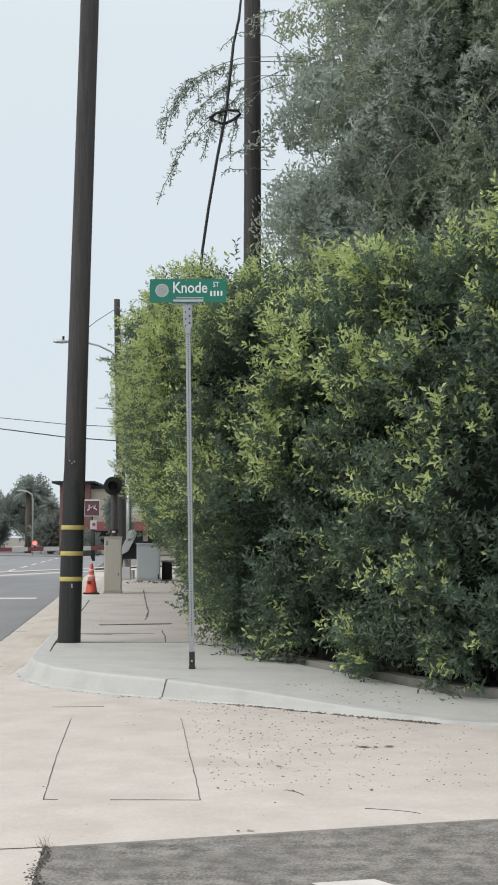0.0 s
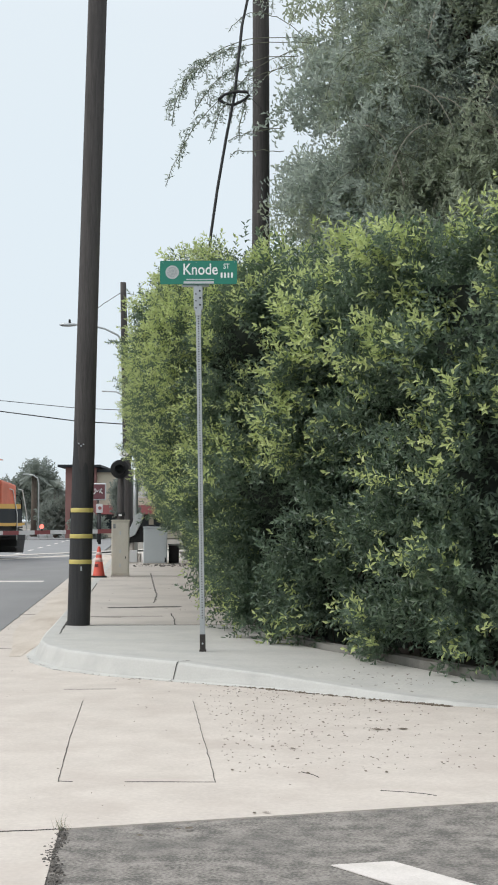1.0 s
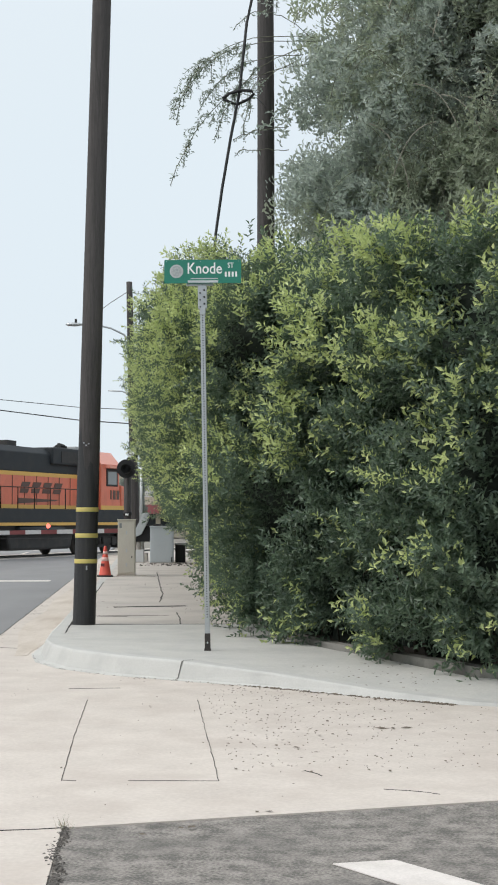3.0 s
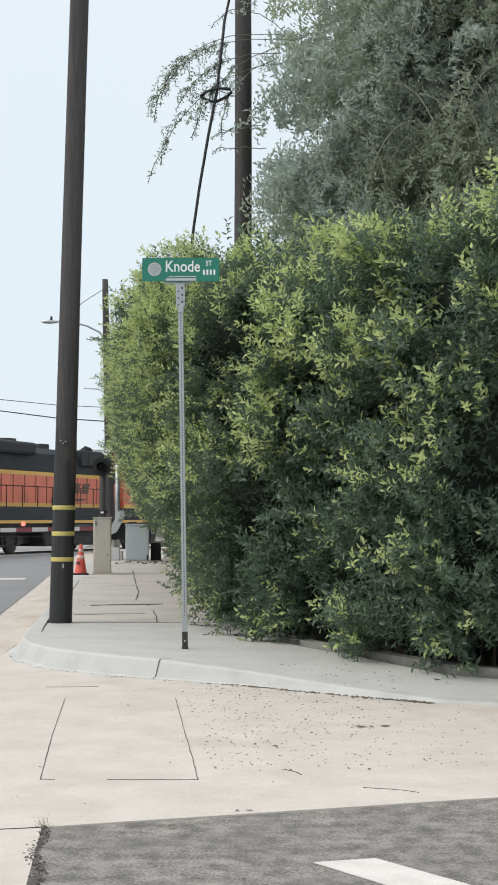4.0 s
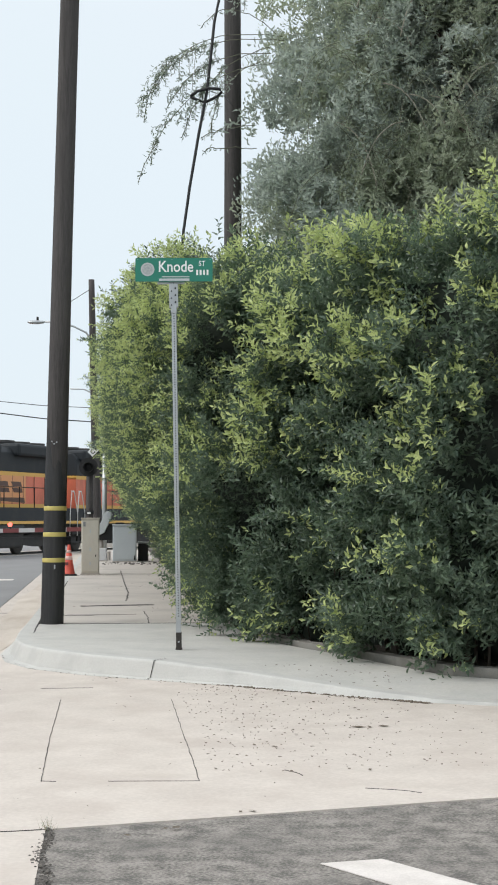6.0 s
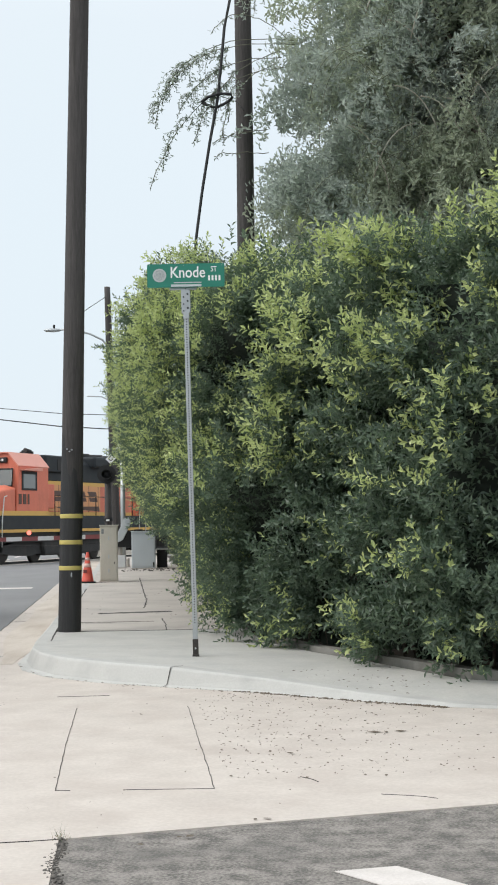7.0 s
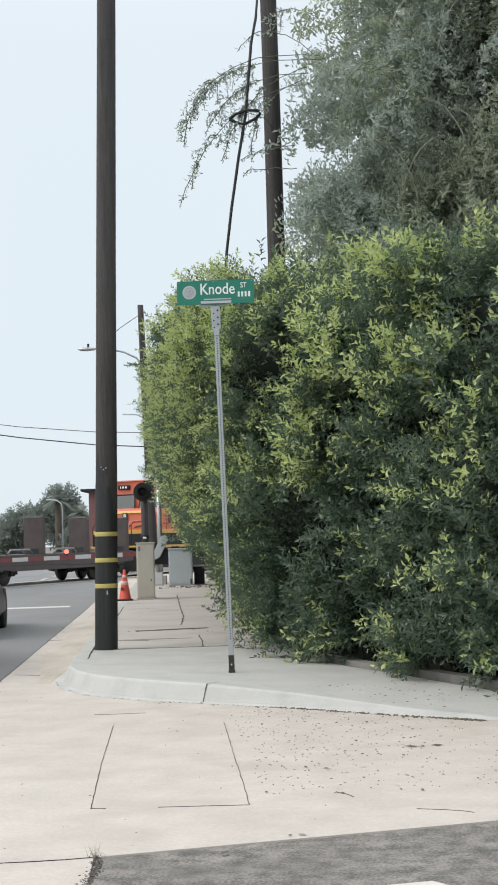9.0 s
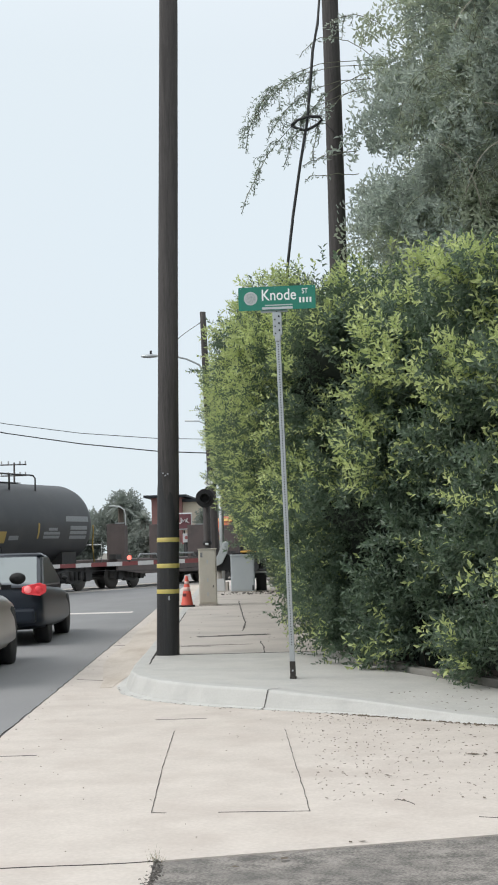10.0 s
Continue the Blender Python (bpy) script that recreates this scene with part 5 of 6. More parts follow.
def truck(parent, x, base, r, bright=False):
    t = part("truck_frame", Shape().prism([(x - base / 2 - 0.45, 0.42), (x - base / 2 - 0.4, 0.72), (x - 0.5, 0.86), (x + 0.5, 0.86), (x + base / 2 + 0.4, 0.72), (x + base / 2 + 0.45, 0.42), (x + base / 2 - 0.3, 0.44), (x + 0.3, 0.3), (x - 0.3, 0.3), (x - base / 2 + 0.3, 0.44)], -1.12, -0.92)
             .prism([(x - base / 2 - 0.45, 0.42), (x - base / 2 - 0.4, 0.72), (x - 0.5, 0.86), (x + 0.5, 0.86), (x + base / 2 + 0.4, 0.72), (x + base / 2 + 0.45, 0.42), (x + 0.3, 0.3), (x - 0.3, 0.3)], 0.92, 1.12)
             .box(x - 0.35, x + 0.35, -1.0, 1.0, 0.5, 0.95), UNDER, parent)
    for dx in (-base / 2, base / 2):
        part("axle_box", Shape().box(x + dx - 0.17, x + dx + 0.17, -1.2, -1.05, 0.36, 0.72), UNDER, t, bevel=0.03)
        SPINNING.append((wheelset(parent, x + dx, r, bright and dx > 0), x + dx, r))
    for dx in (-0.3, 0.0, 0.3):
        part("spring", Shape().tube((x + dx, -1.16, 0.42), (x + dx, -1.16, 0.74), 0.075, n=8), UNDER, t)


def letter_bars(parent, x0, x1, z0, z1, y, flip=False):
    """Four slanted block shapes in the place of the lettering, and the swoosh below."""
    w = (x1 - x0) / 4.4
    for i in range(4):
        a = x0 + i * w * 1.12
        sl = 0.12
        part("emblem_bar", Shape().prism([(a, z0), (a + w * 0.78, z0), (a + w * 0.78 + sl, z0 + (z1 - z0) * 0.42), (a + sl * 0.6, z0 + (z1 - z0) * 0.42)], y - 0.006, y).prism(
            [(a + sl * 0.7, z0 + (z1 - z0) * 0.56), (a + w * 0.72 + sl, z0 + (z1 - z0) * 0.56), (a + w * 0.86 + sl * 1.6, z1), (a + sl * 1.6, z1)], y - 0.006, y), LETTER_DARK, parent)
    part("emblem_swoosh", Shape().prism([(x0 - 0.2, z0 - 0.42), (x1 - 0.7, z0 - 0.3), (x1 - 0.2, z0 - 0.24), (x0 - 0.1, z0 - 0.2)], y - 0.006, y), LETTER_DARK, parent)


def locomotive(label, length, text, cab_back, reverse=False):
    """Local x points to the nose end, which is at x = 0; the body reaches back to -length. The seen side is y < 0, or y > 0 when reversed."""
    ob = root("locomotive", label, "locomotive", group="locomotives")
    sd = 1 if reverse else -1

    def both(y0, y1):
        return (min(sd * y0, sd * y1), max(sd * y0, sd * y1))
    cab0, cab1 = -1.55, cab_back
    L = length
    # frame, sill and walkway
    part("underframe", Shape().box(-L + 0.2, -0.1, -1.35, 1.35, 0.86, 1.25).box(-L + 0.6, -0.4, -0.6, 0.6, 0.4, 0.9), UNDER, ob)
    part("sill", Shape().box(-L + 0.1, -0.02, -1.53, 1.53, 1.24, 1.36), LOCO_YELLOW, ob, "yellow reflective sill stripe")
    part("side_skirt", Shape().box(-L + 0.1, -0.03, -1.52, 1.52, 1.36, 1.86), LOCO_BLACK, ob)
    part("walkway", Shape().box(-L + 0.1, -0.05, -1.5, 1.5, 1.86, 1.9), UNDER, ob)
    # long hood
    h1 = -L + (0.5 if reverse else 1.1)
    hood = part("long_hood", Shape().prism([(h1, 1.9), (cab1, 1.9), (cab1, 3.28), (h1, 3.28)], -0.98, 0.98), ORANGE, ob, "orange engine hood")
    part("hood_stripe", Shape().box(h1, cab1, -0.99, 0.99, 3.2, 3.36), LOCO_YELLOW, hood)
    part("hood_stripe", Shape().box(h1, cab1, -0.992, 0.992, 1.9, 2.06), LOCO_YELLOW, hood)
    sh = Shape()
    for xa, xb in ((h1 + 0.02, cab1 - 0.01),):
        sh.add([(x, y, z) for x in (xa, xb) for y, z in ((-0.985, 3.36), (-0.985, 4.12), (-0.75, 4.36), (0.75, 4.36), (0.985, 4.12), (0.985, 3.36))],
               [(0, 1, 7, 6), (1, 2, 8, 7), (2, 3, 9, 8), (3, 4, 10, 9), (4, 5, 11, 10), (5, 0, 6, 11), (0, 5, 4, 3, 2, 1), (6, 7, 8, 9, 10, 11)])
    upper = part("upper_hood", sh, LOCO_BLACK, ob, "black upper hood", bevel=0.03)
    x = cab1 - 0.9
    while x > h1 + 0.4:
        part("door_seam", Shape().box(x - 0.015, x + 0.015, *both(0.985, 1.0), 2.06, 3.2), LETTER_DARK, hood)
        x -= 0.95
    # roof equipment
    part("radiator_flare", Shape().prism([(h1 + 0.3, 4.0), (h1 + 4.4, 4.0), (h1 + 4.4, 4.52), (h1 + 0.3, 4.52)], -1.25, 1.25), LOCO_BLACK, upper, bevel=0.12)
    for k in range(3):
        part("roof_fan", Shape().tube((h1 + 1.0 + k * 1.35, 0, 4.5), (h1 + 1.0 + k * 1.35, 0, 4.68), 0.6, 0.58, n=24), UNDER, upper)
    part("dynamic_brake_box", Shape().box(cab1 - 3.6, cab1 - 0.5, -1.12, 1.12, 3.72, 4.42), LOCO_BLACK, upper, bevel=0.05)
    part("grille", Shape().box(cab1 - 2.9, cab1 - 1.5, *both(1.12, 1.14), 3.82, 4.28), UNDER, upper, "dark louvred grille")
    part("exhaust", Shape().box(cab1 - 6, cab1 - 5.3, -0.4, 0.4, 4.36, 4.6), UNDER, upper)
    if not reverse:
        part("air_conditioner", Shape().box(cab1 - 0.6, cab1 + 1.3, -0.6, 0.6, 4.4, 4.6), GREY_ROOF, upper, "pale grey roof unit", bevel=0.04)
    part("horn", Shape().tube((cab1 - 0.9, 0.2, 4.62), (cab1 - 0.4, 0.2, 4.62), 0.05, 0.1).tube((cab1 - 0.9, -0.2, 4.62), (cab1 - 1.4, -0.2, 4.62), 0.05, 0.1).box(cab1 - 0.95, cab1 - 0.85, -0.3, 0.3, 4.4, 4.6), UNDER, upper)
    # cab
    cabo = Shape()
    prof = [(-1.5, 1.36), (1.5, 1.36), (1.5, 3.85), (1.05, 4.38), (-1.05, 4.38), (-1.5, 3.85)]
    xs = (cab1, cab0)
    top_front = 0.28
    vv = [(xs[0], y, z) for y, z in prof] + [(xs[1] - (top_front if z > 3 else 0), y, z) for y, z in prof]
    cabo.add(vv, [(i, (i + 1) % 6, 6 + (i + 1) % 6, 6 + i) for i in range(6)] + [(5, 4, 3, 2, 1, 0), (6, 7, 8, 9, 10, 11)])
    cab_ob = part("cab", cabo, ORANGE, ob, "orange driver's cab", bevel=0.04)
    part("cab_roof", Shape().add([(x, y, z) for x in (cab1 - 0.03, cab0 - top_front + 0.08) for y, z in ((-1.53, 3.86), (-1.06, 4.41), (1.06, 4.41), (1.53, 3.86), (1.5, 3.83), (1.04, 4.36), (-1.04, 4.36), (-1.5, 3.83))],
                                 [(0, 8, 9, 1), (1, 9, 10, 2), (2, 10, 11, 3), (3, 11, 12, 4), (4, 12, 13, 5), (5, 13, 14, 6), (6, 14, 15, 7), (7, 15, 8, 0), (0, 1, 6, 7), (1, 2, 5, 6), (2, 3, 4, 5), (8, 15, 14, 9), (9, 14, 13, 10), (10, 13, 12, 11)]), ORANGE_ROOF, cab_ob, "pale orange cab roof")
    for xa, xb, za, zb in (((cab0 - 1.75, cab0 - 0.5, 2.9, 3.66),) if reverse else ((cab0 - 1.5, cab0 - 0.4, 2.92, 3.68),)):
        win = part("side_window", Shape().box(xa, xb, *both(1.5, 1.515), za, zb), SIGNAL_BLACK, cab_ob)
        part("pane", Shape().box(xa + 0.16, xb - 0.12, *both(1.515, 1.522), za + 0.08, zb - 0.12), GLASS_PALE, win)
        part("awning", Shape().prism([(xa - 0.1, zb + 0.02), (xb + 0.12, zb + 0.02), (xb + 0.12, zb + 0.05), (xa - 0.1, zb + 0.16)], *both(1.5, 1.72)), ORANGE_ROOF, win)
    part("cab_stripe", Shape().box(cab1 + 0.02, -0.1, -1.512, 1.512, 1.9, 2.08), LOCO_YELLOW, cab_ob)
    part("cab_skirt", Shape().box(cab1 + 0.01, -0.06, -1.516, 1.516, 1.36, 1.9), LOCO_BLACK, cab_ob)
    step = part("cab_step", Shape().box(cab1 - 0.9, cab1, *both(0.98, 1.3), 2.2, 3.85 if not reverse else 3.2), ORANGE, cab_ob, "recessed orange cab entrance", bevel=0.03)
    if not reverse:
        part("door_window", Shape().box(cab1 - 0.72, cab1 - 0.16, *both(1.3, 1.31), 3.0, 3.66), SIGNAL_BLACK, step, "dark rounded door window", bevel=0.0)
        part("pane", Shape().box(cab1 - 0.6, cab1 - 0.36, *both(1.31, 1.318), 3.2, 3.56), GLASS_PALE, step)
    part("number_bar", Shape().box(cab0 - 1.1, cab0 - 0.98, *both(1.5, 1.517), 2.35, 2.75).box(cab0 - 0.85, cab0 - 0.6, *both(1.5, 1.517), 2.35, 2.75).box(cab0 - 0.48, cab0 - 0.25, *both(1.5, 1.517), 2.35, 2.75), LETTER_DARK, cab_ob)
    # wide nose
    nose = Shape()
    a, b = cab0 - 0.02, -0.35
    ny = 1.46
    vv = [(a, -1.5, 1.36), (a, 1.5, 1.36), (a, 1.5, 2.98), (a, 1.1, 3.1), (a, -1.1, 3.1), (a, -1.5, 2.98),
          (b, -ny, 1.36), (b, ny, 1.36), (b, ny, 2.8), (b - 0.08, 0.95, 2.98), (b - 0.08, -0.95, 2.98), (b, -ny, 2.8)]
    nose.add(vv, [(i, (i + 1) % 6, 6 + (i + 1) % 6, 6 + i) for i in range(6)] + [(5, 4, 3, 2, 1, 0), (6, 7, 8, 9, 10, 11)])
    nose_ob = part("nose", nose, ORANGE, ob, "blunt orange nose", bevel=0.06)
    part("nose_stripe", Shape().add([(b + 0.012, -1.15, 2.84), (b + 0.012, 1.15, 2.84), (b - 0.06, 0.95, 2.94), (b - 0.06, -0.95, 2.94), (b - 0.02, -1.15, 2.84), (b - 0.02, 1.15, 2.84), (b - 0.1, 0.95, 2.94), (b - 0.1, -0.95, 2.94)],
                                    [(0, 1, 2, 3), (4, 7, 6, 5), (0, 4, 5, 1), (3, 2, 6, 7), (0, 3, 7, 4), (1, 5, 6, 2)]), LOCO_YELLOW, nose_ob)
    part("nose_stripe", Shape().box(b - 0.01, b + 0.014, -ny, ny, 1.9, 2.04), LOCO_YELLOW, nose_ob)
    part("nose_skirt", Shape().box(b - 0.01, b + 0.016, -ny, ny, 1.4, 1.9), LOCO_BLACK, nose_ob)
    for y in (-1.0, -0.3, 0.4):
        part("emblem_bar", Shape().add([(b + 0.014, y, 2.14), (b + 0.014, y + 0.55, 2.22), (b + 0.014, y + 0.62, 2.32), (b + 0.014, y + 0.1, 2.24)], [(0, 1, 2, 3)]), LETTER_DARK, nose_ob)
    light = part("headlight", Shape().box(b - 0.02, b + 0.05, -0.13, 0.13, 2.42, 2.86), SIGNAL_BLACK, nose_ob, bevel=0.03)
    for z in (2.53, 2.74):
        part("lamp", Shape().lathe([(0.075, b + 0.045), (0.08, b + 0.055)], axis="x", n=18, at=pose(0, 0, z)), LENS_CLEAR, light, "round clear headlight")
    for y in (-0.95, 0.95):
        part("ditch_light", Shape().lathe([(0.12, b + 0.0), (0.12, b + 0.06), (0.1, b + 0.07)], axis="x", n=18, at=pose(0.0, y, 1.62)), LENS_CLEAR, nose_ob, "round ditch light")
    for y in (-0.72, 0.72):
        ww = part("windscreen", Shape().add([(cab0 + 0.01, y - 0.62, 3.06), (cab0 + 0.01, y + 0.62, 3.06), (cab0 - 0.2, y + 0.55, 3.74), (cab0 - 0.2, y - 0.55, 3.74), (cab0 - 0.05, y - 0.62, 3.06), (cab0 - 0.05, y + 0.62, 3.06), (cab0 - 0.25, y + 0.55, 3.74), (cab0 - 0.25, y - 0.55, 3.74)],
                                            [(0, 1, 2, 3), (4, 7, 6, 5), (0, 4, 5, 1), (3, 2, 6, 7), (0, 3, 7, 4), (1, 5, 6, 2)]), GLASS_MID, cab_ob, "grey reflecting windscreen")
        part("windscreen_frame", Shape().path([(cab0 + 0.015, y - 0.62, 3.06), (cab0 + 0.015, y + 0.62, 3.06), (cab0 - 0.19, y + 0.55, 3.74), (cab0 - 0.19, y - 0.55, 3.74), (cab0 + 0.015, y - 0.62, 3.06)], 0.03, 6), SIGNAL_BLACK, ww)
        nb = part("number_box", Shape().box(cab0 - 0.3, cab0 - 0.16, y - 0.3, y + 0.3, 3.98, 4.2), SIGNAL_BLACK, cab_ob, bevel=0.04)
        part("number_bar", Shape().box(cab0 - 0.16, cab0 - 0.152, y - 0.17, y - 0.13, 4.04, 4.14).box(cab0 - 0.16, cab0 - 0.152, y - 0.06, y + 0.02, 4.04, 4.14).box(cab0 - 0.16, cab0 - 0.152, y + 0.08, y + 0.16, 4.04, 4.14), SIGN_WHITE, nb)
    # railing on the front platform
    for s_ in (-1, 1):
        part("front_handrail", Shape().path([(0.28, s_ * 1.34, 1.36), (0.28, s_ * 1.34, 2.2), (0.28, s_ * 1.2, 2.42), (0.28, s_ * 0.72, 2.42), (0.28, s_ * 0.6, 2.3), (0.28, s_ * 0.6, 1.36)], 0.024, 6)
             .tube((0.28, s_ * 1.34, 1.86), (0.28, s_ * 0.6, 1.86), 0.02, n=6), SIGNAL_BLACK, ob, "black front platform railing")
        part("front_grab_rail", Shape().path([(0.3, s_ * 0.95, 2.46), (0.3, s_ * 0.55, 2.46), (0.3, s_ * 0.25, 1.6), (0.3, s_ * 0.25, 1.4)], 0.02, 6), RAIL_WHITE, ob, "white front grab rail")
    part("platform", Shape().box(b, 0.34, -1.45, 1.45, 1.28, 1.36), LOCO_YELLOW, ob, "yellow front platform edge", bevel=0.01)
    # emblem
    letter_bars(hood, text[0], text[1], 2.52, 2.96, -0.995 if not reverse else 1.001)
    if reverse:
        part("emblem_panel", Shape().box(text[0] - 0.25, text[1] + 0.25, 0.985, 0.996, 2.1, 3.2), PANEL_ORANGE, hood, "pale orange emblem panel")
    # pilot, steps, coupler
    part("pilot", Shape().prism([(-0.1, 0.25), (0.45, 0.2), (0.62, 0.95), (0.4, 1.1), (-0.1, 1.2)], -1.35, 1.35), UNDER, ob, bevel=0.03)
    part("coupler", Shape().box(0.3, 1.0, -0.15, 0.15, 0.75, 1.05), UNDER, ob)
    part("rear_pilot", Shape().box(-L - 0.15, -L + 0.3, -1.35, 1.35, 0.3, 1.2), UNDER, ob)
    part("rear_coupler", Shape().box(-L - 0.65, -L - 0.1, -0.15, 0.15, 0.75, 1.05), UNDER, ob)
    for x0 in (0.02, -L + 0.55):
        part("steps", Shape().box(x0 - 0.5, x0 + 0.05, *both(1.0, 1.5), 0.4, 0.46).box(x0 - 0.5, x0 + 0.05, *both(1.1, 1.52), 0.78, 0.84).box(x0 - 0.5, x0 + 0.05, *both(1.1, 1.52), 1.16, 1.22), UNDER, ob)
        for dx in (0.28, -0.45):
            part("step_rail", Shape().path([(x0 + dx, sd * 1.54, 0.7), (x0 + dx, sd * 1.55, 1.7), (x0 + dx - 0.25, sd * 1.5, 2.62), (x0 + dx - 0.5, sd * 1.48, 2.66)], 0.022, 6), RAIL_WHITE, ob, "white step handrail")
    # side handrail
    x = cab1 - 0.6
    rail = part("side_handrail", Shape().path([(cab1 - 0.6, sd * 1.47, 2.72), (-L + 1.2, sd * 1.47, 2.72)], 0.018, 6), SIGNAL_BLACK, ob)
    while x > -L + 1.1:
        part("stanchion", Shape().tube((x, sd * 1.47, 1.9), (x, sd * 1.47, 2.73), 0.02, n=6), SIGNAL_BLACK, rail)
        x -= 1.28
    # tank and trucks
    part("fuel_tank", Shape().prism([(-L / 2 - 2.3, 0.28), (-L / 2 + 2.6, 0.28), (-L / 2 + 2.9, 1.0), (-L / 2 - 2.6, 1.0)], -1.3, 1.3), UNDER, ob, bevel=0.1)
    part("air_reservoir", Shape().tube((-L / 2 - 2, sd * 1.42, 1.06), (-L / 2 + 1.6, sd * 1.42, 1.06), 0.16, n=14), LOCO_BLACK, ob)
    truck(ob, -3.0, 2.74, 0.5)
    truck(ob, -L + 2.8, 2.74, 0.5)
    return ob


loco_a = locomotive("orange and black diesel locomotive with yellow stripes, leading the train", 17.0, (-9.6, -6.1), -3.55)
mark = len(SPINNING)
loco_b = locomotive("orange and black diesel locomotive running nose backwards", 14.0, (-9.9, -5.5), -4.3, reverse=True)
LOCO_B_WHEELS = SPINNING[mark:]

flat = root("flat_wagon", "red-brown flat wagon with upright steel end plates", "freight wagon")
part("deck", Shape().box(-6.1, 6.1, -1.45, 1.45, 1.0, 1.16), CAR_BROWN, flat, bevel=0.02)
part("side_sill", Shape().prism([(-6.1, 0.75), (-4.0, 0.55), (4.0, 0.55), (6.1, 0.75), (6.1, 1.02), (-6.1, 1.02)], -1.47, -1.38), CAR_BROWN, flat)
part("centre_sill", Shape().box(-6.6, 6.6, -0.3, 0.3, 0.62, 1.02), UNDER, flat)
for x in (5.55, 1.9, -1.75, -5.4):
    p = part("end_plate", Shape().prism([(x - 0.05, 1.16), (x + 0.05, 1.16), (x + 0.05, 2.58), (x - 0.05, 2.58)], -1.42, -0.6), CAR_BROWN, flat, "upright red-brown steel plate", bevel=0.02)
    part("plate_rib", Shape().box(x - 0.12, x + 0.14, -1.46, -1.36, 1.16, 2.5), CAR_BROWN, p, bevel=0.01)
    part("plate_rib", Shape().box(x + 0.05, x + 0.2, -0.9, -0.8, 1.16, 2.3), CAR_BROWN, p, bevel=0.01)
    part("top_rim", Shape().box(x - 0.07, x + 0.07, -1.4, -1.0, 2.57, 2.62), STENCIL, p, "pale top edge")
    part("chain_box", Shape().box(x - 0.75, x - 0.3, -1.4, -1.1, 1.16, 1.36), UNDER, flat)
for x in (3.6, 0.1, -3.4):
    part("brace_rail", Shape().path([(x + 0.9, -1.38, 1.18), (x + 0.7, -1.38, 1.34), (x - 0.7, -1.38, 1.34), (x - 0.9, -1.38, 1.18)], 0.04, 6), STENCIL, flat)
part("brake_wheel", Shape().lathe([(0.24, 0.0), (0.26, 0.02), (0.24, 0.04)], axis="x", n=20, at=pose(6.12, -0.9, 1.75)), UNDER, flat)
mark = len(SPINNING)
truck(flat, 4.5, 1.78, 0.46, True)
truck(flat, -4.5, 1.78, 0.46, True)
FLAT_WHEELS = SPINNING[mark:]

tank = root("tank_wagon", "black cylindrical tank wagon with stencilled panels", "freight wagon")
TL, TR, TZ = 16.0, 1.52, 2.52
ring = [(TR * math.cos(a), TL / 2 - 0.95 + 0.95 * math.sin(a)) for a in (radians(d) for d in (0, 15, 30, 45, 60, 72, 82, 88))]
rings = [(q, -h) for q, h in reversed(ring)] + [(TR, h) for h in (-4, -2, 0, 2, 4)] + ring
shell = part("shell", Shape().lathe(rings, axis="x", n=64, at=pose(0, 0, TZ)), TANK_BLACK, tank, "black riveted tank shell")


def placard(x0, x1, z0, z1, m, bars=0):
    """A slightly curved panel on the near side of the shell."""
    sh = Shape()
    n = 5
    for i in range(n):
        za, zb = z0 + (z1 - z0) * i / n, z0 + (z1 - z0) * (i + 1) / n
        ya, yb = (-math.sqrt(TR ** 2 - (z - TZ) ** 2) - 0.008 for z in (za, zb))
        sh.add([(x0, ya, za), (x1, ya, za), (x1, yb, zb), (x0, yb, zb)], [(0, 1, 2, 3)])
    return part("stencil_panel", sh, m, shell)


for x0, x1, z0, z1, m in ((5.4, 7.0, 2.62, 2.82, STENCIL), (5.7, 6.9, 1.98, 2.1, STENCIL), (5.7, 6.9, 2.15, 2.27, STENCIL), (5.7, 6.9, 2.32, 2.46, STENCIL),
                          (3.9, 5.0, 2.0, 2.1, STENCIL), (3.9, 5.0, 2.14, 2.24, STENCIL), (4.2, 4.8, 2.28, 2.38, STENCIL), (0.6, 1.5, 1.85, 2.25, STENCIL_YELLOW), (1.7, 2.3, 1.95, 2.1, STENCIL)):
    placard(x0, x1, z0, z1, m)
for x in (0.4, 3.5):
    placard(x, x + 0.1, 2.0, 2.55, STENCIL_YELLOW)
part("bolt_cap", Shape().lathe([(0.09, 0), (0.07, -0.05)], axis="y", n=14, at=pose(-1.2, -1.53, 2.5)), STENCIL, shell)
part("head_ladder", Shape().path([(7.6, -1.4, 1.1), (7.75, -1.25, 1.7), (7.72, -1.32, 2.3), (7.6, -1.38, 2.5)], 0.03, 6), STENCIL_YELLOW, tank, "curved yellow grab rail")
part("walkway", Shape().box(-4, 4.3, -0.28, 0.28, 4.04, 4.07), UNDER, tank)
for y in (-0.9, 0.9):
    part("top_rail", Shape().path([(4.3, y, 3.7), (4.3, y, 4.2), (4.15, y, 4.3), (-3.8, y, 4.3), (-4.0, y, 4.2), (-4.0, y, 3.7)], 0.03, 6).tube((2.6, y, 3.7), (2.6, y, 4.3), 0.035, n=6).tube((-0.7, y, 3.7), (-0.7, y, 4.3), 0.035, n=6), UNDER, tank)
part("manway", Shape().tube((-0.4, 0, 3.95), (-0.4, 0, 4.35), 0.55, n=20), TANK_BLACK, tank)
part("underframe", Shape().box(-8.6, 8.6, -0.35, 0.35, 0.7, 1.05).box(6.4, 8.3, -1.4, 1.4, 0.92, 1.06).box(-8.3, -6.4, -1.4, 1.4, 0.92, 1.06), UNDER, tank)
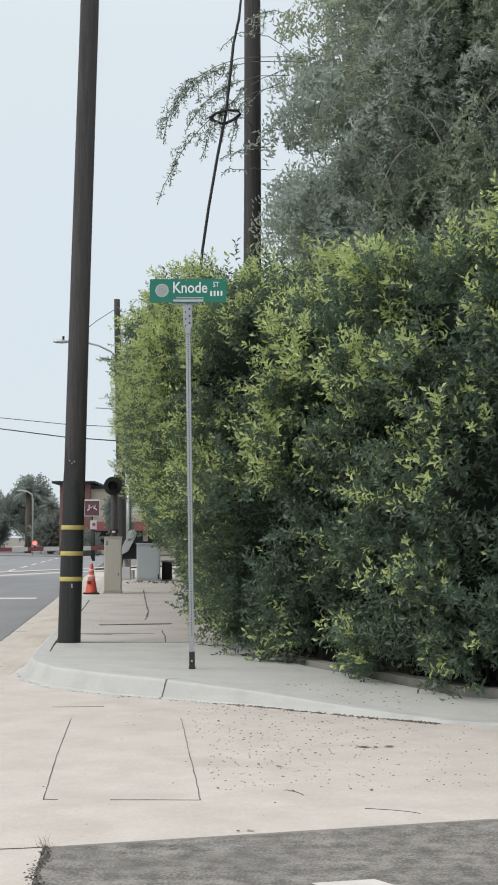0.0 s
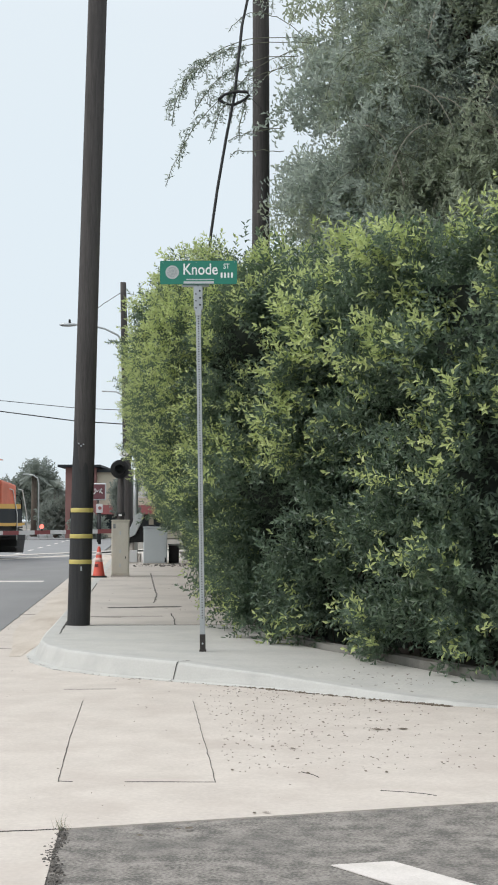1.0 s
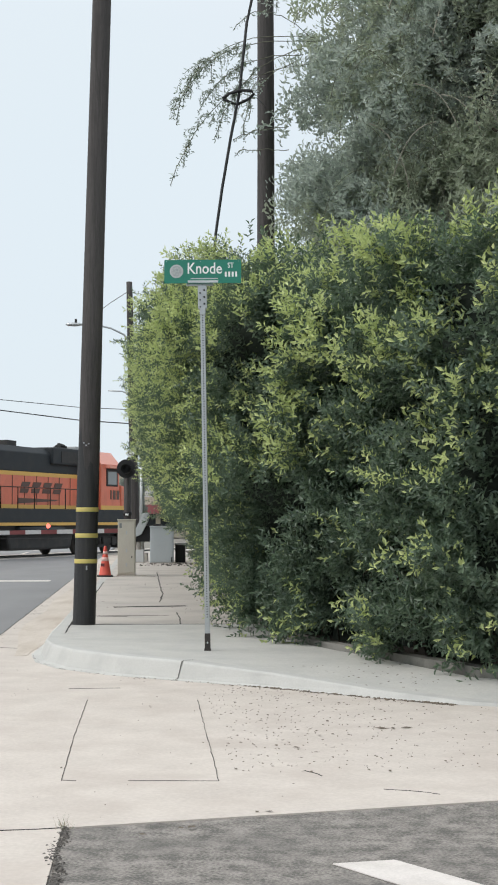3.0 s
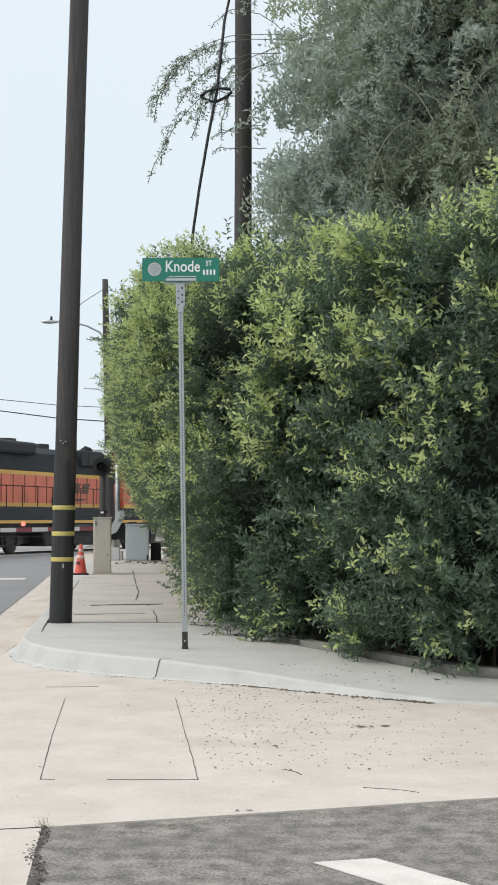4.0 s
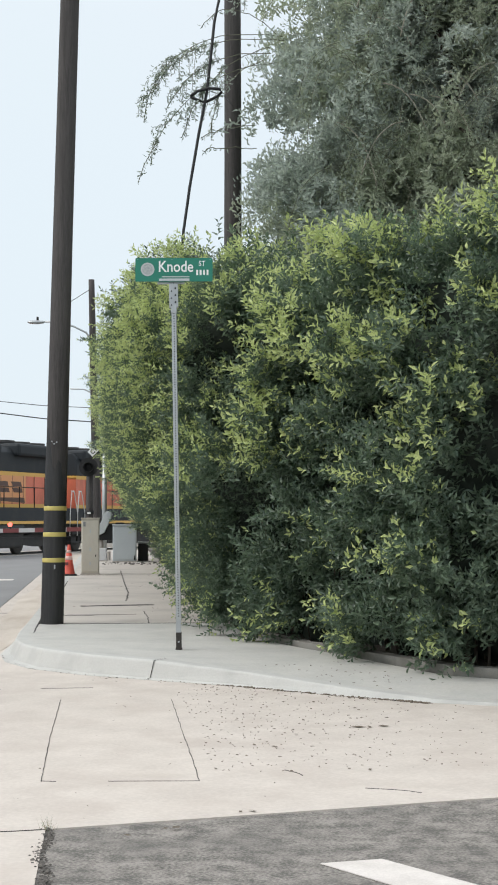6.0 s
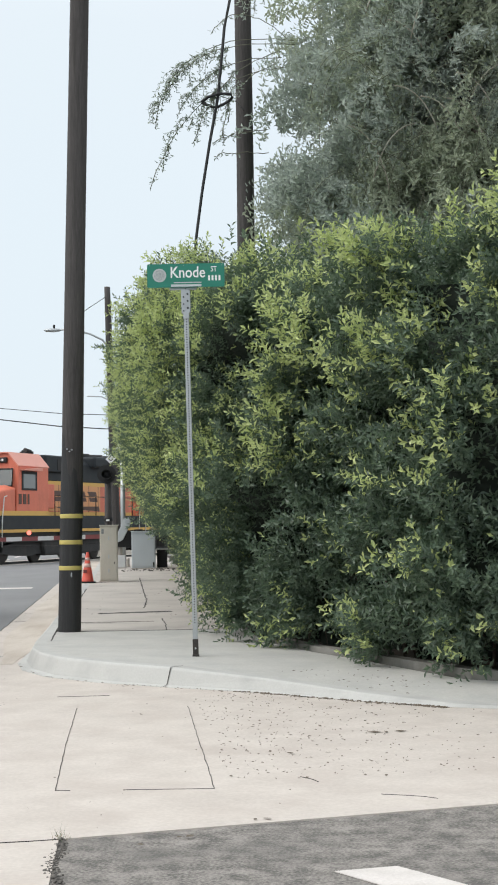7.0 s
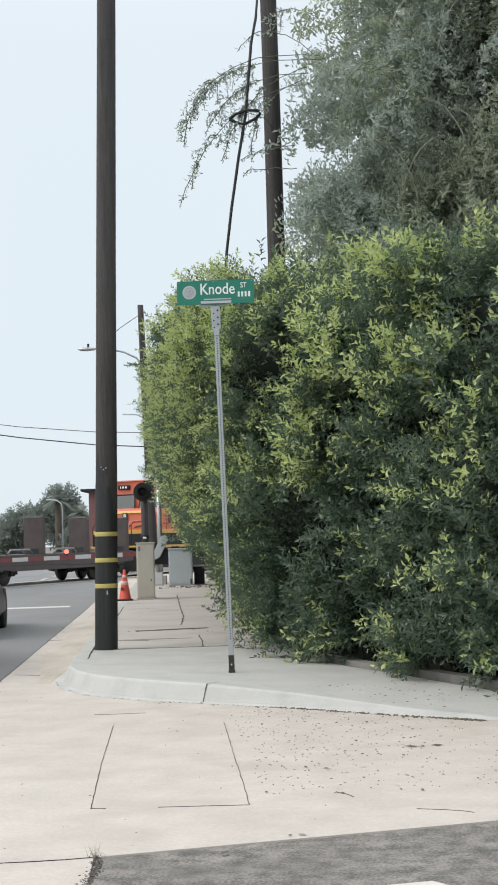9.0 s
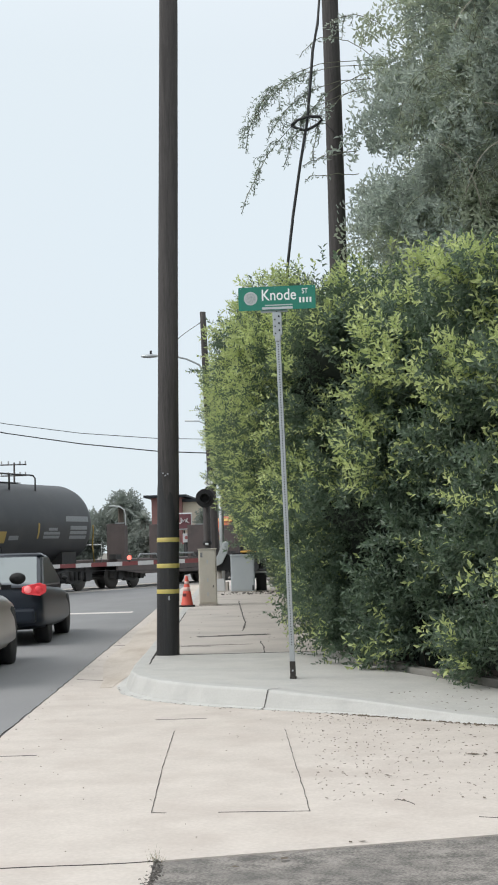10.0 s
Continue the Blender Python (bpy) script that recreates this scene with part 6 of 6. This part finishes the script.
part("end_rail", Shape().path([(8.25, -1.35, 1.05), (8.25, -1.35, 1.75), (8.25, 1.35, 1.75), (8.25, 1.35, 1.05)], 0.025, 6), RAIL_WHITE, tank)
part("saddle", Shape().box(5.6, 6.6, -1.2, 1.2, 1.0, 1.5), UNDER, tank)
mark = len(SPINNING)
truck(tank, 6.6, 1.78, 0.46, True)
truck(tank, -6.6, 1.78, 0.46, True)
TANK_WHEELS = SPINNING[mark:]
LOCO_A_WHEELS = SPINNING[:4]


# ---------- cars waiting at the crossing ----------
CAR_WHEELS = {}


def car(label, m, paint, L, W, Hh, hood, deck, wheel_r, axles, sedan=True, group="cars waiting at the crossing"):
    """Local y points forward; the rear bumper is at y = 0."""
    ob = root("car", label, "car", m, group)
    hw = W / 2
    mirror_size = 0.5 if sedan else 0.95
    belt = Hh * 0.62
    # lower body by cross sections along its length
    sec = [(0.0, 0.4, 0.48, belt * 1.0, 0.955), (0.08, 0.30, 0.33, belt * 1.08, 0.985), (0.45, 0.22, 0.25, belt * 1.1, 1.0), (deck, 0.2, 0.23, belt * 1.07, 1.0), (L * 0.5, 0.2, 0.22, belt * 0.99, 1.0),
           (L - hood, 0.2, 0.22, belt * 0.97, 1.0), (L - 0.5, 0.21, 0.24, belt * 0.84, 0.97), (L - 0.12, 0.26, 0.3, belt * 0.72, 0.88), (L, 0.36, 0.42, belt * 0.6, 0.76)]
    vv, ff = [], []
    for y, z0, z1, zt, k in sec:
        w = hw * k * 1.03
        ring_ = [(-w * 0.97, z0), (-w * 1.01, z1 + 0.06), (-w * 1.0, z1 + (zt - z1) * 0.5), (-w * 0.97, zt - 0.07), (-w * 0.88, zt), (w * 0.88, zt), (w * 0.97, zt - 0.07), (w, z1 + (zt - z1) * 0.5), (w * 1.01, z1 + 0.06), (w * 0.97, z0)]
        vv += [(x, y, z) for x, z in ring_]
    n = 10
    for i in range(len(sec) - 1):
        ff += [(i * n + j, i * n + (j + 1) % n, (i + 1) * n + (j + 1) % n, (i + 1) * n + j) for j in range(n)]
    ff += [tuple(range(n - 1, -1, -1)), tuple(range((len(sec) - 1) * n, len(sec) * n))]
    body = part("body", Shape().add(vv, ff, True), paint, ob)
    sub = body.modifiers.new("rounding", "SUBSURF")
    sub.levels = sub.render_levels = 1
    # cabin
    r0, r1 = (deck * 0.55, deck + 0.72) if sedan else (0.12, 0.45)
    f0, f1 = L - hood + 0.15, L - hood - 0.75
    g = hw * 0.93
    rw = hw * 0.76
    cv_ = [(-g, r0, belt), (g, r0, belt), (rw, r1, Hh - 0.05), (-rw, r1, Hh - 0.05), (-g, f0, belt * 0.98), (g, f0, belt * 0.98), (rw, f1, Hh - 0.05), (-rw, f1, Hh - 0.05)]
    cabin = part("cabin", Shape().add(cv_, [(0, 1, 2, 3), (5, 4, 7, 6), (1, 5, 6, 2), (4, 0, 3, 7), (3, 2, 6, 7), (0, 4, 5, 1)]), paint, ob, bevel=0.07)
    part("roof", Shape().add([(-rw, r1 - 0.05, Hh - 0.07), (rw, r1 - 0.05, Hh - 0.07), (rw, f1 + 0.05, Hh - 0.07), (-rw, f1 + 0.05, Hh - 0.07), (-rw * 0.85, r1 + 0.15, Hh), (rw * 0.85, r1 + 0.15, Hh), (rw * 0.85, f1 - 0.15, Hh), (-rw * 0.85, f1 - 0.15, Hh)],
                             [(0, 1, 5, 4), (1, 2, 6, 5), (2, 3, 7, 6), (3, 0, 4, 7), (4, 5, 6, 7), (3, 2, 1, 0)], True), paint, ob)

    def lerp(a, b, t):
        return tuple(p + (q - p) * t for p, q in zip(a, b))

    def panel(name, c, inset, push, mm):
        mid = [sum(p[i] for p in c) / 4 for i in range(3)]
        q = [lerp(p, mid, inset) for p in c]
        q2 = [tuple(a + b for a, b in zip(p, push)) for p in q]
        q3 = [tuple(a - b for a, b in zip(p, push)) for p in q]
        return part(name, Shape().add(q2 + q3, [(0, 1, 2, 3), (7, 6, 5, 4), (0, 4, 5, 1), (1, 5, 6, 2), (2, 6, 7, 3), (3, 7, 4, 0)]), mm, ob)
    panel("rear_window", [cv_[0], cv_[1], cv_[2], cv_[3]], 0.1, (0, -0.012, 0.008), GLASS_SKY)
    panel("windscreen", [cv_[5], cv_[4], cv_[7], cv_[6]], 0.1, (0, 0.012, 0.008), GLASS)
    panel("side_window", [cv_[1], cv_[5], cv_[6], cv_[2]], 0.16, (0.016, 0, 0.004), GLASS_SIDE)
    panel("side_window", [cv_[4], cv_[0], cv_[3], cv_[7]], 0.16, (-0.016, 0, 0.004), GLASS_SIDE)
    # lamps, bumper, plate, mirrors
    for sx in (-1, 1):
        cx = sx * hw * 0.87
        lamp = part("tail_lamp", Shape().add([(cx + u * 0.19, -0.03 + 0.09 * max(0, u * sx) ** 2 + q * 0.06, (belt * 0.885 + 0.085) + w_ * 0.105 * (1.0 - 0.25 * (u * sx < 0))) for q in (0, 1) for u, w_ in ((-1, -0.6), (-0.5, -1), (0.5, -1), (1, -0.45), (1, 0.6), (0.5, 1), (-0.5, 0.9), (-1, 0.55))],
                                             [(0, 1, 2, 3, 4, 5, 6, 7), (15, 14, 13, 12, 11, 10, 9, 8)] + [(i, i + 8, (i + 1) % 8 + 8, (i + 1) % 8) for i in range(8)]), TAIL_RED, ob, "lit red tail lamp", bevel=0.02)
        for dx_, m_ in ((-0.095, TAIL_CLEAR), (0.07, TAIL_RED)):
            part("lens", Shape().lathe([(0.02, -0.025), (0.05, -0.015), (0.062, 0.02)], axis="y", n=16, at=pose(cx + sx * dx_, -0.035 + 0.03 * (dx_ > 0), (belt * 0.885 + 0.085))), m_, lamp, "round lamp lens")
        part("mirror", Shape().lathe([(0.03, -0.1), (0.1, -0.06), (0.115, 0.02), (0.07, 0.09), (0.02, 0.11)], axis="y", n=16, at=pose(sx * (hw + (0.04 if sedan else 0.17)), f0 - 0.55, belt + (0.1 if sedan else 0.14)) @ Matrix.Diagonal((mirror_size, mirror_size * 0.6, mirror_size * 0.72, 1))).box(sx * (hw + 0.02) - 0.06, sx * (hw + 0.02) + 0.06, f0 - 0.58, f0 - 0.5, belt + 0.0, belt + 0.06), SIGNAL_BLACK, ob, "dark wing mirror")
        part("headlamp", Shape().lathe([(0.02, 0.1), (0.09, 0.05), (0.12, -0.1)], axis="y", n=16, at=pose(sx * hw * 0.72, L - 0.2, belt * 0.68) @ Matrix.Diagonal((1.5, 1, 0.8, 1))), LENS_CLEAR, ob, "clear headlamp")
    part("bumper", Shape().box(-hw * 0.9, hw * 0.9, -0.06, 0.2, 0.36, 0.60), paint, ob, bevel=0.05)
    part("bumper_valance", Shape().box(-hw * 0.55, hw * 0.55, -0.05, 0.15, 0.27, 0.37), STENCIL, ob, bevel=0.03)
    part("plate", Shape().box(-0.16, 0.16, -0.035, -0.01, belt * 0.7, belt * 0.7 + 0.15), SIGN_WHITE, ob, "white number plate")
    part("plate_bar", Shape().box(-0.12, 0.12, -0.039, -0.034, belt * 0.7 + 0.045, belt * 0.7 + 0.105), LETTER_DARK, ob)
    part("aerial", Shape().tube((0, r1 + 0.1, Hh), (0, r1 - 0.08, Hh + 0.12), 0.008, n=6), SIGNAL_BLACK, ob)
    part("trunk_seam", Shape().path([(-hw * 0.7, 0.02, belt * 1.0), (0, -0.005, belt * 1.01), (hw * 0.7, 0.02, belt * 1.0)], 0.012, 6), SIGNAL_BLACK, ob)
    for y in axles:
        for sx in (-1, 1):
            wh = part("wheel", Shape().lathe([(wheel_r * 0.62, -0.11), (wheel_r * 0.9, -0.11), (wheel_r, -0.07), (wheel_r, 0.07), (wheel_r * 0.9, 0.11), (wheel_r * 0.62, 0.11)], axis="x", n=30), RUBBER, ob, "black tyre on a grey rim")
            wh.matrix_basis = pose(sx * (hw - 0.125), y, wheel_r)
            CAR_WHEELS.setdefault(ob.name, []).append((wh, sx * (hw - 0.125), y, wheel_r))
            part("rim", Shape().lathe([(wheel_r * 0.64, -0.1), (wheel_r * 0.6, 0.09), (wheel_r * 0.2, 0.1), (0.02, 0.1)], axis="x", n=24, at=pose(0, 0, 0, 0, 0, 0 if sx > 0 else 180)), GALV, wh)
            # black ring painted for the dark gap round the tyre; the body has no cutout
            part("arch_gap_ring", Shape().lathe([(wheel_r + 0.05, -0.02), (wheel_r + 0.05, 0.15), (wheel_r * 0.5, 0.15)], axis="x", n=26, at=pose(sx * (hw - 0.145), y, wheel_r + 0.015) @ pose(0, 0, 0, 0, 0, 0 if sx > 0 else 180)), SIGNAL_BLACK, ob)
    return ob


s0, n0 = 22.75, -3.89
sedan_car = car("dark blue-grey sedan with lit brake lamps waiting at the gate", Matrix.Translation(street(s0, n0, 0.0)) @ pose(0, 0, 0, 0, 0, STREET_TURN), SEDAN_PAINT, 4.65, 1.78, 1.48, 1.35, 0.95, 0.33, (0.98, 3.65))
s1, n1 = 15.6, -3.86
silver_car = car("silver-brown car with a dark wing mirror queuing behind the sedan", Matrix.Translation(street(s1, n1, 0.0)) @ pose(0, 0, 0, 0, 0, STREET_TURN), SUV_PAINT, 4.75, 1.84, 1.62, 1.25, 0.7, 0.35, (0.95, 3.72), sedan=False)


# ---------- distance beyond the crossing ----------
def shop():
    ob = root("fast_food_building", "flat-roofed beige and maroon restaurant building", "building", pose(-12.85, 118, 0))
    part("wall", Shape().box(0, 7.2, 0, 9, 0, 5.5), BEIGE_WALL, ob, bevel=0.02)
    part("tower_wall", Shape().box(-2.4, 0.15, -0.6, 8, 0, 5.9), MAROON_WALL, ob, "maroon corner tower", bevel=0.02)
    part("roof", Shape().box(-3.0, 0.6, -1.2, 8.6, 5.9, 6.1), LOCO_BLACK, ob, bevel=0.03)
    part("roof_edge", Shape().box(0.1, 7.5, -0.3, 9.2, 5.5, 5.75), LOCO_BLACK, ob)
    part("panel", Shape().box(2.6, 6.8, -0.06, 0.01, 3.4, 4.9), WHITE_WALL, ob)
    part("fascia", Shape().box(0.15, 7.2, -1.2, 0, 2.0, 2.75), RED_BAND, ob, "red canopy fascia")
    for i in range(3):
        wn_ = part("window", Shape().box(0.5 + i * 2.2, 2.3 + i * 2.2, -0.05, 0.01, 0.7, 2.4), GLASS, ob)
        part("sill", Shape().box(0.45 + i * 2.2, 2.35 + i * 2.2, -0.12, 0.01, 0.6, 0.7), WHITE_WALL, wn_)
    part("window", Shape().box(-2.0, -0.6, -0.66, -0.59, 0.6, 2.4), GLASS, ob)
    return ob


shop()
board = root("roadside_sign", "square dark red restaurant sign on a post", "sign", pose(-10.15, 95, 0) @ Matrix.Translation((0, 0, 1.3)) @ Matrix.Diagonal((0.56, 0.56, 0.56, 1)))
part("post", Shape().tube((0, 0.1, -2.4), (0, 0.1, 3.0), 0.09), SIGNAL_BLACK, board)
part("frame", Shape().box(-0.98, 0.98, -0.12, 0.2, 2.75, 4.8), ALU, board, "rounded pale frame", bevel=0.12)
face = part("face", Shape().box(-0.85, 0.85, -0.15, -0.1, 2.9, 4.65), SIGN_MAROON, board, "dark red sign face", bevel=0.04)
part("emblem", Shape().path([(-0.55, -0.17, 3.5), (-0.3, -0.17, 3.62), (-0.35, -0.17, 4.2), (-0.1, -0.17, 3.75), (0.15, -0.17, 4.0), (0.2, -0.17, 3.65), (0.45, -0.17, 4.15), (0.3, -0.17, 3.8), (0.6, -0.17, 3.55)], 0.07, 6), SIGN_WHITE, face, "white brush-stroke shape")
small = root("direction_board", "small pale board with a red mark", "sign", pose(-9.3, 88, 0))
part("post", Shape().tube((0, 0.1, 0), (0, 0.1, 2.0), 0.1), SIGNAL_BLACK, small)
part("board", Shape().box(-0.2, 0.2, -0.05, 0.1, 1.95, 2.5), STRIPE_WHITE, small, bevel=0.03)
part("mark", Shape().lathe([(0.11, 0), (0.11, -0.01)], axis="y", n=16, at=pose(0.03, -0.055, 2.25)), RED_BAND, small)


def clump_tree(name, label, x, y, h, spread, seed, trunk_h, leafmat, count, leaf, category="tree", squash=0.8):
    """A tree with tapered limbs and a crown of many leaf sprays."""
    rr = random.Random(seed)
    ob = root(name, label, category, pose(x, y, 0))
    wd = Shape()
    limb(wd, (0, 0, -0.1), (0.1, 0, trunk_h), 0.03 * h, 0.02 * h)
    cents = []
    for k in range(11):
        a, q = rr.uniform(0, 6.28), spread * rr.uniform(0.15, 0.72)
        c = Vector((q * math.cos(a), q * math.sin(a) * 0.8, trunk_h + (h - trunk_h) * rr.uniform(0.12, 0.82)))
        cents.append((c, spread * rr.uniform(0.3, 0.5)))
        limb(wd, (0.1, 0, trunk_h * 0.9), c, 0.012 * h, 0.003 * h, 0.2, 4, 6)
    part("trunk", wd, BARK, ob)
    P, D, S = [], [], []
    for k in range(count):
        c, q = cents[k % len(cents)]
        dvec = Vector((rr.gauss(0, 1), rr.gauss(0, 1), rr.gauss(0, 1))).normalized()
        P.append(c + Vector((dvec.x * q, dvec.y * q, dvec.z * q * squash)) * rr.uniform(0.55, 1.05))
        D.append(dvec + Vector((0, 0, 0.4)))
        S.append(rr.uniform(0.8, 1.3))
    v_, f_, _, _ = scatter(spray_templates(6, 8, leaf * 3.2, leaf, leaf * 0.55, seed), np.array(P), np.array(D), np.array(S), np.random.RandomState(seed))
    raw("crown", v_, f_, [leafmat], ob)
    return ob


def palm(x, y, h, r_, seed):
    rr = random.Random(seed)
    ob = root("palm_tree", "shaggy palm with stiff radiating fronds", "palm tree", pose(x, y, 0))
    part("trunk", Shape().tube((0, 0, -0.1), (0, 0, h), 0.3, 0.24, n=12), BARK, ob)
    for k in range(30):
        a = 6.28 * k / 30 + rr.uniform(-0.1, 0.1)
        e = rr.uniform(-0.5, 1.3)
        base = Vector((0, 0, h))
        out = Vector((math.cos(a) * math.cos(e), math.sin(a) * math.cos(e), math.sin(e)))
        sd_ = out.cross(Vector((0, 0, 1))).normalized()
        sh = Shape()
        prev = base
        for i in range(10):
            t = (i + 1) / 10
            p = base + out * r_ * t + Vector((0, 0, -0.5 * r_ * t * t * 0.7))
            for sg in (-1, 1):
                ln = r_ * 0.26 * math.sin(math.pi * min(t * 0.9 + 0.1, 1)) + 0.05
                tip = p + sd_ * sg * ln + out * ln * 0.6 + Vector((0, 0, -ln * 0.3))
                sh.add([prev, p, tip], [(0, 1, 2)])
            prev = p
        part("frond", sh, LEAF_FAR, ob)
    return ob


clump_tree("broadleaf_tree", "rounded dark green roadside tree", -20.4, 133, 6.9, 3.0, 31, 1.6, LEAF_FAR, 3000, 0.24)
clump_tree("broadleaf_tree", "low dark green bushy tree", -24.6, 136, 4.9, 2.6, 32, 0.9, LEAF_FAR, 2000, 0.24)
clump_tree("broadleaf_tree", "low dark green bushy tree", -29.5, 142, 4.6, 3.4, 33, 0.8, LEAF_FAR, 2000, 0.26)
clump_tree("broadleaf_tree", "low dark green bushy tree", -36.5, 146, 4.6, 3.8, 36, 0.8, LEAF_FAR, 1800, 0.28)
clump_tree("broadleaf_tree", "low dark green bushy tree", -44.5, 150, 4.8, 4.2, 38, 0.8, LEAF_FAR, 1800, 0.3)
clump_tree("broadleaf_tree", "small dark tree beside the restaurant", -8.8, 101, 4.5, 0.75, 34, 1.2, LEAF_FAR, 1500, 0.18)
clump_tree("shrub", "dark clipped shrub behind the shop sign", -12.6, 112, 1.5, 1.2, 35, 0.25, LEAF_FAR, 1200, 0.16, "shrub")
clump_tree("shrub", "dark clipped shrub by the road", -16.6, 121, 3.0, 1.9, 37, 0.3, LEAF_FAR, 1400, 0.2, "shrub")
palm(-19.6, 129, 5.7, 1.7, 3)
palm(-17.3, 127, 4.3, 1.6, 4)
far_lamp = root("street_lamp", "distant pale street lamp with a curved arm", "street lamp", pose(-17.55, 118, 0))
part("pole", Shape().path([(0, 0, -0.1), (0, 0, 4.6), (-0.1, 0, 5.0), (-0.45, 0, 5.25), (-0.9, 0, 5.33)], 0.055, 8), ALU, far_lamp)
part("lamp_head", Shape().box(-1.35, -0.85, -0.1, 0.1, 5.28, 5.38), ALU, far_lamp, bevel=0.03)
shed = root("low_building", "long low white building with a grey roof", "building", pose(-48, 150, 0))
part("wall", Shape().box(0, 16, 0, 8, 0, 2.6), WHITE_WALL, shed, bevel=0.02)
part("roof", Shape().box(-0.3, 16.3, -0.4, 8.3, 2.6, 2.85), GREY_ROOF, shed)
for i in range(4):
    part("window", Shape().box(1.5 + i * 3.8, 3.4 + i * 3.8, -0.05, 0.01, 0.9, 2.0), GLASS, shed)
xpole = root("utility_pole", "distant utility pole with cross arms and insulators", "utility pole", pose(-43.4, 190, 0))
part("pole_shaft", Shape().tube((0, 0, -0.1), (0, 0, 14.0), 0.17, 0.12, n=10), POLE_WOOD, xpole)
for z in (13.7, 12.2):
    bar = part("cross_arm", Shape().box(-1.9, 1.7, -0.08, 0.08, z - 0.08, z + 0.08), POLE_WOOD, xpole)
    for x in (-1.75, -0.8, 0.8, 1.55):
        part("insulator", Shape().tube((x, 0, z + 0.1), (x, 0, z + 0.5), 0.1, n=8), GREY_ROOF, bar)
far_car = car("pale car parked far down the road", Matrix.Translation((-24.6, 105, 0)) @ pose(0, 0, 0, 0, 0, 60), GREY_ROOF, 4.5, 1.75, 1.45, 1.3, 0.9, 0.32, (0.95, 3.6), group="parked cars")
far_car2 = car("pale car parked beside the trees", Matrix.Translation((-27.5, 112, 0)) @ pose(0, 0, 0, 0, 0, 80), STRIPE_WHITE, 4.5, 1.75, 1.45, 1.3, 0.9, 0.32, (0.95, 3.6), group="parked cars")
# far kerb and pavement of the road's other side
tagged(part("far_kerb", Shape().slab([street(-40, -16.6), street(-40, -16.02), street(420, -16.02), street(420, -16.6)], -0.3, 0.15), CONCRETE_OLD), "plain concrete kerb on the far side of the road", "kerb", kind="structure")


# ---------- motion of the train ----------
def motions():
    """The whole train rolls along the track at a nearly even pace."""
    knots = [(0.0, -6.29), (1.0, -1.2), (5.3, 19.85), (6.2, 24.35), (7.0, 28.6), (8.0, 34.0), (10.0, 44.45)]

    def way(t):
        return float(np.interp(t, [a for a, _ in knots], [b for _, b in knots]))
    stamps = [0.0, 1.0, 2.0, 3.0, 4.0, 5.0, 5.3, 5.8, 6.2, 6.6, 7.0, 8.0, 9.0, 10.0]
    for ob, off, turn in ((loco_a, 0.0, TURN), (loco_b, -30.8, TURN + 180), (flat, -38.8, TURN), (tank, -54.25, TURN)):
        rows = []
        for t in stamps:
            x, y, z = on_track(way(t) + off)
            rows.append((t, pose(x, y, 0.012, 0, 0, turn)))
        walk(ob, rows)
    for wheels, sign_ in ((LOCO_A_WHEELS, 1), (LOCO_B_WHEELS, -1), (FLAT_WHEELS, 1), (TANK_WHEELS, 1)):
        for ob, x, r_ in wheels:
            walk(ob, [(i / 10, pose(x, 0, r_, 0, sign_ * math.degrees((way(i / 10) - way(0)) / r_), 0)) for i in range(101)])
    # the two cars roll up along the lane, brake and stand at the gate
    for ob, stop, n_, brake, rest in ((sedan_car, s0, n0, 5.3, 8.3), (silver_car, s1, n1, 5.5, 8.5)):
        def along(t):
            if t >= rest:
                return stop
            if t >= brake:
                return stop - 3.0 * (rest - t) ** 2 / (rest - brake)
            return stop - 3.0 * (rest - brake) - 6.0 * (brake - t)
        walk(ob, [(i / 10, Matrix.Translation(street(along(i / 10), n_, 0.0)) @ pose(0, 0, 0, 0, 0, STREET_TURN)) for i in range(101)])
        for wh, x, y, r_ in CAR_WHEELS[ob.name]:
            walk(wh, [(i / 20, pose(x, y, r_, -math.degrees((along(i / 20) - along(0)) / r_), 0, 0)) for i in range(201)])


motions()
